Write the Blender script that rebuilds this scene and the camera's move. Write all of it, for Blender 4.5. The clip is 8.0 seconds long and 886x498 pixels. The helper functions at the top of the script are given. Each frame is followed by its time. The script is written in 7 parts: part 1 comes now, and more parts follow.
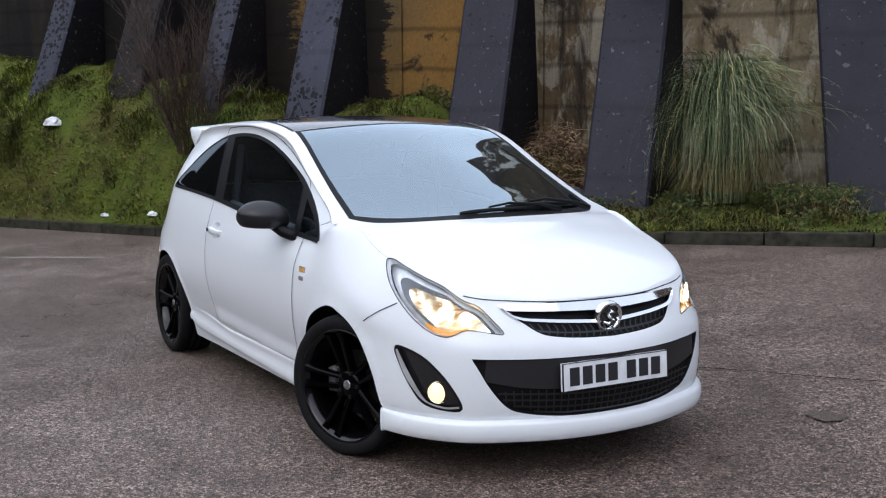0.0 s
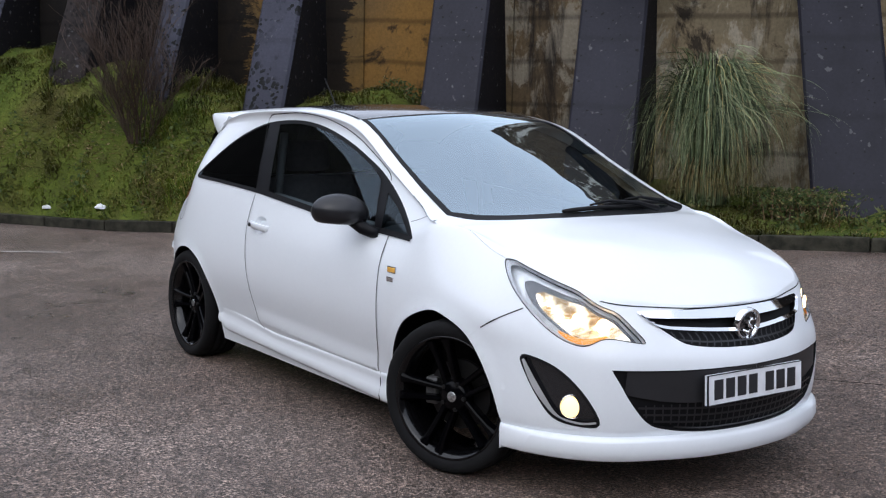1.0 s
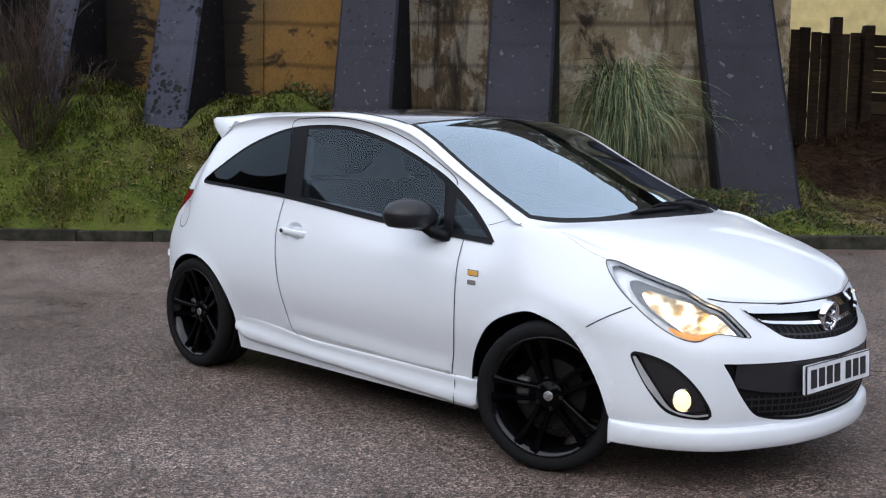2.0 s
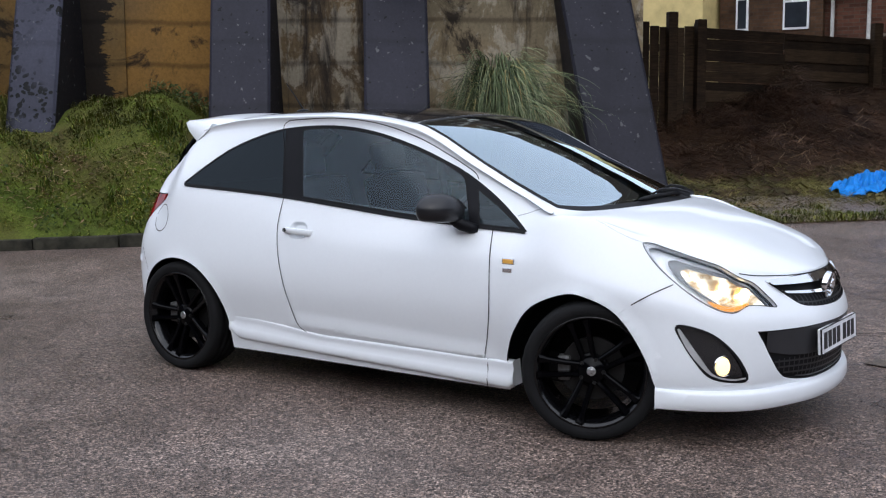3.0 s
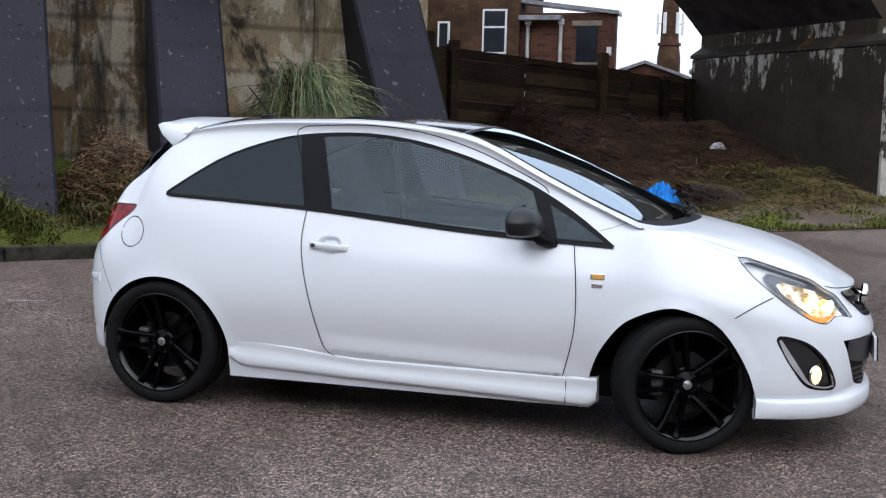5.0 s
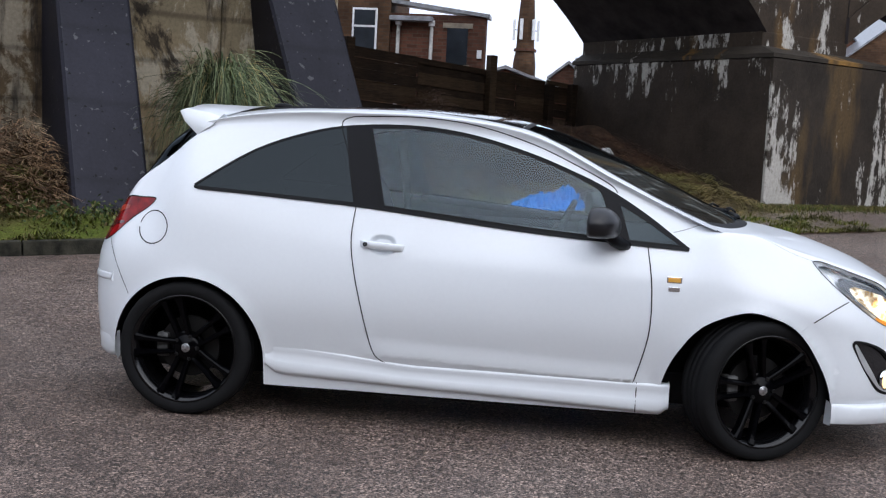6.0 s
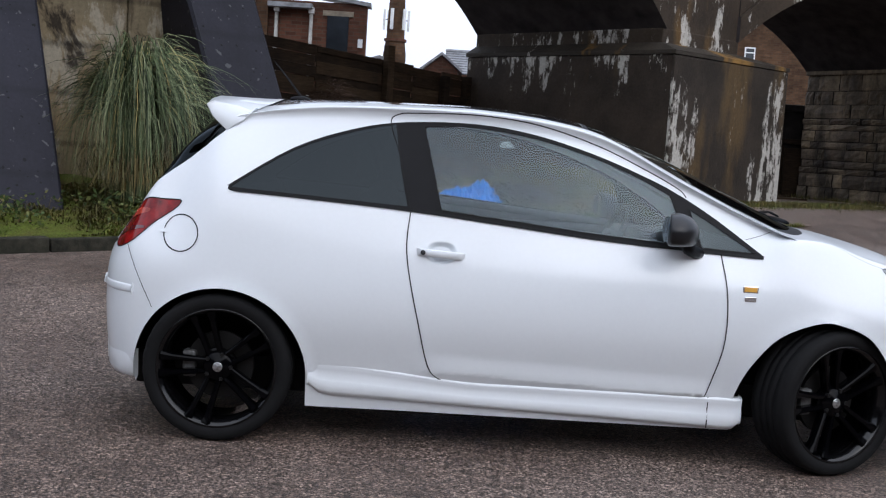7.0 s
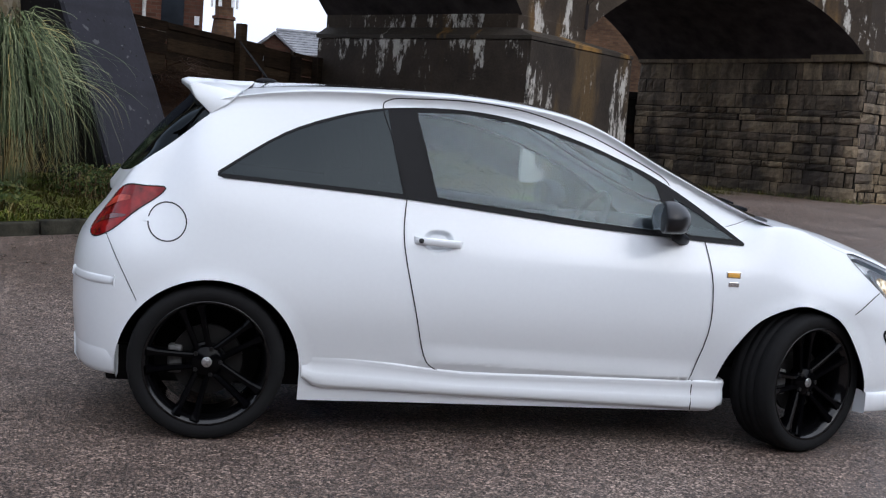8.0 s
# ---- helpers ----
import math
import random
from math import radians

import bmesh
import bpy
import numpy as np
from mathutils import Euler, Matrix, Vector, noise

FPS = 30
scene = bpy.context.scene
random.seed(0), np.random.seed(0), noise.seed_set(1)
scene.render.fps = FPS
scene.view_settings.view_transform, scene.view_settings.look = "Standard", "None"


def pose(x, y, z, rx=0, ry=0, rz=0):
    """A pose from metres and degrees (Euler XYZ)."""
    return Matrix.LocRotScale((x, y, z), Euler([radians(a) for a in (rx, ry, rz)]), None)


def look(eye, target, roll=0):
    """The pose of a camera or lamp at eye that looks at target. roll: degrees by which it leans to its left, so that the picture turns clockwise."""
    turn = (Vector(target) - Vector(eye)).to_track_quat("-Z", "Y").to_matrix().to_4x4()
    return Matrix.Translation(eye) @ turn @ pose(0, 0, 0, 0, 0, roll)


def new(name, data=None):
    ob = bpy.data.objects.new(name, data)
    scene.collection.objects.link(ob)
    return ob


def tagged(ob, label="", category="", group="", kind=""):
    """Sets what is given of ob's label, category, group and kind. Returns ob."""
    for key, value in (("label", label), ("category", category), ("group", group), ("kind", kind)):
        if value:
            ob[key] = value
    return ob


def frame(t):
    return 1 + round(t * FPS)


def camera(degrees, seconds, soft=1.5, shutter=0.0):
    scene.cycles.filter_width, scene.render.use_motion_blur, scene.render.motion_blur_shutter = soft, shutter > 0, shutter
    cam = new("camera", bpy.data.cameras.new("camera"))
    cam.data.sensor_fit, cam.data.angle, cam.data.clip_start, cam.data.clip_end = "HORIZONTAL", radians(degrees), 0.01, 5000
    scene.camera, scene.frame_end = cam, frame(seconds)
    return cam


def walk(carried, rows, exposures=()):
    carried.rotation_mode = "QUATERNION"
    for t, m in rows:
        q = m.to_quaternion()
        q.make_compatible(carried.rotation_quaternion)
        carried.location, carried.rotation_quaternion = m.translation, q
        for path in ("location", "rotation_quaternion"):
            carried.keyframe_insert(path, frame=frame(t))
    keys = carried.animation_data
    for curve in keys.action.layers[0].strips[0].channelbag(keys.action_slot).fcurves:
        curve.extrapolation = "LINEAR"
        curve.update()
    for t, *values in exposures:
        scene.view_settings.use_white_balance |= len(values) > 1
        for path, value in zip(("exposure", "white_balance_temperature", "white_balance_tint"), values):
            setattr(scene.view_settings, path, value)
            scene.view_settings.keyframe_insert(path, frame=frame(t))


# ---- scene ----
cam = camera(42.5, 8.0, 1.2)
PATH = [
    (0, (5.624, -2.779, 1.439), (3.894, -1.802, 1.205), -0.4),
    (0.5, (5.163, -3.011, 1.393), (3.475, -1.963, 1.162), 0.5),
    (1, (4.81, -3.323, 1.391), (3.183, -2.184, 1.156), 1.0),
    (1.5, (4.473, -3.734, 1.399), (2.934, -2.479, 1.161), 1.1),
    (1.7, (4.336, -3.931, 1.375), (2.843, -2.62, 1.145), 1.2),
    (2.8, (3.696, -4.895, 1.394), (2.484, -3.321, 1.162), -0.1),
    (3, (3.527, -5.092, 1.393), (2.385, -3.468, 1.161), -0.3),
    (3.5, (3.084, -5.439, 1.365), (2.089, -3.719, 1.137), -0.9),
    (4, (2.606, -5.663, 1.36), (1.767, -3.86, 1.14), -0.5),
    (4.5, (2.061, -5.747, 1.339), (1.381, -3.878, 1.134), 0.7),
    (4.7, (1.885, -5.762, 1.357), (1.256, -3.874, 1.154), 1.1),
    (5.8, (0.646, -5.729, 1.283), (0.361, -3.758, 1.098), 2.6),
    (6, (0.459, -5.705, 1.272), (0.228, -3.727, 1.089), 3.0),
    (6.5, (-0.074, -5.605, 1.273), (-0.154, -3.615, 1.089), 3.5),
    (7, (-0.492, -5.382, 1.262), (-0.44, -3.391, 1.077), 3.7),
    (7.5, (-0.859, -5.322, 1.224), (-0.661, -3.339, 1.045), 4.3),
    (8, (-1.241, -5.238, 1.231), (-0.852, -3.286, 1.037), 4.3),
]
walk(cam, [(t, look(eye, target, roll)) for t, eye, target, roll in PATH], ((0.0, 0.22), (1.5, 0.21), (3.5, 0.26), (4.5, 0.29), (6.5, 0.19), (8.0, 0.17)))

# ---------------------------------------------------------------- world and light
world = bpy.data.worlds.new("sky")
scene.world = world
world.use_nodes = True
wn = world.node_tree
wn.nodes.clear()
sky = wn.nodes.new("ShaderNodeTexSky")
sky.sky_type = 'NISHITA'
sky.sun_disc = False
sky.sun_elevation = radians(38)
sky.sun_rotation = radians(150)
sky.air_density, sky.dust_density = 1.0, 3.0
pale = wn.nodes.new("ShaderNodeHueSaturation")
pale.inputs["Saturation"].default_value = 0.22
sky_bg = wn.nodes.new("ShaderNodeBackground")
sky_bg.inputs["Strength"].default_value = 0.05
cloud_bg = wn.nodes.new("ShaderNodeBackground")      # even overcast under the clear-sky term
cloud_bg.inputs["Color"].default_value = (0.83, 0.94, 1.19, 1)
cloud_bg.inputs["Strength"].default_value = 0.84
sky_sum = wn.nodes.new("ShaderNodeAddShader")
sky_out = wn.nodes.new("ShaderNodeOutputWorld")
wn.links.new(sky.outputs[0], pale.inputs["Color"])
wn.links.new(pale.outputs[0], sky_bg.inputs["Color"])
wn.links.new(sky_bg.outputs[0], sky_sum.inputs[0])
wn.links.new(cloud_bg.outputs[0], sky_sum.inputs[1])
wn.links.new(sky_sum.outputs[0], sky_out.inputs["Surface"])
sun_data = bpy.data.lights.new("sun", 'SUN')
sun_data.energy, sun_data.angle, sun_data.color = 1.25, radians(100), (0.965, 0.975, 1.02)
sun = new("sun", sun_data)
sun.matrix_world = look((2.2, -5.5, 10), (0, 0, 0))
scene.view_settings.exposure = 0.0

# ---------------------------------------------------------------- materials


def node_mat(name):
    m = bpy.data.materials.new(name)
    m.use_nodes = True
    nt = m.node_tree
    return m, nt, nt.nodes["Principled BSDF"]


def add(nt, kind, **values):
    n = nt.nodes.new(kind)
    for k, v in values.items():
        n.inputs[k.replace("_", " ")].default_value = v
    return n


def ramp(nt, fac, stops):
    r = nt.nodes.new("ShaderNodeValToRGB")
    e = r.color_ramp.elements
    while len(e) < len(stops):
        e.new(0.5)
    for el, (p, c) in zip(e, stops):
        el.position, el.color = p, (*c, 1) if len(c) == 3 else c
    nt.links.new(fac, r.inputs["Fac"])
    return r.outputs["Color"]


def mix(nt, fac, a, b, mode='MIX'):
    n = nt.nodes.new("ShaderNodeMix")
    n.data_type, n.blend_type = 'RGBA', mode
    for sock, val in ((n.inputs["Factor"], fac), (n.inputs["A"], a), (n.inputs["B"], b)):
        if isinstance(val, (int, float)):
            sock.default_value = val
        elif isinstance(val, tuple):
            sock.default_value = (*val, 1)
        else:
            nt.links.new(val, sock)
    return n.outputs["Result"]


def noise_fac(nt, scale, detail=4, rough=0.55, stretch=None, coord="Object", dist=0.0):
    tc = nt.nodes.new("ShaderNodeTexCoord")
    n = add(nt, "ShaderNodeTexNoise", Scale=scale, Detail=detail, Roughness=rough, Distortion=dist)
    if stretch:
        mp = nt.nodes.new("ShaderNodeMapping")
        mp.inputs["Scale"].default_value = stretch
        nt.links.new(tc.outputs[coord], mp.inputs["Vector"])
        nt.links.new(mp.outputs[0], n.inputs["Vector"])
    else:
        nt.links.new(tc.outputs[coord], n.inputs["Vector"])
    return n.outputs["Fac"]


def bump(nt, bsdf, height, strength=0.3, distance=0.01):
    b = add(nt, "ShaderNodeBump", Strength=strength, Distance=distance)
    nt.links.new(height, b.inputs["Height"])
    nt.links.new(b.outputs[0], bsdf.inputs["Normal"])


def simple(name, color, rough=0.5, metal=0.0, var=0.12, scale=12.0, bumpy=0.0, coat=0.0, spec=0.5):
    m, nt, b = node_mat(name)
    f = noise_fac(nt, scale)
    lo = tuple(max(0, c * (1 - var)) for c in color)
    hi = tuple(min(1, c * (1 + var)) for c in color)
    nt.links.new(ramp(nt, f, [(0.3, lo), (0.7, hi)]), b.inputs["Base Color"])
    b.inputs["Roughness"].default_value = rough
    b.inputs["Metallic"].default_value = metal
    b.inputs["Coat Weight"].default_value = coat
    b.inputs["Specular IOR Level"].default_value = min(spec, 0.2) if rough >= 0.8 else spec
    if bumpy:
        bump(nt, b, noise_fac(nt, scale * 6), bumpy)
    return m


def paint_mat(name, color, rough=0.28, dirt=0.04):
    m, nt, b = node_mat(name)
    f = noise_fac(nt, 2.5, 5)
    fine = noise_fac(nt, 60, 3)
    c1 = mix(nt, f, tuple(c * (1 - dirt) for c in color), color)
    c2 = mix(nt, 0.04, c1, fine, 'MULTIPLY')
    nt.links.new(c2, b.inputs["Base Color"])
    nt.links.new(ramp(nt, f, [(0.3, (rough + 0.08,) * 3), (0.7, (rough,) * 3)]), b.inputs["Roughness"])
    b.inputs["Coat Weight"].default_value = 0.6
    b.inputs["Coat Roughness"].default_value = 0.06
    return m


def glass_mat(name, tint, gloss=1.0, times=1.0):
    m, nt, b = node_mat(name)
    nt.nodes.remove(b)
    out = nt.nodes["Material Output"]
    tr = add(nt, "ShaderNodeBsdfTransparent", Color=(*tint, 1))
    gl = add(nt, "ShaderNodeBsdfGlossy", Roughness=0.015, Color=(0.80 * gloss, 0.93 * gloss, gloss, 1))
    fr = add(nt, "ShaderNodeLayerWeight", Blend=0.5)
    steep = nt.nodes.new("ShaderNodeMath")
    steep.operation = 'POWER'
    steep.inputs[1].default_value = 4.6
    nt.links.new(fr.outputs["Facing"], steep.inputs[0])
    both = nt.nodes.new("ShaderNodeMath")       # both faces of the pane
    both.operation, both.use_clamp = 'MULTIPLY_ADD', True
    both.inputs[1].default_value = 0.9
    both.inputs[2].default_value = 0.042 * times
    nt.links.new(steep.outputs[0], both.inputs[0])
    mx = nt.nodes.new("ShaderNodeMixShader")
    nt.links.new(both.outputs[0], mx.inputs[0])
    nt.links.new(tr.outputs[0], mx.inputs[1])
    nt.links.new(gl.outputs[0], mx.inputs[2])
    nt.links.new(mx.outputs[0], out.inputs["Surface"])
    return m


def glow_mat(name, color, strength):
    m, nt, b = node_mat(name)
    b.inputs["Base Color"].default_value = (*color, 1)
    b.inputs["Emission Color"].default_value = (*color, 1)
    b.inputs["Emission Strength"].default_value = strength
    return m


def asphalt_mat():
    """Worn surface dressing: stones of two sizes in dark binder, greyer dry areas and browner damp ones."""
    m, nt, b = node_mat("worn_asphalt")
    tc = nt.nodes.new("ShaderNodeTexCoord")
    v = add(nt, "ShaderNodeTexVoronoi", Scale=112.0, Randomness=1.0)
    nt.links.new(tc.outputs["Object"], v.inputs["Vector"])
    v2 = add(nt, "ShaderNodeTexVoronoi", Scale=210.0, Randomness=1.0)
    nt.links.new(tc.outputs["Object"], v2.inputs["Vector"])
    big = noise_fac(nt, 0.45, 5, 0.6, dist=0.5)
    mid = noise_fac(nt, 3.2, 6, 0.72, dist=0.4)
    clump = noise_fac(nt, 24.0, 4, 0.7)
    stones = [(0.20, (0.012, 0.009, 0.008)), (0.42, (0.094, 0.072, 0.060)), (0.62, (0.225, 0.176, 0.150)), (0.82, (0.62, 0.510, 0.445))]
    chip = mix(nt, 0.38, ramp(nt, v.outputs["Color"], stones), ramp(nt, v2.outputs["Color"], stones))
    tone = ramp(nt, big, [(0.32, (0.66, 0.58, 0.54)), (0.5, (1.0, 0.93, 0.90)), (0.68, (1.28, 1.26, 1.26))])
    c = mix(nt, 1.0, chip, tone, 'MULTIPLY')
    c = mix(nt, 1.0, c, ramp(nt, mid, [(0.32, (0.62, 0.58, 0.56)), (0.5, (1.0, 0.98, 0.96)), (0.66, (1.22, 1.19, 1.16))]), 'MULTIPLY')
    c = mix(nt, 1.0, c, ramp(nt, clump, [(0.36, (0.52, 0.50, 0.49)), (0.52, (1.0, 1.0, 1.0)), (0.66, (1.3, 1.28, 1.25))]), 'MULTIPLY')
    gap = ramp(nt, v.outputs["Distance"], [(0.0, (1, 1, 1)), (0.5, (0.85, 0.85, 0.85)), (0.9, (0.20, 0.19, 0.19))])
    c = mix(nt, 1.0, c, gap, 'MULTIPLY')
    pit = noise_fac(nt, 52.0, 3, 0.6)
    c = mix(nt, 1.0, c, ramp(nt, pit, [(0.33, (0.22, 0.21, 0.21)), (0.41, (1.08, 1.08, 1.08))]), 'MULTIPLY')
    nt.links.new(c, b.inputs["Base Color"])
    nt.links.new(ramp(nt, mix(nt, 0.5, big, mid), [(0.38, (0.27,) * 3), (0.62, (0.48,) * 3)]), b.inputs["Roughness"])
    b.inputs["Specular IOR Level"].default_value = 0.45
    h = mix(nt, 0.35, mix(nt, 0.5, v.outputs["Distance"], v2.outputs["Distance"]), clump)
    bump(nt, b, h, 1.0, 0.016)
    return m


M = {}
M["asphalt"] = asphalt_mat()
M["white"] = paint_mat("white_car_paint", (0.785, 0.815, 0.845))
M["black_gloss"] = paint_mat("black_gloss_paint", (0.012, 0.012, 0.014), 0.12)
M["black_satin"] = simple("black_satin_plastic", (0.006, 0.006, 0.0075), 0.42, bumpy=0.0, spec=0.13)
M["black_trim"] = simple("black_rubber_trim", (0.006, 0.006, 0.007), 0.6, spec=0.2)
M["dark_inner"] = simple("dark_cabin_trim", (0.030, 0.031, 0.034), 0.75)
M["tyre"] = simple("tyre_rubber", (0.0085, 0.0085, 0.009), 0.8, bumpy=0.15, spec=0.15)
M["rim"] = simple("black_alloy", (0.0015, 0.0015, 0.002), 0.12, 0.0, coat=0.0, spec=0.10)
M["barrel"] = simple("black_alloy_barrel", (0.003, 0.003, 0.0035), 0.14, 0.0, spec=0.40)
M["grille_plastic"] = simple("black_grille_plastic", (0.010, 0.010, 0.012), 0.30, spec=0.5)
M["intake_satin"] = simple("dark_satin_bumper_plastic", (0.016, 0.016, 0.018), 0.40, spec=0.45)
M["chrome"] = simple("chrome", (0.82, 0.83, 0.85), 0.08, 1.0, var=0.03)
M["steel"] = simple("brake_steel", (0.016, 0.0155, 0.0155), 0.5, 0.6)
M["bright"] = simple("satin_chrome", (0.60, 0.61, 0.63), 0.28, 0.55)
M["glass_dark"] = glass_mat("privacy_glass", (0.016, 0.020, 0.024), 0.70)
M["glass_corner"] = glass_mat("corner_glass", (0.22, 0.26, 0.28), 1.0)
M["glass"] = glass_mat("clear_glass", (0.76, 0.84, 0.87), 1.0, 1.25)
M["screen_glass"] = glass_mat("windscreen_glass", (0.55, 0.66, 0.70), 1.0, 10.0)
M["rear_glass"] = glass_mat("black_tailgate_glass", (0.010, 0.012, 0.014), 0.45)
M["glass_lens"] = glass_mat("lamp_lens", (0.93, 0.94, 0.95))
M["red_lens"] = simple("red_lamp_lens", (0.20, 0.006, 0.006), 0.08, var=0.75, scale=14, spec=0.4)
M["amber"] = simple("amber_lens", (0.82, 0.43, 0.08), 0.15, coat=1.0)
M["bulb"] = glow_mat("headlamp_bulb", (1.0, 0.76, 0.44), 4.0)
M["fog_bulb"] = glow_mat("fog_lamp_bulb", (1.0, 0.74, 0.36), 1.35)
M["housing"] = simple("pale_lamp_housing", (0.78, 0.79, 0.81), 0.30, 0.25, var=0.15, scale=30)
M["plate_white"] = simple("white_plate", (0.72, 0.73, 0.75), 0.35)
M["ink"] = simple("black_ink", (0.01, 0.01, 0.012), 0.5)


def board_marked(name, base, dark, orange, blackening=0.52, pale=None, smears=()):
    """Old concrete with shutter-board lines, soot runs and ochre or pale patches."""
    m, nt, b = node_mat(name)
    tc = nt.nodes.new("ShaderNodeTexCoord")
    run = noise_fac(nt, 1.5, 8, 0.68, (1.9, 1.9, 0.30), dist=0.5)
    blot = noise_fac(nt, 1.1, 7, 0.72, dist=0.8)
    fine = noise_fac(nt, 26, 6, 0.7)
    tone = noise_fac(nt, 0.7, 4, 0.6)
    c = mix(nt, ramp(nt, tone, [(0.38, (0, 0, 0)), (0.62, (1, 1, 1))]), base, orange)
    if pale:
        lich = noise_fac(nt, 2.6, 7, 0.7, (1.0, 1.0, 0.55), dist=0.3)
        c = mix(nt, ramp(nt, lich, [(0.50, (0, 0, 0)), (0.56, (0.85,) * 3)]), c, pale)
    c = mix(nt, ramp(nt, run, [(blackening - 0.04, (0, 0, 0)), (blackening + 0.10, (0.9,) * 3)]), c, dark)
    c = mix(nt, ramp(nt, blot, [(0.56, (0, 0, 0)), (0.63, (0.9,) * 3)]), c, dark)
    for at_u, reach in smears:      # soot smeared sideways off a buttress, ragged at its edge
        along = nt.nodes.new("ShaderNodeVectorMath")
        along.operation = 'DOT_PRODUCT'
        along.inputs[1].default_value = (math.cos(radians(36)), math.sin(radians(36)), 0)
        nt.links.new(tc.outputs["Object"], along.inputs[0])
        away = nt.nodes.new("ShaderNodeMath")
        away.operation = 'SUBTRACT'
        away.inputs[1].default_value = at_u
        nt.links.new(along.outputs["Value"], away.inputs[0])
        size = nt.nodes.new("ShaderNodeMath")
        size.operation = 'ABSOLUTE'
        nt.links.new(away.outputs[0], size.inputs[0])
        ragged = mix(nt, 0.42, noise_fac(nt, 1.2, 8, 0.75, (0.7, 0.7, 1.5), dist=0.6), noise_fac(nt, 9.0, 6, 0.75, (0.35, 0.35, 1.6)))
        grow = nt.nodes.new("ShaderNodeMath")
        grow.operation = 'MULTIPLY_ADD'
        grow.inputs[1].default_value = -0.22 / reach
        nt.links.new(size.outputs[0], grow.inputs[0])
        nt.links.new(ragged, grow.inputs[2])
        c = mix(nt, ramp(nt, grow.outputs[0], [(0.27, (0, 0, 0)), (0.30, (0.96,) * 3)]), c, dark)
    wv = add(nt, "ShaderNodeTexWave", Scale=0.62, Distortion=0.8, Detail=3.0)
    wv.bands_direction = 'Z'
    wv.inputs["Detail Scale"].default_value = 1.2
    nt.links.new(tc.outputs["Object"], wv.inputs["Vector"])
    line = ramp(nt, wv.outputs["Fac"], [(0.0, (0.45,) * 3), (0.05, (0.9,) * 3), (0.12, (1.0,) * 3)])
    c = mix(nt, 0.8, c, line, 'MULTIPLY')
    c = mix(nt, 0.55, c, ramp(nt, fine, [(0.3, (0.5,) * 3), (0.7, (1.2,) * 3)]), 'MULTIPLY')
    nt.links.new(c, b.inputs["Base Color"])
    b.inputs["Roughness"].default_value = 0.8
    b.inputs["Specular IOR Level"].default_value = 0.2
    bump(nt, b, mix(nt, 0.5, fine, line), 0.4, 0.015)
    return m


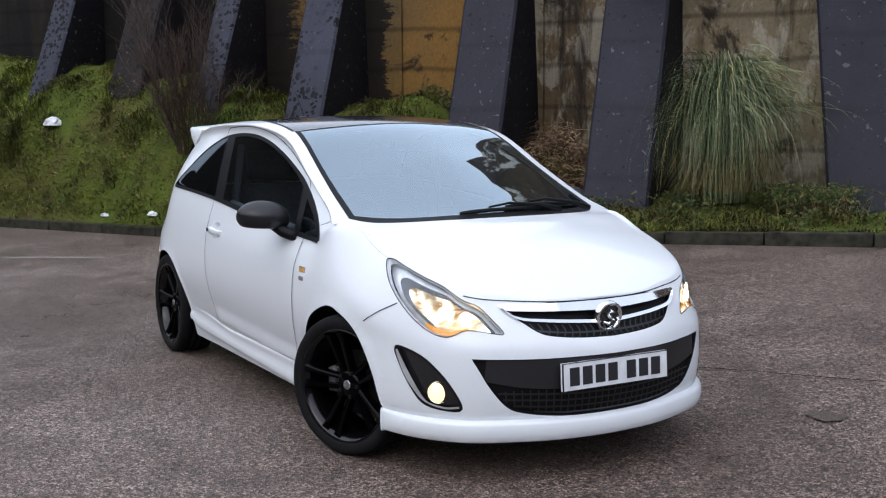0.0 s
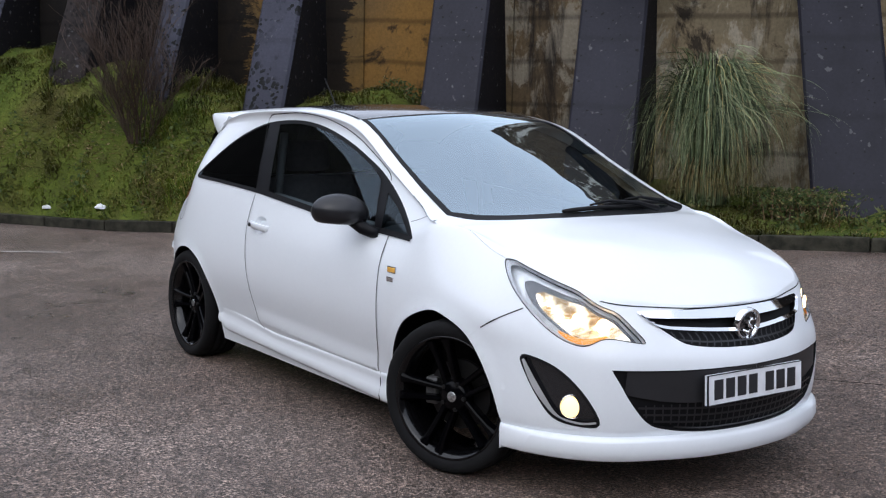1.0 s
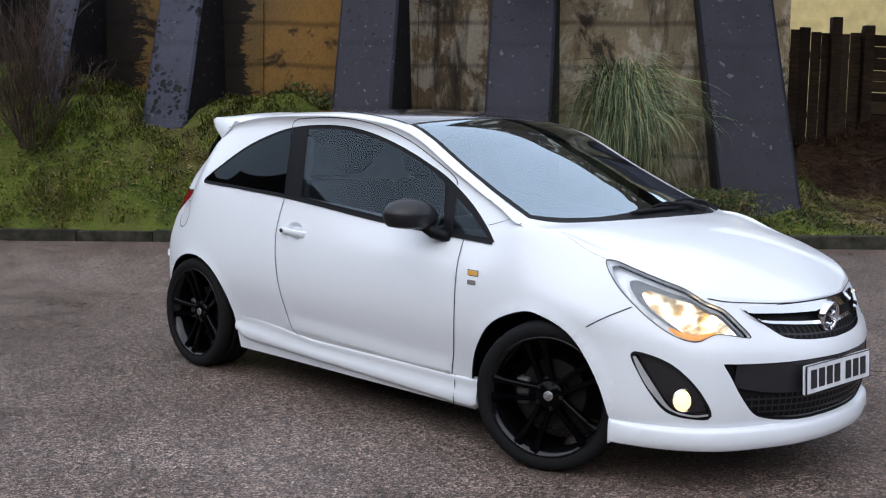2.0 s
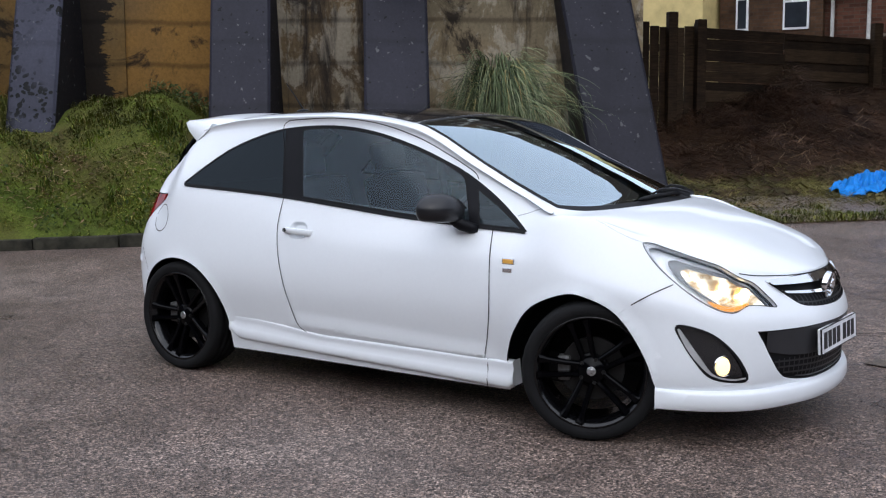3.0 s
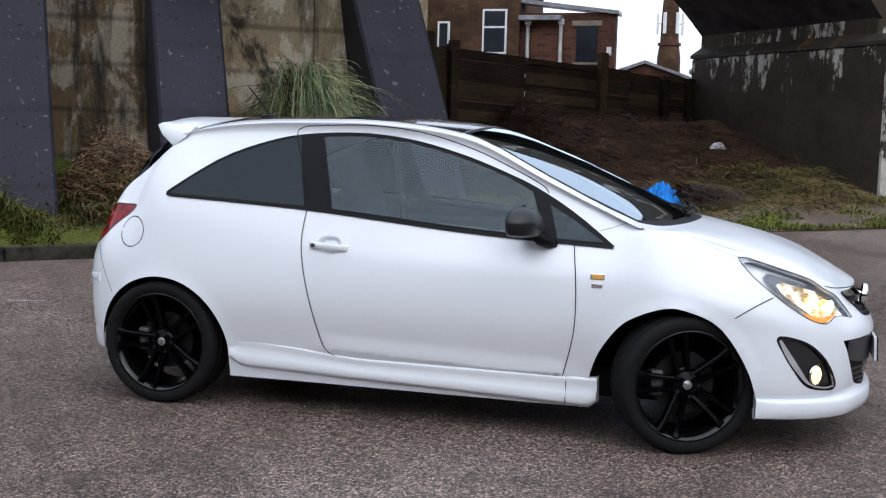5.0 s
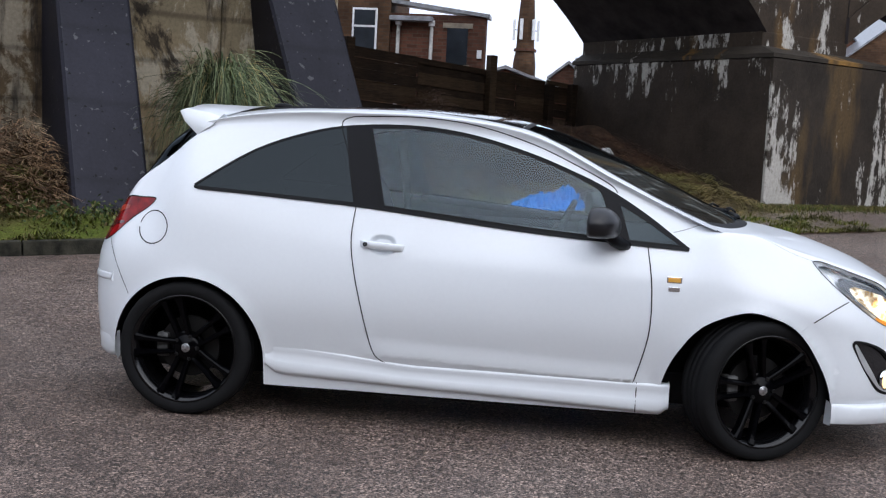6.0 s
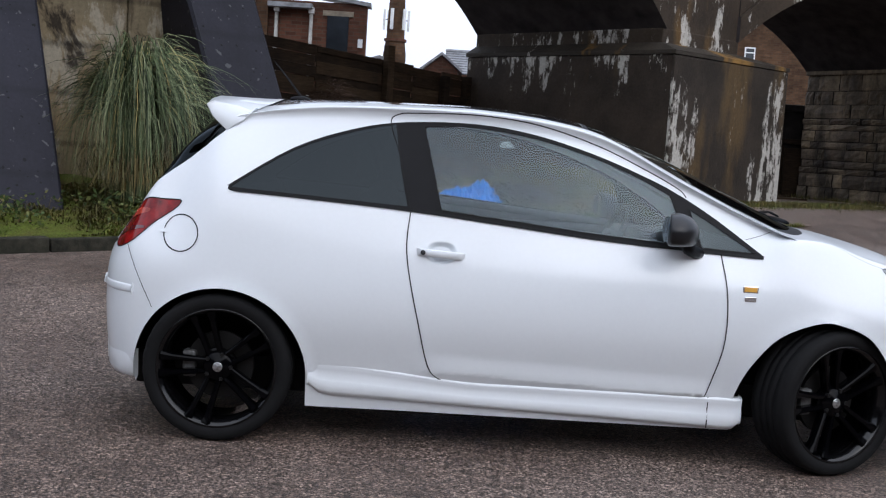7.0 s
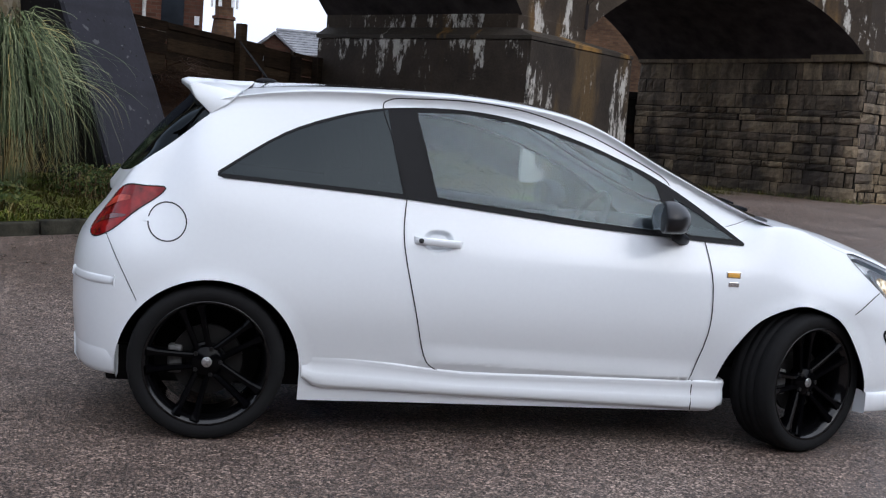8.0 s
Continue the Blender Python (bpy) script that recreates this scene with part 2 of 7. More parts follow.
def flaking_paint(name, base, under, pits=0.35, rough=0.5, chips=0.55):
    """Slate paint on concrete: pits where it came off, pale chips, runs."""
    m, nt, b = node_mat(name)
    info = nt.nodes.new("ShaderNodeObjectInfo")
    tone = noise_fac(nt, 1.3, 6, 0.65, (1, 1, 0.5))
    fine = noise_fac(nt, 30, 5, 0.7)
    tc = nt.nodes.new("ShaderNodeTexCoord")
    wob = add(nt, "ShaderNodeTexNoise", Scale=7.0, Detail=4.0)
    nt.links.new(tc.outputs["Object"], wob.inputs["Vector"])
    shift = mix(nt, 0.12, tc.outputs["Object"], wob.outputs["Color"], 'ADD')
    cell = add(nt, "ShaderNodeTexVoronoi", Scale=15.0, Randomness=1.0)
    nt.links.new(shift, cell.inputs["Vector"])
    size = add(nt, "ShaderNodeMath")
    size.operation = 'MULTIPLY_ADD'
    size.inputs[1].default_value, size.inputs[2].default_value = -0.40, 0.0
    sep = nt.nodes.new("ShaderNodeSeparateColor")
    nt.links.new(cell.outputs["Color"], sep.inputs[0])
    nt.links.new(sep.outputs[0], size.inputs[0])
    near = nt.nodes.new("ShaderNodeMath")
    near.operation = 'ADD'
    nt.links.new(cell.outputs["Distance"], near.inputs[0])
    near.inputs[1].default_value = 0.30 - pits
    grown = nt.nodes.new("ShaderNodeMath")
    grown.operation = 'ADD'
    nt.links.new(near.outputs[0], grown.inputs[0])
    nt.links.new(size.outputs[0], grown.inputs[1])
    where = noise_fac(nt, 1.1, 4, 0.6)
    line = add(nt, "ShaderNodeTexWave", Scale=0.42, Distortion=0.9, Detail=3.0)
    line.bands_direction = 'Z'
    nt.links.new(tc.outputs["Object"], line.inputs["Vector"])
    chip = noise_fac(nt, 17, 2, 0.4)
    c = mix(nt, ramp(nt, tone, [(0.3, (0, 0, 0)), (0.7, (1, 1, 1))]), tuple(q * 0.72 for q in base), tuple(q * 1.25 for q in base))
    msk = mix(nt, 1.0, ramp(nt, grown.outputs[0], [(0.02, (1, 1, 1)), (0.05, (0, 0, 0))]), ramp(nt, where, [(0.40, (0, 0, 0)), (0.50, (1, 1, 1))]), 'MULTIPLY')
    c = mix(nt, msk, c, under)
    c = mix(nt, ramp(nt, chip, [(0.69, (0, 0, 0)), (0.725, (chips,) * 3)]), c, (0.17, 0.17, 0.175))
    c = mix(nt, 0.35, c, ramp(nt, line.outputs["Fac"], [(0.0, (0.4,) * 3), (0.03, (0.85,) * 3), (0.10, (1.0,) * 3)]), 'MULTIPLY')
    c = mix(nt, 0.5, c, ramp(nt, fine, [(0.3, (0.65,) * 3), (0.7, (1.2,) * 3)]), 'MULTIPLY')
    vary = ramp(nt, info.outputs["Random"], [(0.0, (0.75,) * 3), (1.0, (1.1,) * 3)])
    c = mix(nt, 1.0, c, vary, 'MULTIPLY')
    nt.links.new(c, b.inputs["Base Color"])
    b.inputs["Roughness"].default_value = rough
    b.inputs["Specular IOR Level"].default_value = 0.18
    bump(nt, b, mix(nt, 0.6, fine, msk), 0.3, 0.012)
    return m


def lime_run(name, base, rust, amount, top=None, corners=None):
    """Sooty stone with white lime runs and rust."""
    m, nt, b = node_mat(name)
    run = noise_fac(nt, 2.2, 7, 0.62, (1.5, 1.5, 0.22), dist=0.35)
    edge = noise_fac(nt, 4.0, 8, 0.75, (1.3, 1.3, 0.6))
    rst = noise_fac(nt, 1.0, 4, 0.6, (1.3, 1.3, 0.35))
    fine = noise_fac(nt, 24, 6, 0.7)
    tone = noise_fac(nt, 1.4, 6, 0.7)
    c = mix(nt, ramp(nt, tone, [(0.35, (0, 0, 0)), (0.65, (1, 1, 1))]), tuple(q * 0.5 for q in base), base)
    c = mix(nt, ramp(nt, rst, [(0.56, (0, 0, 0)), (0.66, (0.8,) * 3)]), c, rust)
    both = mix(nt, 0.5, run, edge)
    if top is not None:         # runs that start under the coping and thin out below it
        tc = nt.nodes.new("ShaderNodeTexCoord")
        sep = nt.nodes.new("ShaderNodeSeparateXYZ")
        nt.links.new(tc.outputs["Object"], sep.inputs[0])
        fall = nt.nodes.new("ShaderNodeMath")
        fall.operation = 'MULTIPLY_ADD'
        fall.inputs[1].default_value, fall.inputs[2].default_value = 0.13, -0.13 * top
        nt.links.new(sep.outputs["Z"], fall.inputs[0])
        low = nt.nodes.new("ShaderNodeMath")
        low.operation = 'ADD'
        nt.links.new(both, low.inputs[0])
        nt.links.new(fall.outputs[0], low.inputs[1])
        both = low.outputs[0]
    if corners is not None:     # more lime has run down the two corners of a face
        (ox, oy), (ux, uy), wide = corners
        tc = nt.nodes.new("ShaderNodeTexCoord")
        along = nt.nodes.new("ShaderNodeVectorMath")
        along.operation = 'DOT_PRODUCT'
        along.inputs[1].default_value = (ux / wide, uy / wide, 0)
        nt.links.new(tc.outputs["Object"], along.inputs[0])
        part_of = nt.nodes.new("ShaderNodeMath")
        part_of.operation = 'SUBTRACT'
        part_of.inputs[1].default_value = (ox * ux + oy * uy) / wide
        nt.links.new(along.outputs["Value"], part_of.inputs[0])
        more = nt.nodes.new("ShaderNodeMath")
        more.operation = 'ADD'
        nt.links.new(both, more.inputs[0])
        nt.links.new(ramp(nt, part_of.outputs[0], [(0.0, (0.10,) * 3), (0.13, (0.07,) * 3), (0.22, (0.0,) * 3), (0.74, (0.0,) * 3), (0.90, (0.08,) * 3), (1.0, (0.09,) * 3)]), more.inputs[1])
        sep = nt.nodes.new("ShaderNodeSeparateXYZ")
        nt.links.new(tc.outputs["Object"], sep.inputs[0])
        pool = nt.nodes.new("ShaderNodeMath")          # the runs have spread out towards the foot
        pool.operation = 'MULTIPLY_ADD'
        pool.inputs[1].default_value, pool.inputs[2].default_value = -0.040, 0.040
        nt.links.new(sep.outputs["Z"], pool.inputs[0])
        wet = nt.nodes.new("ShaderNodeMath")
        wet.operation = 'ADD'
        nt.links.new(more.outputs[0], wet.inputs[0])
        nt.links.new(pool.outputs[0], wet.inputs[1])
        both = wet.outputs[0]
    c = mix(nt, ramp(nt, both, [(amount, (0, 0, 0)), (amount + 0.035, (0.85,) * 3)]), c, (0.54, 0.51, 0.46))
    c = mix(nt, 0.55, c, ramp(nt, fine, [(0.3, (0.5,) * 3), (0.7, (1.2,) * 3)]), 'MULTIPLY')
    nt.links.new(c, b.inputs["Base Color"])
    b.inputs["Roughness"].default_value = 0.75
    b.inputs["Specular IOR Level"].default_value = 0.25
    bump(nt, b, mix(nt, 0.5, fine, tone), 0.5, 0.03)
    return m


def varied(name, stops, rough=0.85, scale=14.0, bumpy=0.5, spread=0.5):
    """Pieces differ from one to the next."""
    m, nt, b = node_mat(name)
    info = nt.nodes.new("ShaderNodeObjectInfo")
    fine = noise_fac(nt, scale, 6, 0.7)
    where = nt.nodes.new("ShaderNodeNewGeometry")
    stain = add(nt, "ShaderNodeTexNoise", Scale=0.9, Detail=6.0, Roughness=0.65)
    nt.links.new(where.outputs["Position"], stain.inputs["Vector"])
    tone = stain.outputs["Fac"]
    c = ramp(nt, info.outputs["Random"], stops)
    tall = nt.nodes.new("ShaderNodeMapping")
    tall.inputs["Scale"].default_value = (1.3, 1.3, 0.30)
    nt.links.new(where.outputs["Position"], tall.inputs["Vector"])
    runs = add(nt, "ShaderNodeTexNoise", Scale=1.5, Detail=7.0, Roughness=0.68, Distortion=0.5)
    nt.links.new(tall.outputs[0], runs.inputs["Vector"])
    warm = add(nt, "ShaderNodeTexNoise", Scale=0.5, Detail=3.0)
    nt.links.new(where.outputs["Position"], warm.inputs["Vector"])
    c = mix(nt, ramp(nt, warm.outputs["Fac"], [(0.46, (0, 0, 0)), (0.62, (0.7,) * 3)]), c, (0.20, 0.145, 0.078))
    c = mix(nt, 0.7, c, ramp(nt, fine, [(0.3, (0.5,) * 3), (0.7, (1.25,) * 3)]), 'MULTIPLY')
    c = mix(nt, spread, c, ramp(nt, tone, [(0.35, (0.35,) * 3), (0.65, (1.2,) * 3)]), 'MULTIPLY')
    c = mix(nt, 0.9, c, ramp(nt, runs.outputs["Fac"], [(0.36, (0.20,) * 3), (0.50, (0.80,) * 3), (0.66, (1.55, 1.5, 1.42))]), 'MULTIPLY')
    nt.links.new(c, b.inputs["Base Color"])
    b.inputs["Roughness"].default_value = rough
    bump(nt, b, fine, bumpy, 0.03)
    return m


def brickwork(name, stops, joint):
    """Far brick walls: courses of 75 mm with paler joints, and sooty patches."""
    m, nt, b = node_mat(name)
    where = nt.nodes.new("ShaderNodeNewGeometry")
    sep = nt.nodes.new("ShaderNodeSeparateXYZ")
    nt.links.new(where.outputs["Position"], sep.inputs[0])
    flat = nt.nodes.new("ShaderNodeMath")
    flat.operation = 'ADD'
    nt.links.new(sep.outputs["X"], flat.inputs[0])
    nt.links.new(sep.outputs["Y"], flat.inputs[1])
    com = nt.nodes.new("ShaderNodeCombineXYZ")
    nt.links.new(flat.outputs[0], com.inputs["X"])
    nt.links.new(sep.outputs["Z"], com.inputs["Y"])
    br = add(nt, "ShaderNodeTexBrick", Scale=1.0)
    br.inputs["Brick Width"].default_value, br.inputs["Row Height"].default_value, br.inputs["Mortar Size"].default_value = 0.225, 0.078, 0.007
    br.inputs["Color1"].default_value, br.inputs["Color2"].default_value, br.inputs["Mortar"].default_value = (*stops[0], 1), (*stops[1], 1), (*joint, 1)
    nt.links.new(com.outputs[0], br.inputs["Vector"])
    blackening = noise_fac(nt, 0.8, 6, 0.65)
    fine = noise_fac(nt, 20, 4, 0.6)
    c = mix(nt, 0.9, br.outputs["Color"], ramp(nt, blackening, [(0.35, (0.45,) * 3), (0.62, (1.25,) * 3)]), 'MULTIPLY')
    c = mix(nt, 0.4, c, ramp(nt, fine, [(0.3, (0.6,) * 3), (0.7, (1.2,) * 3)]), 'MULTIPLY')
    nt.links.new(c, b.inputs["Base Color"])
    b.inputs["Roughness"].default_value = 0.85
    b.inputs["Specular IOR Level"].default_value = 0.2
    return m


def turf_mat():
    """Low mossy turf: green, yellow-green and bare brown, at two scales."""
    m, nt, b = node_mat("mossy_turf")
    big, mid, fine = noise_fac(nt, 0.9, 5, 0.65, dist=0.5), noise_fac(nt, 5.5, 6, 0.7), noise_fac(nt, 48, 5, 0.7)
    c = ramp(nt, big, [(0.34, (0.052, 0.076, 0.012)), (0.48, (0.088, 0.112, 0.018)), (0.60, (0.084, 0.084, 0.020)), (0.70, (0.060, 0.046, 0.018))])
    c = mix(nt, ramp(nt, mid, [(0.52, (0, 0, 0)), (0.70, (0.55,) * 3)]), c, (0.036, 0.030, 0.014))
    c = mix(nt, 0.8, c, ramp(nt, fine, [(0.3, (0.35,) * 3), (0.7, (1.5,) * 3)]), 'MULTIPLY')
    nt.links.new(c, b.inputs["Base Color"])
    b.inputs["Roughness"].default_value = 0.95
    b.inputs["Specular IOR Level"].default_value = 0.15
    bump(nt, b, mix(nt, 0.5, mid, fine), 0.9, 0.03)
    return m


def fence_mat():
    """Rotten dark timber: boards differ in tone, grain along them, green and grey weathering."""
    m, nt, b = node_mat("dark_fence_wood")
    info = nt.nodes.new("ShaderNodeObjectInfo")
    grain, blot, fine = noise_fac(nt, 5, 6, 0.7, (1, 1, 9)), noise_fac(nt, 1.8, 5, 0.65), noise_fac(nt, 40, 4, 0.6)
    c = ramp(nt, info.outputs["Random"], [(0.0, (0.016, 0.0105, 0.007)), (0.5, (0.030, 0.019, 0.012)), (0.85, (0.044, 0.029, 0.018)), (1.0, (0.062, 0.046, 0.032))])
    c = mix(nt, 0.85, c, ramp(nt, grain, [(0.32, (0.45,) * 3), (0.68, (1.5,) * 3)]), 'MULTIPLY')
    c = mix(nt, 0.7, c, ramp(nt, blot, [(0.35, (0.5, 0.5, 0.5)), (0.65, (1.3, 1.25, 1.1))]), 'MULTIPLY')
    nt.links.new(c, b.inputs["Base Color"])
    b.inputs["Roughness"].default_value = 0.85
    b.inputs["Specular IOR Level"].default_value = 0.15
    bump(nt, b, mix(nt, 0.5, grain, fine), 0.6, 0.01)
    return m


M["wall_black"] = board_marked("black_sooty_wall", (0.012, 0.010, 0.009), (0.005, 0.005, 0.005), (0.022, 0.016, 0.010), 0.44)
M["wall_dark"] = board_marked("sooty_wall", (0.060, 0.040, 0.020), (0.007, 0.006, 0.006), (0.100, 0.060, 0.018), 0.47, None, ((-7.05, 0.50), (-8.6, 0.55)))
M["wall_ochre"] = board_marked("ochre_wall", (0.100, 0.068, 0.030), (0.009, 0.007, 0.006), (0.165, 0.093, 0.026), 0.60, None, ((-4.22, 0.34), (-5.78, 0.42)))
M["wall_orange"] = board_marked("orange_stained_wall", (0.140, 0.083, 0.031), (0.020, 0.012, 0.007), (0.205, 0.110, 0.028), 0.64)
M["wall_brown"] = board_marked("brown_wall", (0.085, 0.060, 0.034), (0.012, 0.009, 0.008), (0.130, 0.090, 0.045), 0.50, (0.27, 0.235, 0.18))
M["wall_beige"] = board_marked("beige_wall", (0.205, 0.165, 0.105), (0.018, 0.013, 0.010), (0.25, 0.19, 0.112), 0.57, (0.38, 0.335, 0.26))
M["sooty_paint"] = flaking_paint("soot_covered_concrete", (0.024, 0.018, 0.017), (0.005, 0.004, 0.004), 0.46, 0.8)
# near-black material for one flank of every buttress
M["blackening"] = flaking_paint("black_flank_concrete", (0.008, 0.007, 0.009), (0.018, 0.014, 0.012), 0.25, 0.8)
M["slate_pitted"] = flaking_paint("pitted_slate_paint", (0.040, 0.041, 0.060), (0.002, 0.002, 0.0025), 0.47, 0.6, 0.3)
M["slate_paint"] = flaking_paint("slate_grey_painted_concrete", (0.018, 0.0175, 0.026), (0.004, 0.004, 0.005), 0.10, 0.55, 0.4)
M["kerb"] = simple("weathered_kerb", (0.030, 0.028, 0.020), 0.85, var=0.7, scale=9, bumpy=0.6)
M["moss"] = turf_mat()
M["soil"] = simple("dark_soil", (0.056, 0.033, 0.019), 0.95, var=0.5, scale=5, bumpy=0.6)
M["soot_stone"] = lime_run("sooty_stone", (0.050, 0.036, 0.026), (0.070, 0.045, 0.022), 0.515, 2.74)
M["limed_stone"] = lime_run("limed_stone", (0.050, 0.035, 0.023), (0.15, 0.085, 0.028), 0.540)
M["limed_face"] = lime_run("limed_pier_face", (0.044, 0.033, 0.024), (0.105, 0.066, 0.027), 0.552, None, ((3.05, 10.98), (math.cos(radians(41)), math.sin(radians(41))), 3.0))
M["soffit"] = simple("black_soot_brick", (0.034, 0.029, 0.029), 0.9, var=0.5, scale=3, bumpy=0.5)
M["block"] = varied("pier_stone_block", [(0.0, (0.075, 0.057, 0.044)), (0.35, (0.125, 0.096, 0.068)), (0.75, (0.175, 0.135, 0.093)), (1.0, (0.26, 0.20, 0.13))], spread=0.9)
M["mortar"] = simple("dark_joint", (0.026, 0.022, 0.018), 0.95, var=0.4, scale=10)
M["brick"] = brickwork("red_brick", ((0.062, 0.025, 0.016), (0.110, 0.046, 0.029)), (0.080, 0.056, 0.040))
M["brown_brick"] = brickwork("brown_brick", ((0.060, 0.030, 0.016), (0.100, 0.054, 0.028)), (0.068, 0.048, 0.034))
M["render_yellow"] = simple("cream_render", (0.55, 0.44, 0.20), 0.8, var=0.15, scale=4)
M["slates"] = simple("wet_roof_slates", (0.20, 0.205, 0.22), 0.32, var=0.45, scale=7)
M["window_white"] = simple("white_window_frame", (0.70, 0.71, 0.72), 0.4)
M["pane"] = simple("dark_window_pane", (0.022, 0.026, 0.032), 0.06, var=0.3, scale=2)
# for the added unseen walls, dark so that reflections stay dark
M["far_wall"] = simple("dark_added_wall", (0.045, 0.038, 0.034), 0.85, var=0.35, scale=0.4)
M["pipe"] = simple("weathered_pale_pipe", (0.34, 0.33, 0.31), 0.5, var=0.3)
M["lintel"] = simple("stone_lintel", (0.20, 0.17, 0.13), 0.8, var=0.3, scale=10)
M["dark_timber"] = simple("tarred_timber", (0.012, 0.010, 0.010), 0.8, var=0.4, scale=6, bumpy=0.3)
M["fence_wood"] = fence_mat()
M["tarp"] = simple("blue_tarpaulin", (0.003, 0.185, 0.58), 0.5, var=0.25, scale=9, bumpy=0.3, spec=0.25)

# ---------------------------------------------------------------- mesh helpers


def finish(name, me, mats, parent=None, label="", smooth=True):
    for m in (mats if isinstance(mats, (list, tuple)) else [mats]):
        me.materials.append(m)
    if smooth:
        me.polygons.foreach_set("use_smooth", [True] * len(me.polygons))
    ob = new(name, me)
    if parent is not None:
        ob.parent = parent
    if label:
        ob["label"] = label
    return ob


def part(name, bm, mat, parent=None, label="", smooth=False):
    """One bmesh as one object, under a thing or a part."""
    me = bpy.data.meshes.new(name)
    bm.normal_update()
    bm.to_mesh(me)
    bm.free()
    return finish(name, me, mat, parent, label, smooth)


def raw(name, verts, faces, mat, parent=None, label="", smooth=False):
    me = bpy.data.meshes.new(name)
    me.from_pydata([tuple(map(float, v)) for v in verts], [], [tuple(map(int, f)) for f in faces])
    me.update()
    return finish(name, me, mat, parent, label, smooth)


def box_into(bm, lo, hi, m=None, bevel=0.0):
    r = bmesh.ops.create_cube(bm, size=1.0)
    vs = r["verts"]
    c = [(a + b) / 2 for a, b in zip(lo, hi)]
    s = [abs(b - a) for a, b in zip(lo, hi)]
    for v in vs:
        v.co = Vector((v.co.x * s[0] + c[0], v.co.y * s[1] + c[1], v.co.z * s[2] + c[2]))
    if bevel:
        es = list({e for v in vs for e in v.link_edges})
        out = bmesh.ops.bevel(bm, geom=es, offset=bevel, segments=2, affect='EDGES', profile=0.6)
        vs = list({v for f in out["faces"] for v in f.verts} | {v for v in vs if v.is_valid})
    if m is not None:
        for v in vs:
            v.co = m @ v.co
    return vs


def box(name, lo, hi, mat, parent=None, label="", m=None, bevel=0.0):
    bm = bmesh.new()
    box_into(bm, lo, hi, m, bevel)
    return part(name, bm, mat, parent, label)


def tube_into(bm, pts, radii, sides=8, cap=True):
    """A tapered tube along points."""
    rings = []
    pts = [Vector(p) for p in pts]
    up = Vector((0.13, 0.21, 0.97))
    for i, p in enumerate(pts):
        d = (pts[min(i + 1, len(pts) - 1)] - pts[max(i - 1, 0)]).normalized()
        a = d.cross(up)
        if a.length < 1e-3:
            a = d.cross(Vector((1, 0, 0)))
        a.normalize()
        b = d.cross(a)
        r = radii[i] if isinstance(radii, (list, tuple)) else radii
        rings.append([bm.verts.new(p + r * (math.cos(2 * math.pi * k / sides) * a + math.sin(2 * math.pi * k / sides) * b)) for k in range(sides)])
    for r0, r1 in zip(rings, rings[1:]):
        for k in range(sides):
            bm.faces.new((r0[k], r0[(k + 1) % sides], r1[(k + 1) % sides], r1[k]))
    if cap and sides > 2:
        bm.faces.new(rings[0][::-1])
        bm.faces.new(rings[-1])


def lathe_into(bm, prof, sides, m, close=False):
    """Revolves a profile of (radius, y) round the y axis."""
    rings = []
    for r, y in prof:
        rings.append([bm.verts.new(m @ Vector((r * math.cos(2 * math.pi * k / sides), y, r * math.sin(2 * math.pi * k / sides)))) for k in range(sides)])
    pairs = list(zip(rings, rings[1:])) + ([(rings[-1], rings[0])] if close else [])
    for r0, r1 in pairs:
        for k in range(sides):
            bm.faces.new((r0[k], r1[k], r1[(k + 1) % sides], r0[(k + 1) % sides]))
    return rings


def curve1(knots):
    """A smooth function through (x, value) knots, x rising."""
    xs = np.array([k[0] for k in knots], float)
    ys = np.array([k[1] for k in knots], float)
    h = np.diff(xs)
    d = np.diff(ys) / h
    mm = np.zeros_like(ys)
    mm[0], mm[-1] = d[0], d[-1]
    for i in range(1, len(xs) - 1):
        if d[i - 1] * d[i] > 0:
            mm[i] = (h[i - 1] + h[i]) / (h[i - 1] / d[i] + h[i] / d[i - 1])

    def at(x):
        x = np.clip(np.asarray(x, float), xs[0], xs[-1])
        i = np.clip(np.searchsorted(xs, x) - 1, 0, len(xs) - 2)
        t = (x - xs[i]) / h[i]
        return ((1 + 2 * t) * (1 - t) ** 2 * ys[i] + t * (1 - t) ** 2 * h[i] * mm[i] + t * t * (3 - 2 * t) * ys[i + 1] + t * t * (t - 1) * h[i] * mm[i + 1])
    return at


def smooth_line(pts, n=8, closed=False):
    """Points of a Catmull-Rom line through pts."""
    p = [np.array(q, float) for q in pts]
    k = len(p)
    out = []
    for i in range(k if closed else k - 1):
        if closed:
            a, b, c, d = p[i - 1], p[i], p[(i + 1) % k], p[(i + 2) % k]
        else:
            a, b, c, d = p[max(i - 1, 0)], p[i], p[i + 1], p[min(i + 2, k - 1)]
        for j in range(n):
            t = j / n
            out.append(0.5 * (2 * b + (c - a) * t + (2 * a - 5 * b + 4 * c - d) * t * t + (3 * b - a - 3 * c + d) * t ** 3))
    if not closed:
        out.append(p[-1])
    return out


# ---------------------------------------------------------------- the car park's ground
WALL_ANGLE = radians(36)
UX, UY = math.cos(WALL_ANGLE), math.sin(WALL_ANGLE)


def wall_xy(u, w):
    """Plan place from u along the retaining wall and w out of it."""
    return u * UX + w * UY, u * UY - w * UX


def wall_pose(u, w, z):
    x, y = wall_xy(u, w)
    return pose(x, y, z, 0, 0, 36)


def ground_z(x, y):
    if y <= 1.0:
        return 0.0
    return 0.065 * min(y - 1.0, 9.4)


def kerb_w(u):
    return -5.24 + 0.077 * (u + 2.66)


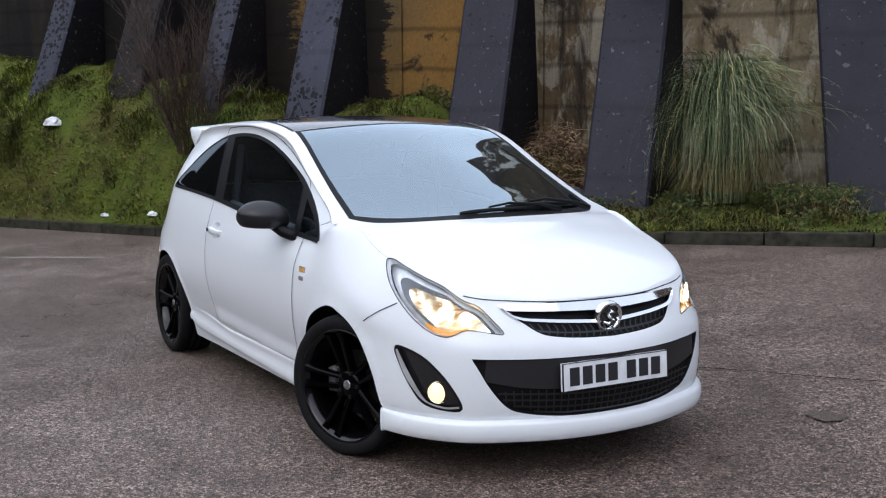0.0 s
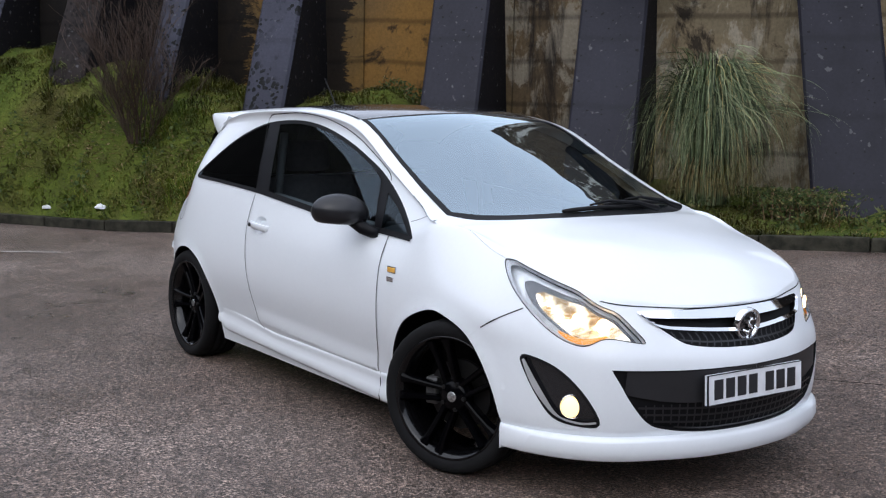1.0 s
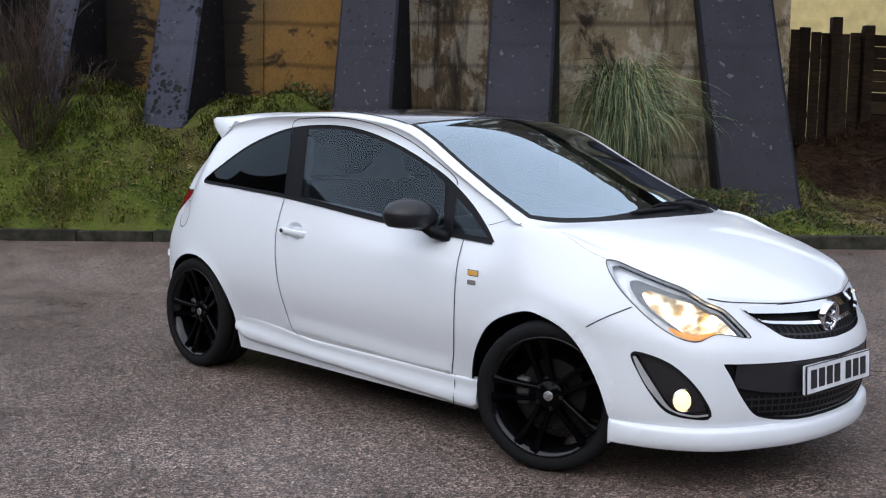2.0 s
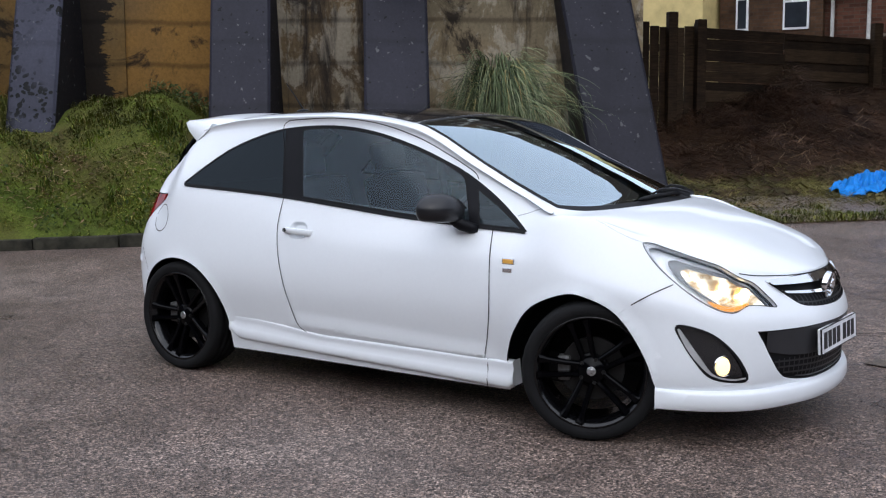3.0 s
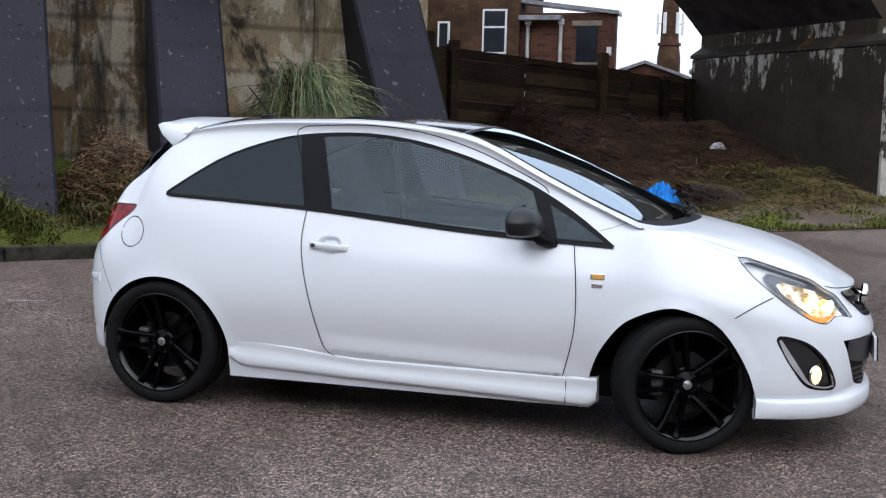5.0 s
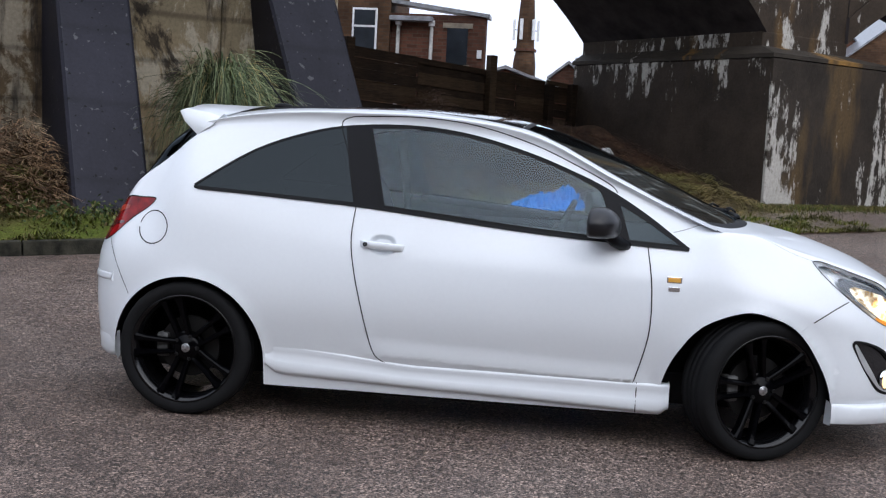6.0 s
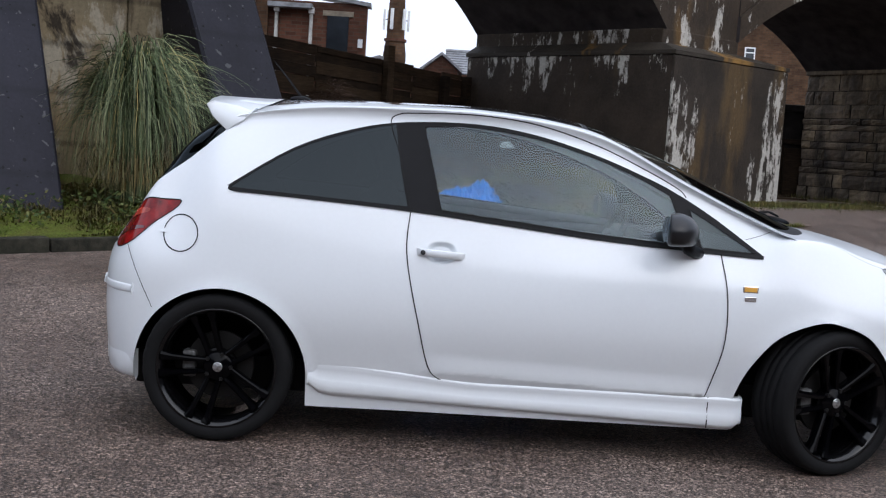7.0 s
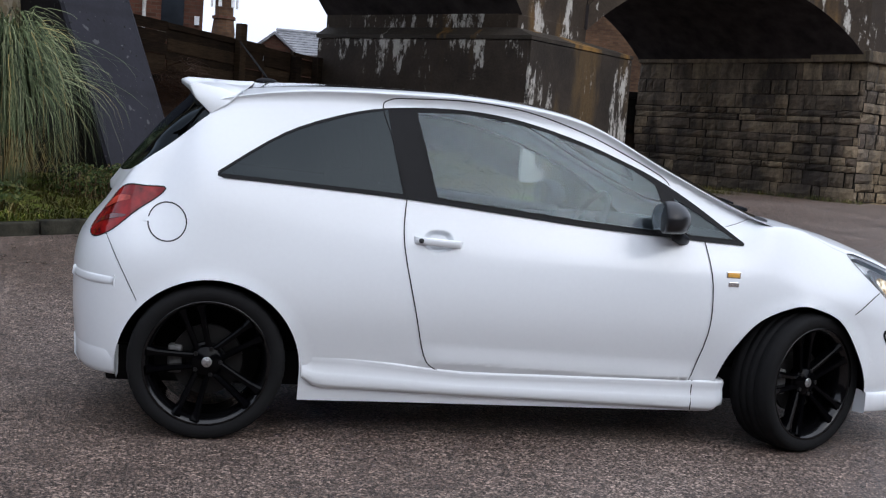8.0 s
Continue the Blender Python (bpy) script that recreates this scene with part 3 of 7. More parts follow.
wall_foot = curve1([(-16, 2.6), (-10, 2.3), (-6.2, 1.9), (-4.4, 1.5), (-3.4, 1.6), (-2.5, 1.3), (-1.4, 0.85), (0, 0.7), (2, 0.62), (3.2, 1.2), (5, 1.65), (9, 1.7)])


def back_w(u):
    t = min(1, max(0, (u - 2.5) / 0.6))
    return -7.75 * (1 - t) + -10.6 * t


def bank_z(u, w):
    """Height of the planted strip behind the kerb."""
    kw = kerb_w(u)
    x, y = wall_xy(u, kw)
    low = min(1.0, max(0.0, (u - 2.7) / 0.7))      # past the kerb's end the bank runs out on the asphalt
    z0 = ground_z(x, y) + 0.11 - 0.098 * low
    t = min(1.0, max(0.0, (kw - 0.15 - w) / (kw - 0.15 - back_w(u))))
    steep = min(1.0, max(0.0, (-2.2 - u) / 0.9))
    t = (1 - (1 - t) ** 2.8) * steep + (t ** (0.85 if u < 2.5 else 2.3)) * (1 - steep)
    if u > -1.8 and u < 2.3:
        t = max(0, t * 1.15 - 0.15)
    lump = 0.09 * noise.noise((u * 0.8, w * 0.9, 3.1)) + 0.05 * noise.noise((u * 2.7, w * 2.7, 7.7)) + 0.03 * noise.noise((u * 6.1, w * 6.1, 1.7))
    return z0 + (float(wall_foot(u)) - z0) * t + lump * min(1, t * 5)


def grid_mesh(name, us, vs, fn, mat, label="", smooth=True):
    verts = [fn(u, v) for v in vs for u in us]
    n = len(us)
    faces = [(j * n + i, j * n + i + 1, (j + 1) * n + i + 1, (j + 1) * n + i) for j in range(len(vs) - 1) for i in range(n - 1)]
    return raw(name, verts, faces, mat, None, label, smooth)


gx = [-900, -300, -100, -50, -30] + [-20 + i * 1.0 for i in range(51)] + [40, 60, 110, 300, 900]
gy = [-900, -300, -100, -40, -20] + [-10 + i * 0.5 for i in range(61)] + [26, 32, 45, 70, 120, 300, 900]
ground = grid_mesh("ground", gx, gy, lambda x, y: (x, y, ground_z(x, y) + (0.006 * noise.noise((x * 0.5, y * 0.5, 0)) if abs(x) < 20 and -9 < y < 19 and not (abs(x) < 2.5 and abs(y) < 1.6) else 0)), M["asphalt"])
tagged(ground, "worn reddish brown asphalt car park, damp and gritty", "ground", kind="structure")

# ---------------------------------------------------------------- retaining wall, buttresses, kerb
WALL_TOP = 4.0
wall = tagged(new("wall_retaining"), "tall stained concrete retaining wall with ochre and soot patches", "wall", kind="structure")


def wall_panel(u0, u1, w, mat):
    box("panel", (u0, w - 0.5, -0.2), (u1, w, WALL_TOP), mat, wall, "", wall_pose(0, 0, 0) @ pose(0, 0, 0) @ Matrix.Diagonal((1, -1, 1, 1)))


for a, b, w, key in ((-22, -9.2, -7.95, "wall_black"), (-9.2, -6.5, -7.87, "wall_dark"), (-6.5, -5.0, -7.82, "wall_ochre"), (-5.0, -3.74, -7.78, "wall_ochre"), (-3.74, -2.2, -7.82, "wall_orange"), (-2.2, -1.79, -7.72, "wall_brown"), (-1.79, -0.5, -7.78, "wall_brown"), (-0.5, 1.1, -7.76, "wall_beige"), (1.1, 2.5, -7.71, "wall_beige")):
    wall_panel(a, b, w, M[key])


def buttress(u0, u1, label, lean=0.0, mat="slate_paint"):
    """Sloping fin in front of the wall."""
    bm = bmesh.new()
    zs = [-0.1, 0.5, 1.0, 1.5, 2.0, 2.5, 3.0, 3.6]
    rings = []
    for z in zs:
        wf = -5.9 - 0.44 * z
        ring = []
        for u, w in ((u0, -7.85), (u0, wf - 0.03), (u0 + 0.03, wf), (u1 - 0.03, wf), (u1, wf - 0.03), (u1, -7.85)):
            x, y = wall_xy(u + lean * (2.5 - z) + 0.006 * noise.noise((u, z, w)), w + 0.01 * noise.noise((u * 3, z * 3, 1)))
            ring.append(bm.verts.new((x, y, z)))
        rings.append(ring)
    for r0, r1 in zip(rings, rings[1:]):
        for k in range(5):
            # the +u flank of every buttress takes the near-black second material
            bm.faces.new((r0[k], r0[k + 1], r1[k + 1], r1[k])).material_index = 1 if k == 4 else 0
    bm.faces.new(rings[-1])
    ob = part("buttress", bm, [M[mat], M["blackening"]])
    return tagged(ob, label, "buttress", "buttresses of the retaining wall", "structure")


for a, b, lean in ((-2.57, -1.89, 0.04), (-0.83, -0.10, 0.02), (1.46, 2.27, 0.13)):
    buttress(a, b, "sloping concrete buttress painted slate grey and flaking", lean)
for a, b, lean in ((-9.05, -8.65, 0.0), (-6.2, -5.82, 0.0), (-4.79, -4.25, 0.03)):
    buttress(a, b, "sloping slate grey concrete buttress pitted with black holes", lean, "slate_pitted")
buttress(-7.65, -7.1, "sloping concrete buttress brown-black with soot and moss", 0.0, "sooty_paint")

# kerb stones
u = -16.0
kerb = tagged(new("kerb"), "low weathered stone kerb with moss", "kerb", kind="structure")
while u < 2.75:
    n = 0.9 + random.uniform(-0.05, 0.05)
    x0, y0 = wall_xy(u, kerb_w(u))
    x1, y1 = wall_xy(u + n, kerb_w(u + n))
    ang = math.degrees(math.atan2(y1 - y0, x1 - x0))
    z = ground_z((x0 + x1) / 2, (y0 + y1) / 2)
    box("kerb_stone", (0.005, 0, -0.1), (n - 0.005, 0.14, 0.105 + random.uniform(-0.012, 0.008)), M["kerb"], kerb, "", pose(x0, y0, z, 0, math.degrees(-math.atan2(ground_z(x1, y1) - ground_z(x0, y0), n)), ang), 0.012)
    u += n

# planted strip
bus = [-16 + 0.2 * i for i in range(125)]
bts = [i / 26 for i in range(27)]


def bank_pt(u, t):
    kw = kerb_w(u) - 0.10
    w = kw + (back_w(u) - 0.4 - kw) * t
    x, y = wall_xy(u, w)
    return x, y, bank_z(u, w)


bank = grid_mesh("grass_bank", [q for q in bus if q < 3.05], bts, bank_pt, M["moss"])
brush_bank = grid_mesh("earth_bank", [q for q in bus if q > 2.95], bts, bank_pt, M["soil"])
tagged(brush_bank, "dark earth bank under the fence", "bank", kind="structure")
tagged(bank, "mossy grass bank behind the kerb", "bank", kind="structure")

# ---------------------------------------------------------------- viaduct
VD = 41.0
va, vb = math.cos(radians(VD)), math.sin(radians(VD))


def via(d, e, z):
    """Viaduct frame: d along its front, e back from it."""
    return Vector((3.05 + va * d - vb * e, 10.98 + vb * d + va * e, z))


VM = pose(3.05, 10.98, 0, 0, 0, VD)
SPRING = 3.12
pier = tagged(new("bridge_pier"), "sooty viaduct pier streaked with white lime and rust", "bridge pier", kind="structure")
box("pier_shaft", (0, 0.03, -0.2), (3.0, 4.3, 2.74), M["soot_stone"], pier, "", VM, 0.03)
box("end_face", (0.0, -0.02, -0.2), (3.0, 0.03, 2.73), M["limed_face"], pier, "lime-streaked end face", VM, 0.012)
bm = bmesh.new()
low = [bm.verts.new(via(d, e, 2.742)) for d, e in ((-0.02, -0.03), (3.02, -0.03), (3.02, 4.32), (-0.02, 4.32))]
lip = [bm.verts.new(via(d, e, 2.80)) for d, e in ((-0.02, -0.03), (3.02, -0.03), (3.02, 4.32), (-0.02, 4.32))]
high = [bm.verts.new(via(d, e, 2.93)) for d, e in ((0.16, 0.36), (2.10, 0.36), (2.10, 4.28), (0.16, 4.28))]
for q0, q1 in ((low, lip), (lip, high)):
    for k in range(4):
        bm.faces.new((q0[k], q0[(k + 1) % 4], q1[(k + 1) % 4], q1[k]))
bm.faces.new(high)
bm.faces.new(low[::-1])
part("coping", bm, lime_run("rusty_coping", (0.050, 0.040, 0.030), (0.30, 0.16, 0.04), 0.60), pier, "sloping rust-stained coping")
box("upper_pier", (0.16, 0.36, 2.90), (2.10, 4.28, SPRING + 0.02), M["limed_stone"], pier, "", VM, 0.02)


def arch(feet, name, top):
    """Segmental barrel vault between two foot lines ((front, back), (front, back)), with its spandrels."""
    bm = bmesh.new()
    n, a0 = 36, radians(46)
    (a_f, a_b), (b_f, b_b) = [[Vector(q) for q in f] for f in feet]
    face = (b_f - a_f).normalized().cross(Vector((0, 0, 1))) * 0.06
    cols = []
    for i in range(n + 1):
        a = -a0 + 2 * a0 * i / n
        f = 0.5 + 0.5 * math.sin(a) / math.sin(a0)
        ring = []
        p, q = a_f.lerp(b_f, f), a_b.lerp(b_b, f)
        zf = SPRING + (b_f - a_f).length / 2 / math.sin(a0) * (math.cos(a) - math.cos(a0))
        zb = SPRING + (b_b - a_b).length / 2 / math.sin(a0) * (math.cos(a) - math.cos(a0))
        for base, z in ((p + face, zf), (q, zb), (q, top), (p, top), (p, zf + 0.40), (p + face, zf + 0.40)):
            ring.append(bm.verts.new((base.x, base.y, z)))
        cols.append(ring)
    for q0, q1 in zip(cols, cols[1:]):
        for k in range(6):
            fc = bm.faces.new((q0[k], q0[(k + 1) % 6], q1[(k + 1) % 6], q1[k]))
            fc.material_index = 0 if k == 0 else 1
    bm.faces.new(cols[0])
    bm.faces.new(cols[-1][::-1])
    bmesh.ops.recalc_face_normals(bm, faces=bm.faces)
    return part(name, bm, [M["soffit"], M["limed_stone"]], viaduct)


viaduct = tagged(new("viaduct"), "black soot-stained railway viaduct arches", "viaduct", kind="structure")
P2 = pose(9.75, 13.2, 0, 0, 0, 27.6)       # second pier: x along its end face, y back along its side
DECK = 6.2
arch(((via(2.08, 0.36, 0), via(2.08, 4.28, 0)), (P2 @ Vector((0.02, 0.05, 0)), P2 @ Vector((0.02, 5.3, 0)))), "arch", DECK)
arch(((via(-9.5, 0.36, 0), via(-9.5, 4.28, 0)), (via(0.18, 0.36, 0), via(0.18, 4.28, 0))), "arch", DECK)
box("spandrel", (0.20, 0.37, SPRING), (2.06, 4.27, DECK - 0.004), M["limed_stone"], viaduct, "", VM)
pier2 = tagged(new("bridge_pier"), "coursed stone viaduct pier, dark and weathered", "bridge pier", kind="structure")
box("pier_core", (0.06, 0.06, -0.2), (4.0, 5.3, SPRING - 0.02), M["mortar"], pier2, "", P2)
box("upper_pier", (0.06, 0.10, SPRING), (4.0, 5.3, DECK), M["limed_stone"], pier2, "", P2)
box("impost", (-0.10, -0.08, SPRING - 0.02), (4.0, 1.1, SPRING + 0.18), M["block"], pier2, "pale impost stone", P2, 0.02)
box("impost", (-0.04, 1.1, SPRING - 0.02), (0.3, 5.3, SPRING + 0.16), M["block"], pier2, "", P2, 0.02)

# unseen plain walls close the place behind the camera, added for reflections and shade
back_wall = box("wall_behind", (-40, -27.4, 0), (34, -27, 11.0), M["far_wall"])
tagged(back_wall, "unseen plain dark wall added across the car park", "wall", kind="structure")
side_wall = box("wall_east", (30, -27, 0), (30.4, 12, 9.0), M["far_wall"])
west_wall = box("wall_west", (-24.4, -27, 0), (-24, -7, 11.0), M["far_wall"])
tagged(west_wall, "unseen plain dark wall added beside the car park", "wall", kind="structure")
tagged(side_wall, "unseen plain dark wall added at the end of the car park", "wall", kind="structure")


# fence: uprights, boards
fence = tagged(new("fence"), "tall dark rotten timber fence above the bank", "fence")
f0, f1 = Vector((-3.5, 10.05, 0)), Vector((0.25, 14.15, 0))
fl = (f1 - f0).length
fa = math.degrees(math.atan2(f1.y - f0.y, f1.x - f0.x))
FM = pose(f0.x, f0.y, 0, 0, 0, fa)


def fence_top(a):
    return 2.70 - 0.30 * (a / fl)


a = -2.4
while a < 0.75:         # upright boards with gaps at the wall's end
    wd = random.uniform(0.12, 0.16)
    box("board", (a, 0.0, 0.9), (a + wd - random.choice((0.002, 0.004, 0.009)), 0.024, fence_top(a) + random.uniform(-0.06, 0.03)), M["fence_wood"], fence, "", FM @ pose(0, 0, 0, random.uniform(-0.4, 0.4), random.uniform(-0.2, 0.2), 0), 0.003)
    a += wd
for z in (1.5, 2.3):
    box("rail", (-2.4, 0.026, z), (0.75, 0.07, z + 0.09), M["fence_wood"], fence, "", FM, 0.005)
bays = [0.76, 2.1, 3.55, 4.2, 4.9, fl]
for b0, b1 in zip(bays, bays[1:]):         # level boards, sagging a little from bay to bay
    low = False
    top, z, sag = fence_top((b0 + b1) / 2), 1.0, random.uniform(0.2, 0.5)
    while z < top - 0.04:
        h = min(random.uniform(0.11, 0.17), top - z)
        gap, low = random.choice((-0.015, -0.01, 0.006)), not low
        box("board", (0, 0.0, 0), (b1 - b0 - 0.012, random.uniform(0.022, 0.034), h - gap), M["fence_wood"], fence, "", FM @ pose(b0 + 0.006, (0.0 if low else 0.032) + random.uniform(-0.004, 0.004), z, random.uniform(-1.5, 1.5), sag + 3.0 * (z / top) * 0.9 + random.uniform(-0.35, 0.35), 0), 0.004)
        z += h
for a, top in ((0.30, 2.84), (0.74, 2.74), (3.55, 2.72), (4.9, 2.36), (fl - 0.1, 2.40)):
    box("post", (a - 0.07, -0.13, 0.9), (a + 0.07, -0.01, top), M["fence_wood"], fence, "", FM, 0.012)


# houses beyond the fence
def window(house, x0, x1, z0, z1, y, frame_mat, bar=True, lintel=False):
    fr = box("window", (x0, y - 0.04, z0), (x1, y + 0.02, z1), frame_mat, house, "", None, 0.005)
    t = 0.045 if frame_mat is M["window_white"] else 0.02
    zs = [z0 + t, (z0 + z1) / 2 + 0.12, z1 - t] if bar else [z0 + t, z1 - t]
    for a, b in zip(zs, zs[1:]):
        box("pane", (x0 + t, y - 0.046, a), (x1 - t, y - 0.03, b - (t if b < z1 - t else 0)), M["pane"], fr, "dark reflecting pane")
    if lintel:
        box("lintel", (x0 - 0.1, y - 0.03, z1), (x1 + 0.1, y + 0.02, z1 + 0.11), M["lintel"], house, "pale stone lintel", None, 0.004)
        box("sill", (x0 - 0.06, y - 0.06, z0 - 0.05), (x1 + 0.06, y + 0.02, z0), M["lintel"], house, "", None, 0.004)


house = tagged(new("house"), "red brick terraced house back with sash windows and drainpipes", "house")
box("wall", (-3.90, 19.5, 0), (-1.80, 19.9, 4.1), M["brick"], house, "red brick wall")
box("wall", (-6.16, 19.35, 0), (-3.90, 22, 5.4), M["brown_brick"], house, "brown brick wing")
bm = bmesh.new()
v = [bm.verts.new(q) for q in ((-3.90, 19.42, 4.32), (-1.72, 19.42, 4.06), (-1.72, 19.98, 4.06), (-3.90, 19.98, 4.32), (-3.90, 19.42, 4.40), (-1.72, 19.42, 4.14), (-1.72, 19.98, 4.14), (-3.90, 19.98, 4.40))]
for f in ((0, 1, 2, 3), (4, 7, 6, 5), (0, 4, 5, 1), (1, 5, 6, 2), (2, 6, 7, 3), (3, 7, 4, 0)):
    bm.faces.new([v[k] for k in f])
part("roof", bm, M["slates"], house, "grey slate roof")
box("lean_to", (-3.90, 19.2, 3.92), (-2.95, 19.5, 4.02), M["slates"], house, "wet slate lean-to roof", pose(0, 0, 0, 0, 0, 0), 0.01)
window(house, -4.74, -4.18, 3.18, 4.17, 19.35, M["window_white"])
window(house, -5.78, -5.50, 3.2, 3.9, 19.35, M["window_white"], False)
window(house, -2.64, -2.18, 3.02, 3.82, 19.5, M["pane"], True, True)
for x in (-3.72, -2.98):
    bm = bmesh.new()
    tube_into(bm, [(x, 19.42, 0.2), (x, 19.42, 3.9)], 0.04, 10)
    part("drainpipe", bm, M["pipe"], house, "pale drainpipe", True)
    box("hopper", (x - 0.06, 19.36, 3.84), (x + 0.06, 19.49, 3.96), M["window_white"], house)
box("meter_box", (-1.96, 19.44, 3.18), (-1.86, 19.5, 3.36), M["window_white"], house, "small white box")
house2 = tagged(new("house"), "cream rendered house gable", "house")
box("wall", (-9.5, 18.6, 0), (-6.25, 25, 5.6), M["render_yellow"], house2)
box("eaves", (-9.6, 18.5, 5.6), (-6.15, 25, 5.8), M["slates"], house2, "grey slate eaves")


def gabled(x0, x1, y0, y1, z0, ze, zr, wall_mat, label, win=None):
    """A house whose ridge runs along y."""
    root = tagged(new("house"), label, "house")
    bm = bmesh.new()
    xm = (x0 + x1) / 2
    a = [bm.verts.new((x, y0, z)) for x, z in ((x0, z0), (x1, z0), (x1, ze), (xm, zr), (x0, ze))]
    b = [bm.verts.new((x, y1, z)) for x, z in ((x0, z0), (x1, z0), (x1, ze), (xm, zr), (x0, ze))]
    bm.faces.new(a)
    bm.faces.new(b[::-1])
    for k in range(5):
        bm.faces.new((a[k], b[k], b[(k + 1) % 5], a[(k + 1) % 5]))
    bmesh.ops.recalc_face_normals(bm, faces=bm.faces)
    part("wall", bm, wall_mat, root)
    for sx, xe in ((-1, x0), (1, x1)):
        bm = bmesh.new()
        o = 0.12
        sl = (zr - ze) / (xm - x0)
        q = [(xm, zr + 0.02), (xe + sx * o, ze - sl * o + 0.02), (xe + sx * o, ze - sl * o + 0.10), (xm, zr + 0.10)]
        a = [bm.verts.new((x, y0 - o, z)) for x, z in q]
        b = [bm.verts.new((x, y1 + o, z)) for x, z in q]
        bm.faces.new(a)
        bm.faces.new(b[::-1])
        for k in range(4):
            bm.faces.new((a[k], b[k], b[(k + 1) % 4], a[(k + 1) % 4]))
        bmesh.ops.recalc_face_normals(bm, faces=bm.faces)
        part("roof", bm, M["slates"], root, "grey slate roof slope")
    if win:
        window(root, *win, y0, M["window_white"])
    return root


gabled(-0.50, 0.42, 26, 27.2, 0, 3.25, 3.62, M["brick"], "small red brick outbuilding with a slate roof")
def ridged(x0, x1, y0, y1, ze, zr, label):
    """A house whose ridge runs along x, its slates in rows."""
    root = tagged(new("house"), label, "house")
    box("wall", (x0, y0, 0), (x1, y1, ze), M["brick"], root)
    ym = (y0 + y1) / 2
    for sg, ye in ((-1, y0), (1, y1)):
        bm = bmesh.new()
        n, last = 9, None
        for k in range(n + 1):
            y, z = ye + (ym - ye) * k / n, ze + (zr - ze) * k / n
            for up in (0.02, 0.05):      # each row laps over the one below
                edge = [bm.verts.new((x, y, z + up)) for x in (x0 - 0.1, x1 + 0.1)]
                if last:
                    bm.faces.new((last[0], last[1], edge[1], edge[0]))
                last = edge
        part("roof", bm, M["slates"], root, "wet grey slate roof slope")
    bm = bmesh.new()
    tube_into(bm, [(x0 - 0.1, ym, zr + 0.04), (x1 + 0.1, ym, zr + 0.04)], 0.06, 8)
    part("ridge_tile", bm, M["slates"], root)
    return root


ridged(0.20, 3.4, 27.0, 30, 3.20, 3.92, "low brick house with a wet slate roof")
gabled(-3.0, -0.4, 25.0, 26.0, 0, 2.9, 3.35, M["brick"], "low brick outbuilding with a slate roof")
gabled(9.9, 18.4, 38, 48, 0, 5.2, 8.6, M["brown_brick"], "brown brick house gable with a white window", (11.55, 11.95, 5.0, 5.6))
gabled(7.0, 11.2, 42, 52, 0, 6.0, 8.2, M["brick"], "red brick house gable with a slate roof")

# dark lean-to and rubbish in the gap between the piers
shed = tagged(new("shed"), "dark derelict timber lean-to between the bridge piers", "shed")
box("wall", (5.6, 18.06, -0.1), (8.9, 18.8, 2.40), M["dark_timber"], shed, "", None, 0.01)
for k in range(7):
    box("board", (5.6 + 0.47 * k, 18.0, 0.0), (6.055 + 0.47 * k, 18.052, 1.62 + 0.03 * (k % 3)), M["fence_wood"], shed, "", None, 0.006)
box("rail", (5.55, 17.96, 1.70), (8.95, 18.05, 1.80), M["fence_wood"], shed, "weathered grey rail", None, 0.01)
box("roof_edge", (5.5, 17.90, 2.36), (9.0, 18.9, 2.50), M["dark_timber"], shed, "", None, 0.02)
rub = random.Random(41)
for k in range(9):
    l, a = rub.uniform(0.5, 1.1), rub.uniform(-9, 9)
    px, py = rub.uniform(5.8, 6.7), 16.0 + 0.24 * k
    plank = box("plank", (-l / 2, -0.05, 0), (l / 2, 0.05, 0.035), M["fence_wood"], None, "", pose(px, py, float(ground_z(px, py)) - 0.004, 0, 0, a), 0.004)
    tagged(plank, "weathered grey plank thrown on a heap", "plank", "planks between the piers")

# spire with phone aerials
spire = tagged(new("spire"), "slender red brick spire with white phone aerials", "spire")
bm = bmesh.new()
tube_into(bm, [(-1.40, 28.5, 0), (-1.40, 28.5, 3.75), (-1.40, 28.5, 4.25), (-1.40, 28.5, 5.2), (-1.40, 28.5, 8.2)], [0.36, 0.34, 0.27, 0.24, 0.02], 8)
part("shaft", bm, M["brown_brick"], spire)
bm = bmesh.new()
tube_into(bm, [(-1.40, 28.5, 4.12), (-1.40, 28.5, 4.2)], 0.34, 8)
part("collar", bm, M["brick"], spire)
for k in range(6):
    a = radians(60 * k + 10)
    box("aerial_panel", (-0.045, -0.03, 4.45), (0.045, 0.03, 5.05), M["window_white"], spire, "white aerial panel", pose(-1.40 + 0.36 * math.cos(a), 28.5 + 0.36 * math.sin(a), 0, 0, 0, 60 * k + 100), 0.01)
    bm = bmesh.new()
    tube_into(bm, [(-1.40, 28.5, 4.75), (-1.40 + 0.35 * math.cos(a), 28.5 + 0.35 * math.sin(a), 4.75)], 0.012, 5)
    part("bracket", bm, M["steel"], spire)

# ---------------------------------------------------------------- the car: body surface
# longitudes of the right half, from the nose round the side to the tail: plan place at the widest level
NODE_X = [2.068, 2.050, 1.996, 1.922, 1.80, 1.62, 1.42, 1.25, 1.08, 0.90, 0.60, 0.25, -0.15, -0.55, -0.95, -1.28, -1.50, -1.66, -1.765, -1.82, -1.835]
NODE_Y = [0.0, 0.22, 0.40, 0.56, 0.68, 0.765, 0.815, 0.835, 0.842, 0.843, 0.845, 0.845, 0.845, 0.845, 0.85, 0.848, 0.815, 0.75, 0.60, 0.34, 0.0]
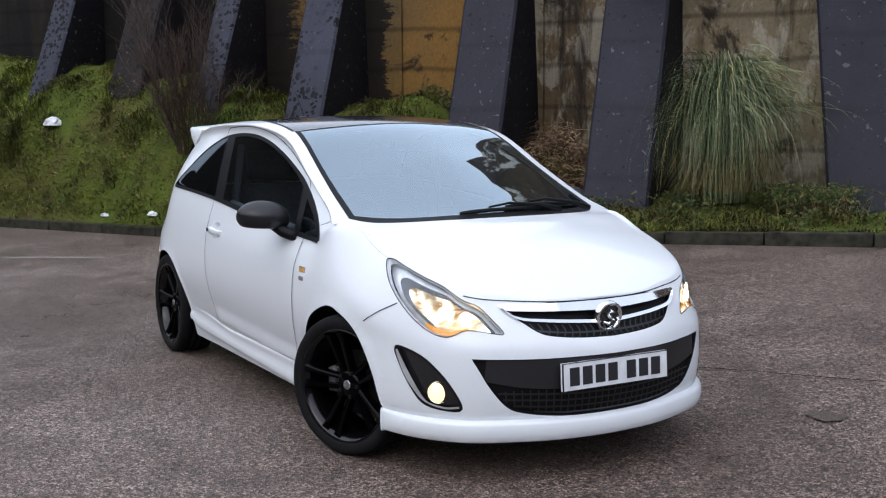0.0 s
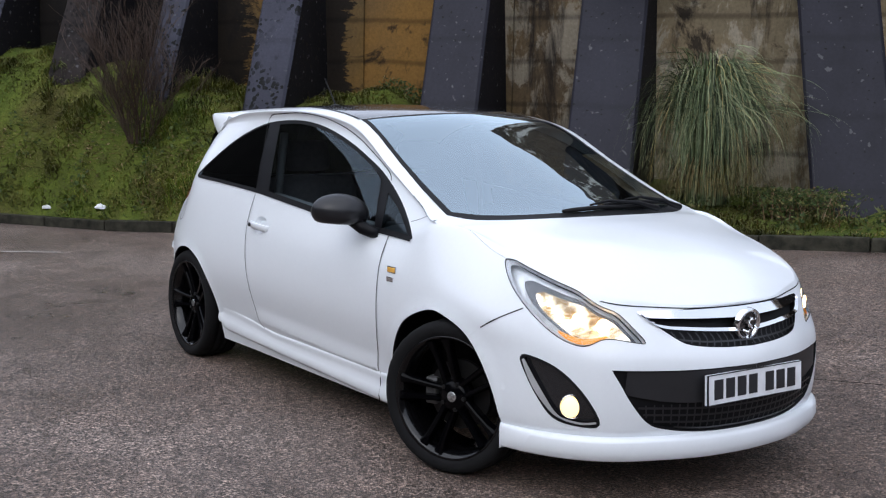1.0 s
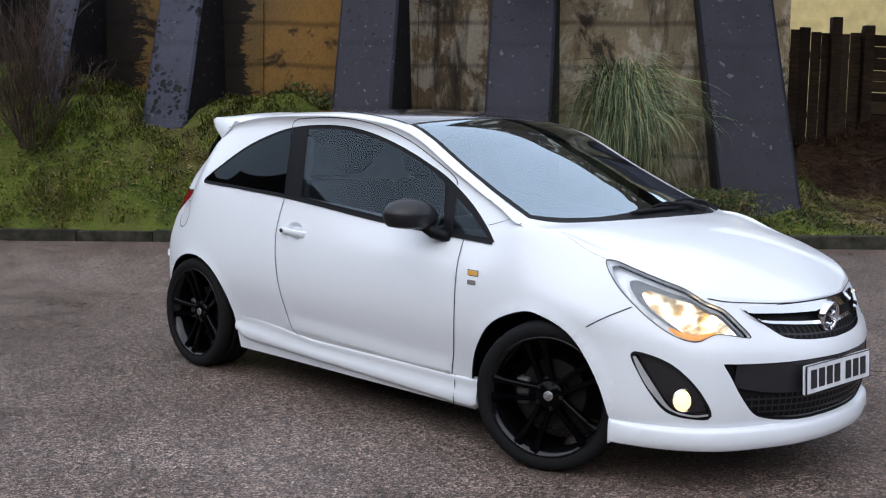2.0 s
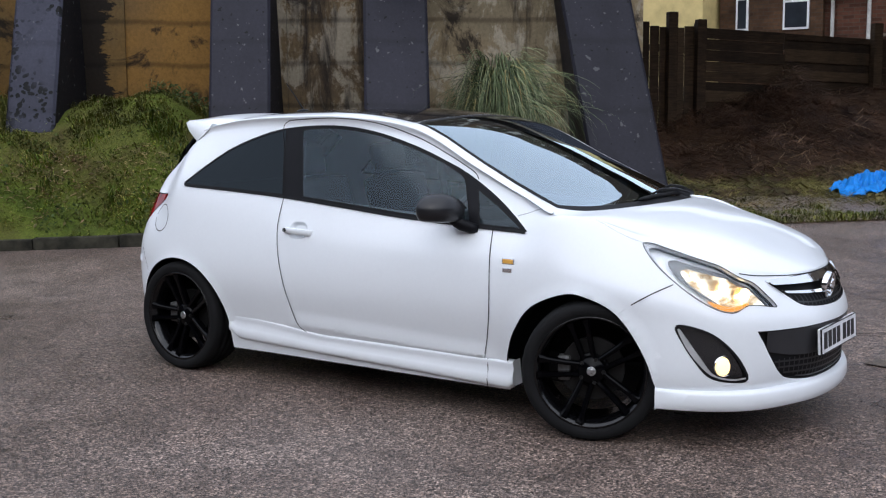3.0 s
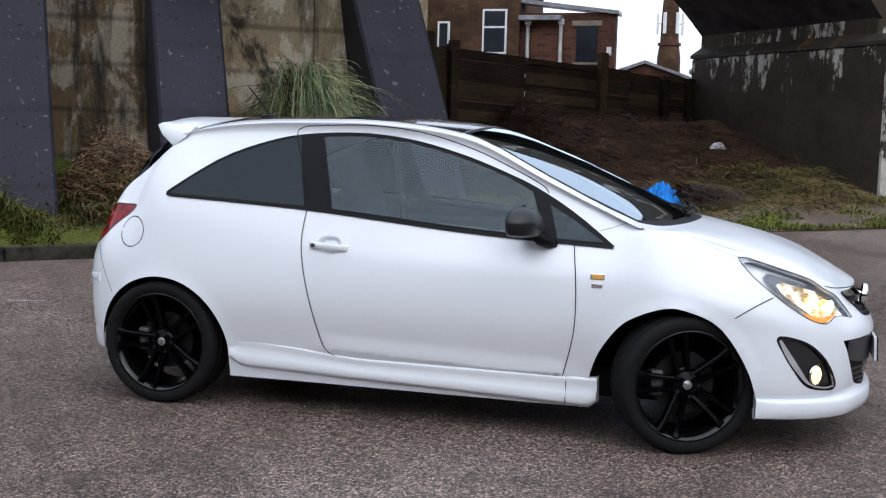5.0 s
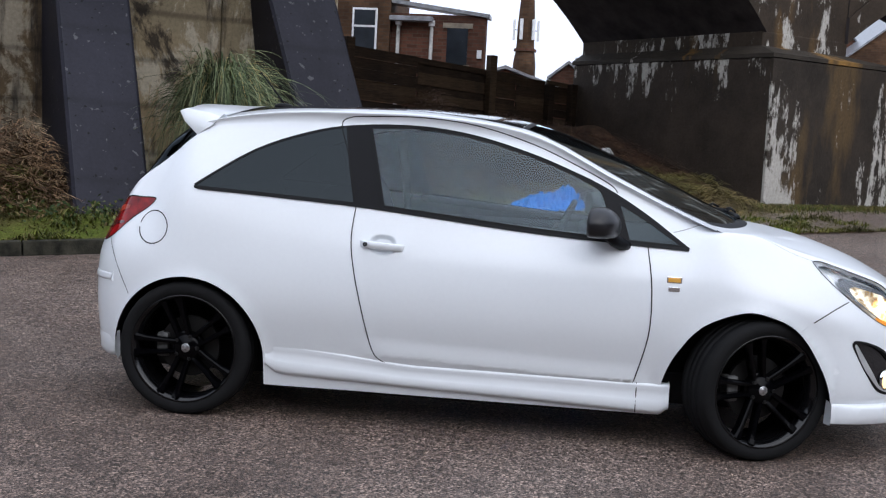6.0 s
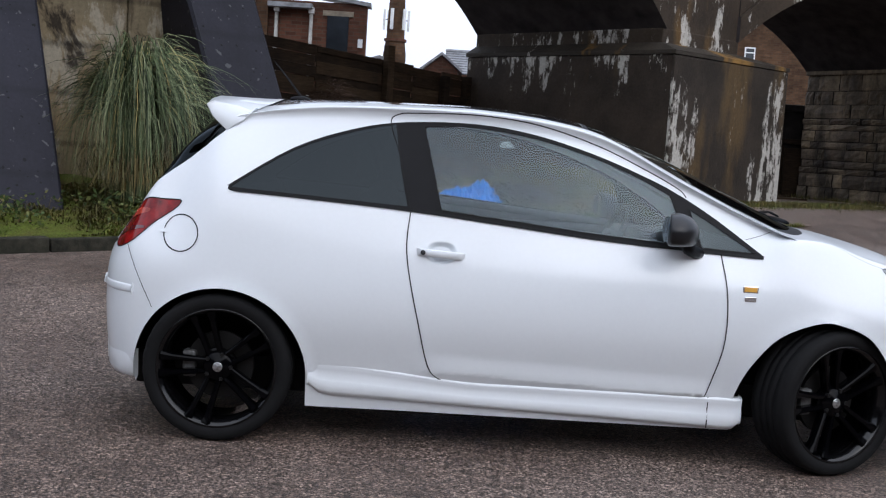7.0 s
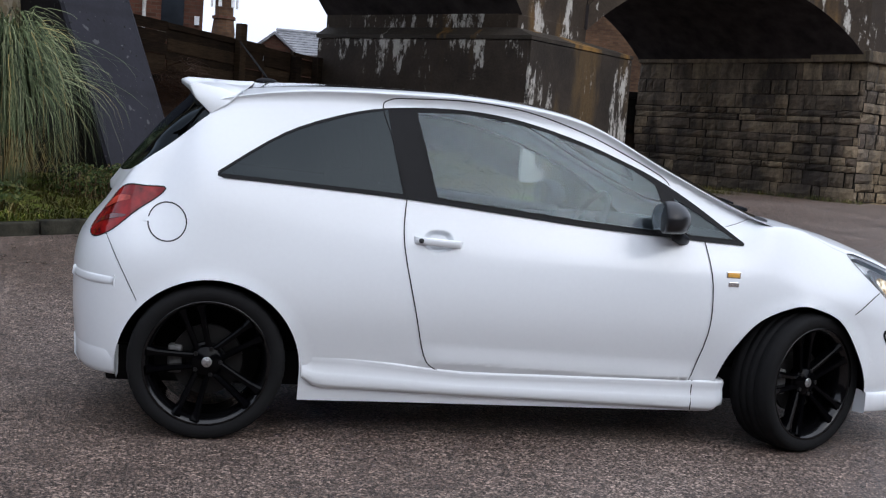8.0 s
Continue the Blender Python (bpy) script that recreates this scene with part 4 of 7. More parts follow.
# where each longitude ends on the centre line
CENTRE_X = [1.995, 1.972, 1.92, 1.84, 1.71, 1.56, 1.40, 1.25, 1.10, 0.93, 0.62, 0.25, -0.15, -0.55, -0.95, -1.22, -1.34, -1.42, -1.52, -1.63, -1.72]
centre_z = curve1([(-1.76, 0.88), (-1.63, 1.06), (-1.52, 1.20), (-1.42, 1.31), (-1.34, 1.39), (-1.22, 1.405), (-0.95, 1.424), (-0.55, 1.435), (-0.15, 1.434), (0.25, 1.391), (0.62, 1.261), (0.93, 1.124), (1.10, 1.044), (1.25, 0.981), (1.40, 0.955), (1.56, 0.915), (1.71, 0.862), (1.84, 0.800), (1.93, 0.752), (2.01, 0.705)])
belt_z = curve1([(-1.7, 1.00), (-1.25, 1.030), (-0.5, 0.992), (0.25, 0.922), (0.68, 0.896), (0.90, 0.888), (1.08, 0.938)])
rail_y = curve1([(-1.6, 0.50), (-1.3, 0.560), (-0.95, 0.590), (-0.5, 0.600), (0.2, 0.585), (0.62, 0.622), (0.95, 0.664), (1.10, 0.695)])
rail_z = curve1([(-1.6, 1.19), (-1.38, 1.29), (-1.2, 1.350), (-0.95, 1.385), (-0.5, 1.405), (-0.15, 1.402), (0.2, 1.355), (0.62, 1.165), (0.95, 1.012), (1.10, 0.956)])
NS = len(NODE_X)


def profile(i):
    """Control points (x, y, z) of one longitude from sill to centre line."""
    x, y = NODE_X[i], NODE_Y[i]
    a = max(i - 1, 0), min(i + 1, NS - 1)
    tx, ty = NODE_X[a[1]] - NODE_X[a[0]], NODE_Y[a[1]] - NODE_Y[a[0]]
    if i == 0 or i == NS - 1:
        tx, ty = 0.0, 1.0 if i == 0 else -1.0
    l = math.hypot(tx, ty)
    nx, ny = ty / l, -tx / l          # outward
    if i == 0 or i == NS - 1:
        nx, ny = (1.0, 0.0) if i == 0 else (-1.0, 0.0)
    front = max(0.0, min(1.0, (x - 1.0) / 0.6))
    rear = max(0.0, min(1.0, (-1.2 - x) / 0.4))
    side = 1 - front - rear
    nose = max(0.0, min(1.0, (x - 1.45) / 0.45))       # the bumper stands proud under the lamps
    corner = max(0.0, min(1.0, (x - 1.25) / 0.25))
    low = [(front * (0.075 - 0.036 * corner) + side * 0.075 + rear * 0.06, front * 0.20 + side * 0.155 + rear * 0.23),
           (front * (0.035 - 0.040 * corner) + side * 0.050 + rear * 0.02, 0.30),
           (-(0.008 + 0.018 * max(0.0, 1 - y / 0.6)) * nose, 0.53 - 0.03 * nose),
           (front * (0.005 + 0.017 * nose) + side * 0.012 + rear * 0.02, front * (0.655 - 0.045 * nose) + side * 0.74 + rear * 0.73)]
    pts = [(x - nx * d, y - ny * d, z) for d, z in low]
    cx, cz = CENTRE_X[i], float(centre_z(CENTRE_X[i]))
    if x > 1.15:      # nose and bonnet
        sz = float(shoulder_z(x))
        sd = float(shoulder_in(x))
        ax, ay = x - nx * sd, y - ny * sd
        pts.append((ax, ay, sz))
        wide = max(0.0, min(1.0, (1.62 - x) / 0.5))      # the wing runs on into the pillar
        for k, crown in ((0.86 + 0.09 * wide, 0.42 - 0.22 * wide), (0.45 + 0.35 * wide, 0.86 - 0.34 * wide)):
            pts.append((cx + (ax - cx) * k, ay * k, sz + (cz - sz) * crown))
    elif x > -1.4:    # cabin
        by = y - 0.08
        bz = float(belt_z(x))
        ry, rz = float(rail_y(x)), float(rail_z(x))
        wy, wz = ry + (by - ry) * 0.30, bz + (rz - bz) * 0.82
        pts += [(x, by, bz), (x, wy, wz), (x + (cx - x) * 0.3, ry, rz)]
    else:             # tail
        bz = 0.985 - 0.10 * max(0, (-1.66 - x)) / 0.17
        d = 0.125
        bx, by = x - nx * d, y - ny * d
        ry = by * 0.82
        rz = bz + (cz - bz) * 0.74
        pts += [(bx, by, bz), (bx + (cx - bx) * 0.52, by * 0.93, bz + (cz - bz) * 0.40), (bx + (cx - bx) * 0.92, ry, rz)]
    pts.append((cx, 0.0, cz))
    return pts


shoulder_z = curve1([(1.15, 0.945), (1.25, 0.925), (1.42, 0.872), (1.62, 0.813), (1.80, 0.760), (1.922, 0.726), (1.996, 0.711), (2.068, 0.700)])
shoulder_in = curve1([(1.15, 0.11), (1.25, 0.115), (1.42, 0.115), (1.62, 0.088), (1.80, 0.072), (1.922, 0.075), (1.996, 0.080), (2.068, 0.072)])
NET = np.array([profile(i) for i in range(NS)])
NV = NET.shape[1]
flip_y = np.array([1, -1, 1.0])
NETX = np.concatenate([NET[1:2] * flip_y, NET, NET[-2:-1] * flip_y])          # mirrored ends
NETX = np.concatenate([2 * NETX[:, :1] - NETX[:, 1:2], NETX, NETX[:, -2:-1] * flip_y], axis=1)


def cr(p0, p1, p2, p3, t):
    t = t[..., None]
    return 0.5 * (2 * p1 + (p2 - p0) * t + (2 * p0 - 5 * p1 + 4 * p2 - p3) * t * t + (3 * p1 - p0 - 3 * p2 + p3) * t ** 3)


def surf(s, v):
    """Point of the body surface (right half, y positive outwards)."""
    s, v = np.asarray(s, float), np.asarray(v, float)
    i = np.clip(np.floor(s).astype(int), 0, NS - 2)
    j = np.clip(np.floor(v).astype(int), 0, NV - 2)
    rows = [cr(NETX[i + a, j], NETX[i + a, j + 1], NETX[i + a, j + 2], NETX[i + a, j + 3], v - j) for a in range(4)]
    return cr(*rows, s - i)


def surf_normal(s, v):
    e = 1e-3
    ds = surf(np.minimum(s + e, NS - 1), v) - surf(np.maximum(s - e, 0), v)
    dv = surf(s, np.minimum(v + e, NV - 1)) - surf(s, np.maximum(v - e, 0))
    n = np.cross(ds, dv)
    return n / np.maximum(np.linalg.norm(n, axis=-1, keepdims=True), 1e-9)


LS, LV = np.meshgrid(np.linspace(0, NS - 1, 521), np.linspace(0, NV - 1, 241), indexing="ij")
LP = surf(LS, LV)


def locate(points, view, sr=(0, 99), vr=(0, 99)):
    """Surface parameters of points given in a side (x, z), front (y, z) or top (x, y) view."""
    ax = {"side": (0, 2), "front": (1, 2), "top": (0, 1)}[view]
    ok = (LS >= sr[0]) & (LS <= sr[1]) & (LV >= vr[0]) & (LV <= vr[1])
    S, V, P = LS[ok], LV[ok], LP[ok][:, ax]
    out = []
    for p in points:
        p = np.asarray(p, float)
        k = int(np.argmin(((P - p) ** 2).sum(1)))
        s, v = S[k], V[k]
        for _ in range(6):
            q = surf(np.array([s, s + 1e-3, s]), np.array([v, v, v + 1e-3]))[:, ax]
            J = np.array([(q[1] - q[0]) / 1e-3, (q[2] - q[0]) / 1e-3]).T
            try:
                d = np.linalg.solve(J + 1e-9 * np.eye(2), p - q[0])
            except np.linalg.LinAlgError:
                break
            d = np.clip(d, -0.1, 0.1)
            s, v = min(max(s + d[0], 0), NS - 1), min(max(v + d[1], 0), NV - 1)
        out.append((s, v))
    return out


KS, KV = 0.20, 0.22        # the sheet's scale in metres


def inside(poly, pts):
    x, y = pts[:, 0], pts[:, 1]
    res = np.zeros(len(pts), bool)
    px, py = poly[:, 0], poly[:, 1]
    j = len(poly) - 1
    for i in range(len(poly)):
        c = ((py[i] > y) != (py[j] > y)) & (x < (px[j] - px[i]) * (y - py[i]) / (py[j] - py[i] + 1e-12) + px[i])
        res ^= c
        j = i
    return res


def locate3(points, sr=(0, 99), vr=(0, 99)):
    """Surface parameters nearest to points in space."""
    ok = (LS >= sr[0]) & (LS <= sr[1]) & (LV >= vr[0]) & (LV <= vr[1])
    S, V, P = LS[ok], LV[ok], LP[ok]
    out = []
    for p in points:
        p = np.asarray(p, float)
        k = int(np.argmin(((P - p) ** 2).sum(1)))
        s, v = S[k], V[k]
        for _ in range(5):
            q = surf(np.array([s, s + 1e-3, s]), np.array([v, v, v + 1e-3]))
            J = np.array([(q[1] - q[0]) / 1e-3, (q[2] - q[0]) / 1e-3]).T
            d = np.clip(np.linalg.lstsq(J, p - q[0], rcond=None)[0], -0.1, 0.1)
            s, v = min(max(s + d[0], sr[0], 0), sr[1], NS - 1), min(max(v + d[1], vr[0], 0), vr[1], NV - 1)
        out.append((s, v))
    return out


def circle(cx, cz, r, n=28, a0=0.0, a1=360.0):
    return [(cx + r * math.cos(radians(a0 + (a1 - a0) * i / n)), cz + r * math.sin(radians(a0 + (a1 - a0) * i / n))) for i in range(n)]


SIDE = (6.0, 17.0)
REG = {}       # regions of the body sheet, in order of rank
REG["rear_arch"] = locate([(-0.898, 0.05), (-0.898, 0.16)] + circle(-1.25, 0.275, 0.352, 36, 0, 180) + [(-1.602, 0.275), (-1.602, 0.16), (-1.602, 0.05)], "side", (11, 18), (0, 3.4))
REG["front_arch"] = locate([(1.577, 0.05), (1.577, 0.13)] + [tuple(q) for q in smooth_line([(1.576, 0.20), (1.570, 0.265), (1.545, 0.352), (1.503, 0.436), (1.442, 0.526), (1.380, 0.584), (1.290, 0.620), (1.180, 0.632), (1.014, 0.565), (0.914, 0.445), (0.868, 0.340), (0.856, 0.270), (0.858, 0.16)], 4)] + [(0.86, 0.05)], "side", (4, 11), (0, 3.4))
dlo_top = smooth_line([(-1.215, 1.016), (-1.250, 1.021), (-1.250, 1.036), (-1.235, 1.052), (-1.0, 1.207), (-0.76, 1.298), (-0.55, 1.338), (-0.267, 1.348), (-0.018, 1.320), (0.233, 1.255), (0.434, 1.182), (0.572, 1.122), (0.75, 1.02), (0.945, 0.882)], 4)
dlo_low = [(0.90, 0.876), (0.68, 0.886), (0.25, 0.912), (-0.12, 0.946), (-0.5, 0.980), (-0.9, 1.004), (-1.19, 1.016)]
UP = (3.6, 6.3)
quarter = smooth_line([(-1.228, 1.028), (-1.236, 1.040), (-1.0, 1.198), (-0.76, 1.289), (-0.592, 1.328)], 4) + [np.array((-0.56, 1.15)), np.array((-0.525, 0.994)), np.array((-0.9, 1.013))]
door_glass = smooth_line([(-0.478, 1.326), (-0.267, 1.333), (-0.018, 1.305), (0.233, 1.240), (0.434, 1.166), (0.556, 1.104)], 4) + [np.array((0.585, 1.03)), np.array((0.632, 0.905)), np.array((0.25, 0.930)), np.array((-0.1, 0.962)), np.array((-0.388, 0.988)), np.array((-0.43, 1.15))]
tri_glass = [(0.635, 1.055), (0.76, 0.985), (0.905, 0.893), (0.80, 0.895), (0.685, 0.902)]
REG["quarter_glass"] = locate(quarter, "side", SIDE, UP)
REG["door_glass"] = locate(door_glass, "side", SIDE, UP)
REG["tri_glass"] = locate(tri_glass, "side", SIDE, UP)
REG["window_trim"] = locate(dlo_top + [np.array(p) for p in dlo_low], "side", SIDE, UP)
screen_edge = [(1.215, 0.0), (1.205, 0.18), (1.165, 0.38), (1.10, 0.53), (1.02, 0.632)]
REG["windscreen"] = [(0 * 1.0 + s, v) for s, v in locate(smooth_line(screen_edge, 3) + smooth_line([(0.80, 0.612), (0.50, 0.582), (0.215, 0.548)], 3) + smooth_line([(0.215, 0.548), (0.235, 0.3), (0.24, 0.0)], 3)[1:], "top", (5, 14), (5.0, 7))]
REG["screen_border"] = locate(smooth_line([(1.27, 0.0), (1.255, 0.2), (1.21, 0.42), (1.13, 0.58), (1.035, 0.665)], 3) + smooth_line([(0.80, 0.640), (0.50, 0.605), (0.19, 0.572)], 3) + smooth_line([(0.19, 0.572), (0.205, 0.3), (0.21, 0.0)], 3)[1:], "top", (5, 14), (4.6, 7))
REG["roof"] = locate(smooth_line([(0.208, 0.0), (0.203, 0.3), (0.188, 0.57)], 3) + smooth_line([(0.0, 0.566), (-0.5, 0.552), (-0.9, 0.520), (-1.16, 0.440)], 3) + [np.array((-1.17, 0.3)), np.array((-1.175, 0.0))], "top", (8, 16), (5.3, 7))
LAMP = [(1.472, 0.700, 0.845), (1.493, 0.684, 0.857), (1.60, 0.655, 0.839), (1.755, 0.622, 0.793), (1.86, 0.580, 0.741), (1.911, 0.522, 0.710), (1.945, 0.480, 0.655), (1.973, 0.448, 0.602), (1.955, 0.480, 0.600), (1.895, 0.570, 0.611), (1.850, 0.635, 0.583), (1.772, 0.684, 0.606), (1.665, 0.720, 0.676), (1.550, 0.728, 0.767)]
REG["lamp"] = locate3(smooth_line(LAMP, 4, True), (1.5, 7), (2, 4.2))
FOG = [(1.654, 0.765, 0.526), (1.735, 0.735, 0.518), (1.811, 0.697, 0.480), (1.876, 0.645, 0.401), (1.903, 0.600, 0.306), (1.846, 0.648, 0.299), (1.774, 0.699, 0.321), (1.722, 0.734, 0.391), (1.683, 0.754, 0.457)]
REG["fog"] = locate3(smooth_line(FOG, 4, True), (1.5, 7), (0, 4))
REG["grille"] = locate3(smooth_line([(2.007, 0.0, 0.716), (1.996, 0.18, 0.717), (1.982, 0.296, 0.716), (1.941, 0.449, 0.715)], 3) + smooth_line([(1.941, 0.449, 0.713), (1.967, 0.405, 0.675), (1.988, 0.365, 0.636), (2.023, 0.304, 0.592), (2.049, 0.227, 0.576), (2.066, 0.12, 0.566), (2.073, 0.0, 0.561)], 4)[1:], (0, 4), (1.5, 4.0))
REG["intake"] = locate3(smooth_line([(2.085, 0.0, 0.497), (2.063, 0.306, 0.499), (2.0, 0.49, 0.503), (1.946, 0.581, 0.506)], 3) + smooth_line([(1.946, 0.581, 0.503), (1.962, 0.55, 0.45), (1.98, 0.518, 0.39), (1.995, 0.448, 0.308), (2.014, 0.373, 0.278), (2.042, 0.218, 0.260), (2.055, 0.0, 0.256)], 4)[1:], (0, 4.5), (0, 4))
REG["tail_lamp"] = locate3(smooth_line([(-1.445, 0.721, 0.957), (-1.536, 0.688, 0.963), (-1.613, 0.644, 0.953), (-1.70, 0.59, 0.895), (-1.745, 0.58, 0.79), (-1.712, 0.655, 0.753), (-1.636, 0.719, 0.789), (-1.542, 0.730, 0.877)], 4, True), (14, 19.5), (2.5, 5))
REG["rear_glass"] = locate3(smooth_line([(-1.34, 0.0, 1.41), (-1.32, 0.3, 1.36), (-1.29, 0.56, 1.29), (-1.297, 0.632, 1.255)], 3) + smooth_line([(-1.345, 0.638, 1.212), (-1.392, 0.640, 1.171), (-1.503, 0.637, 1.081), (-1.578, 0.600, 1.032), (-1.66, 0.3, 1.01), (-1.70, 0.0, 1.01)], 3), (14, 20), (4.2, 7))
REG["fuel_flap"] = locate(circle(-1.432, 0.834, 0.073), "side", (12, 18), (2, 4.2))
door_edge = smooth_line([(-0.512, 0.975), (-0.520, 0.85), (-0.503, 0.73), (-0.456, 0.54), (-0.406, 0.36), (-0.354, 0.304), (-0.28, 0.287)], 4) + [np.array((0.285, 0.283)), np.array((0.735, 0.281))] + smooth_line([(0.735, 0.281), (0.787, 0.50), (0.790, 0.70), (0.765, 0.880)], 4)[1:]
REG["door"] = locate(door_edge, "side", (7, 15), (0, 4.1))
bonnet_side = locate(smooth_line([(1.50, 0.688), (1.36, 0.700), (1.20, 0.700), (1.08, 0.690)], 4), "top", (4.5, 9.5), (3.7, 5.2))
REG["bonnet"] = [(s, 4.02) for s in np.arange(0, 5.3, 0.25)] + bonnet_side + locate(smooth_line([(1.045, 0.695), (1.13, 0.60), (1.215, 0.43), (1.26, 0.2), (1.275, 0.0)], 3), "top", (5, 10), (4.0, 7)) + [(6.5, 7), (3, 7), (0.0, 7)]
wing_seam = [(1.623, 0.694), (1.55, 0.655), (1.47, 0.605)]
REG["front_bumper"] = [(0, 0)] + [(0, 4.02)] + [(s, 4.02) for s in np.arange(0.25, 5.3, 0.25)] + locate(wing_seam, "side", (4, 8), (2, 4)) + [(6.6, 1.5), (6.6, 0)]
rear_seam = [(-1.66, 0.77), (-1.60, 0.66), (-1.53, 0.53)]
REG["rear_bumper"] = locate(rear_seam, "side", (14, 19), (1, 4)) + [(15.4, 1.0), (15.4, 0), (20, 0), (20, 3.2)]

# one triangulation of the sheet with all region outlines in it
from mathutils.geometry import delaunay_2d_cdt
vin, ein = [], []
for name, poly in REG.items():
    k0 = len(vin)
    vin += [Vector((s * KS, v * KV)) for s, v in poly]
    n = len(poly)
    ein += [(k0 + i, k0 + (i + 1) % n) for i in range(n)]
edge_pts = np.array([(p.x, p.y) for p in vin])
rim = []
for s in np.arange(0, NS - 1 + 1e-6, 0.14):
    for v in np.arange(0, NV - 1 + 1e-6, 0.14):
        p = np.array((min(s, NS - 1) * KS, min(v, NV - 1) * KV))
        if ((edge_pts - p) ** 2).sum(1).min() > 0.009 ** 2 or v == 0:
            rim.append(Vector(p))
for s in np.arange(0, NS - 1 + 1e-6, 0.14):
    rim.append(Vector((s * KS, (NV - 1) * KV)))
for v in np.arange(0, NV - 1, 0.14):
    rim.append(Vector(((NS - 1) * KS, v * KV)))
for s in np.arange(8.6, 13.2, 0.14):          # closer rows where the panels are pressed
    for v in np.arange(0.92, 1.62, 0.035):
        rim.append(Vector((s * KS, v * KV)))
for f in (0.2, 0.45, 0.62, 0.72, 0.82, 0.92, 1.0, 1.08):
    rim += [Vector((s * KS, v * KV)) for s, v in locate([(-0.378 + 0.060 * f * math.copysign(abs(math.cos(a)) ** 0.77, math.cos(a)), 0.820 + 0.044 * f * math.copysign(abs(math.sin(a)) ** 0.77, math.sin(a))) for a in np.linspace(0, 2 * math.pi, 45)[:-1]], "side", (8, 15), (2, 4.1))]
for cx, cz, rx, rz in ((-1.25, 0.275, 0.352, 0.352), (1.207, 0.285, 0.355, 0.348)):
    for f in (1.05, 1.10, 1.16):
        rim += [Vector((s * KS, v * KV)) for s, v in locate([(cx + rx * f * math.cos(a), cz + rz * f * math.sin(a)) for a in np.linspace(0.05, math.pi - 0.05, 40)], "side", (5, 17), (0, 3.4))]
sheet = delaunay_2d_cdt(vin + rim, ein, [], 0, 1e-6)
SV = np.array([(p.x, p.y) for p in sheet[0]])
TRI = np.array([f for f in sheet[2] if len(f) == 3])
CEN = SV[TRI].mean(1)
kind_of = np.full(len(TRI), -1)
names = list(REG) + ["body_side"]
left = np.ones(len(TRI), bool)
for i, name in enumerate(REG):
    poly = np.array(REG[name]) * np.array((KS, KV))
    hit = left & inside(poly, CEN)
    kind_of[hit] = i
    left &= ~hit
kind_of[left] = len(REG)
PS, PV = SV[:, 0] / KS, SV[:, 1] / KV


def relief(s, v):
    """How far the panels stand out from the plain body: door crease, handle cup, flared arches."""
    p, n = surf(s, v), surf_normal(s, v)
    x, z = p[:, 0], p[:, 2]
    flank = (s > 5.2) & (s < 17.2) & (v < 4.2)
    ends = np.clip((x + 0.50) / 0.16, 0, 1) * np.clip((0.80 - x) / 0.08, 0, 1)
    edge = 0.322 - 0.034 * (x + 0.05)
    up, down = np.clip((edge + 0.085 - z) / 0.085, 0, 1), np.clip((z - 0.286) / np.maximum(edge - 0.286, 0.012), 0, 1)
    d = 0.011 * ends * np.where(z > edge, up ** 2 * (3 - 2 * up), down)
    r = (np.abs((x + 0.378) / 0.060) ** 2.6 + np.abs((z - 0.820) / 0.044) ** 2.6) ** (1 / 2.6)
    k = np.clip((1.04 - r) / 0.42, 0, 1)
    d = d - 0.020 * k * k * (3 - 2 * k)
    for cx, cz, rx, rz in ((-1.25, 0.275, 0.352, 0.352), (1.207, 0.285, 0.355, 0.348)):
        r = np.sqrt(((x - cx) / rx) ** 2 + ((z - cz) / rz) ** 2)
        d = d + 0.007 * np.clip(1.16 - r, 0, 0.16) ** 2 / 0.0256 * (z > 0.2)
    return p + n * (d * flank)[:, None]


def relief_normal(s, v):
    e = 4e-3
    ds = relief(np.minimum(s + e, NS - 1), v) - relief(np.maximum(s - e, 0), v)
    dv = relief(s, np.minimum(v + e, NV - 1)) - relief(s, np.maximum(v - e, 0))
    n = np.cross(ds, dv)
    return n / np.maximum(np.linalg.norm(n, axis=-1, keepdims=True), 1e-9)


P3 = relief(PS, PV)
N3 = relief_normal(PS, PV)


def sheet_part(name, kinds, mat, parent, label="", sides=(1, -1), joined=True, push=0.0):
    """Mesh objects of the sheet's regions: joined over both halves, or one a side. Side 1 is the car's right."""
    want = np.isin(kind_of, [names.index(k) for k in kinds])
    tri = TRI[want]
    used, inv = np.unique(tri, return_inverse=True)
    inv = inv.reshape(-1, 3)
    made = []
    base = P3[used] + N3[used] * push
    blocks = []
    for sd in sides:
        p, n = base.copy(), N3[used].copy()
        p[:, 1] *= -sd
        n[:, 1] *= -sd
        a, b, c = p[inv[:, 0]], p[inv[:, 1]], p[inv[:, 2]]
        fn = np.cross(b - a, c - a)
        turn = (fn * n[inv[:, 0]]).sum(1) < 0
        f = inv.copy()
        f[turn] = f[turn][:, ::-1]
        blocks.append((p, n, f))
    if joined:
        off, P, Nn, F = 0, [], [], []
        for p, n, f in blocks:
            P.append(p), Nn.append(n), F.append(f + off)
            off += len(p)
        blocks = [(np.concatenate(P), np.concatenate(Nn), np.concatenate(F))]
    for p, n, f in blocks:
        me = bpy.data.meshes.new(name)
        me.from_pydata(p.tolist(), [], f.tolist())
        me.update()
        ob = finish(name, me, mat, parent, label, True)
        me.normals_split_custom_set_from_vertices(n.tolist())
        made.append(ob)
    return made


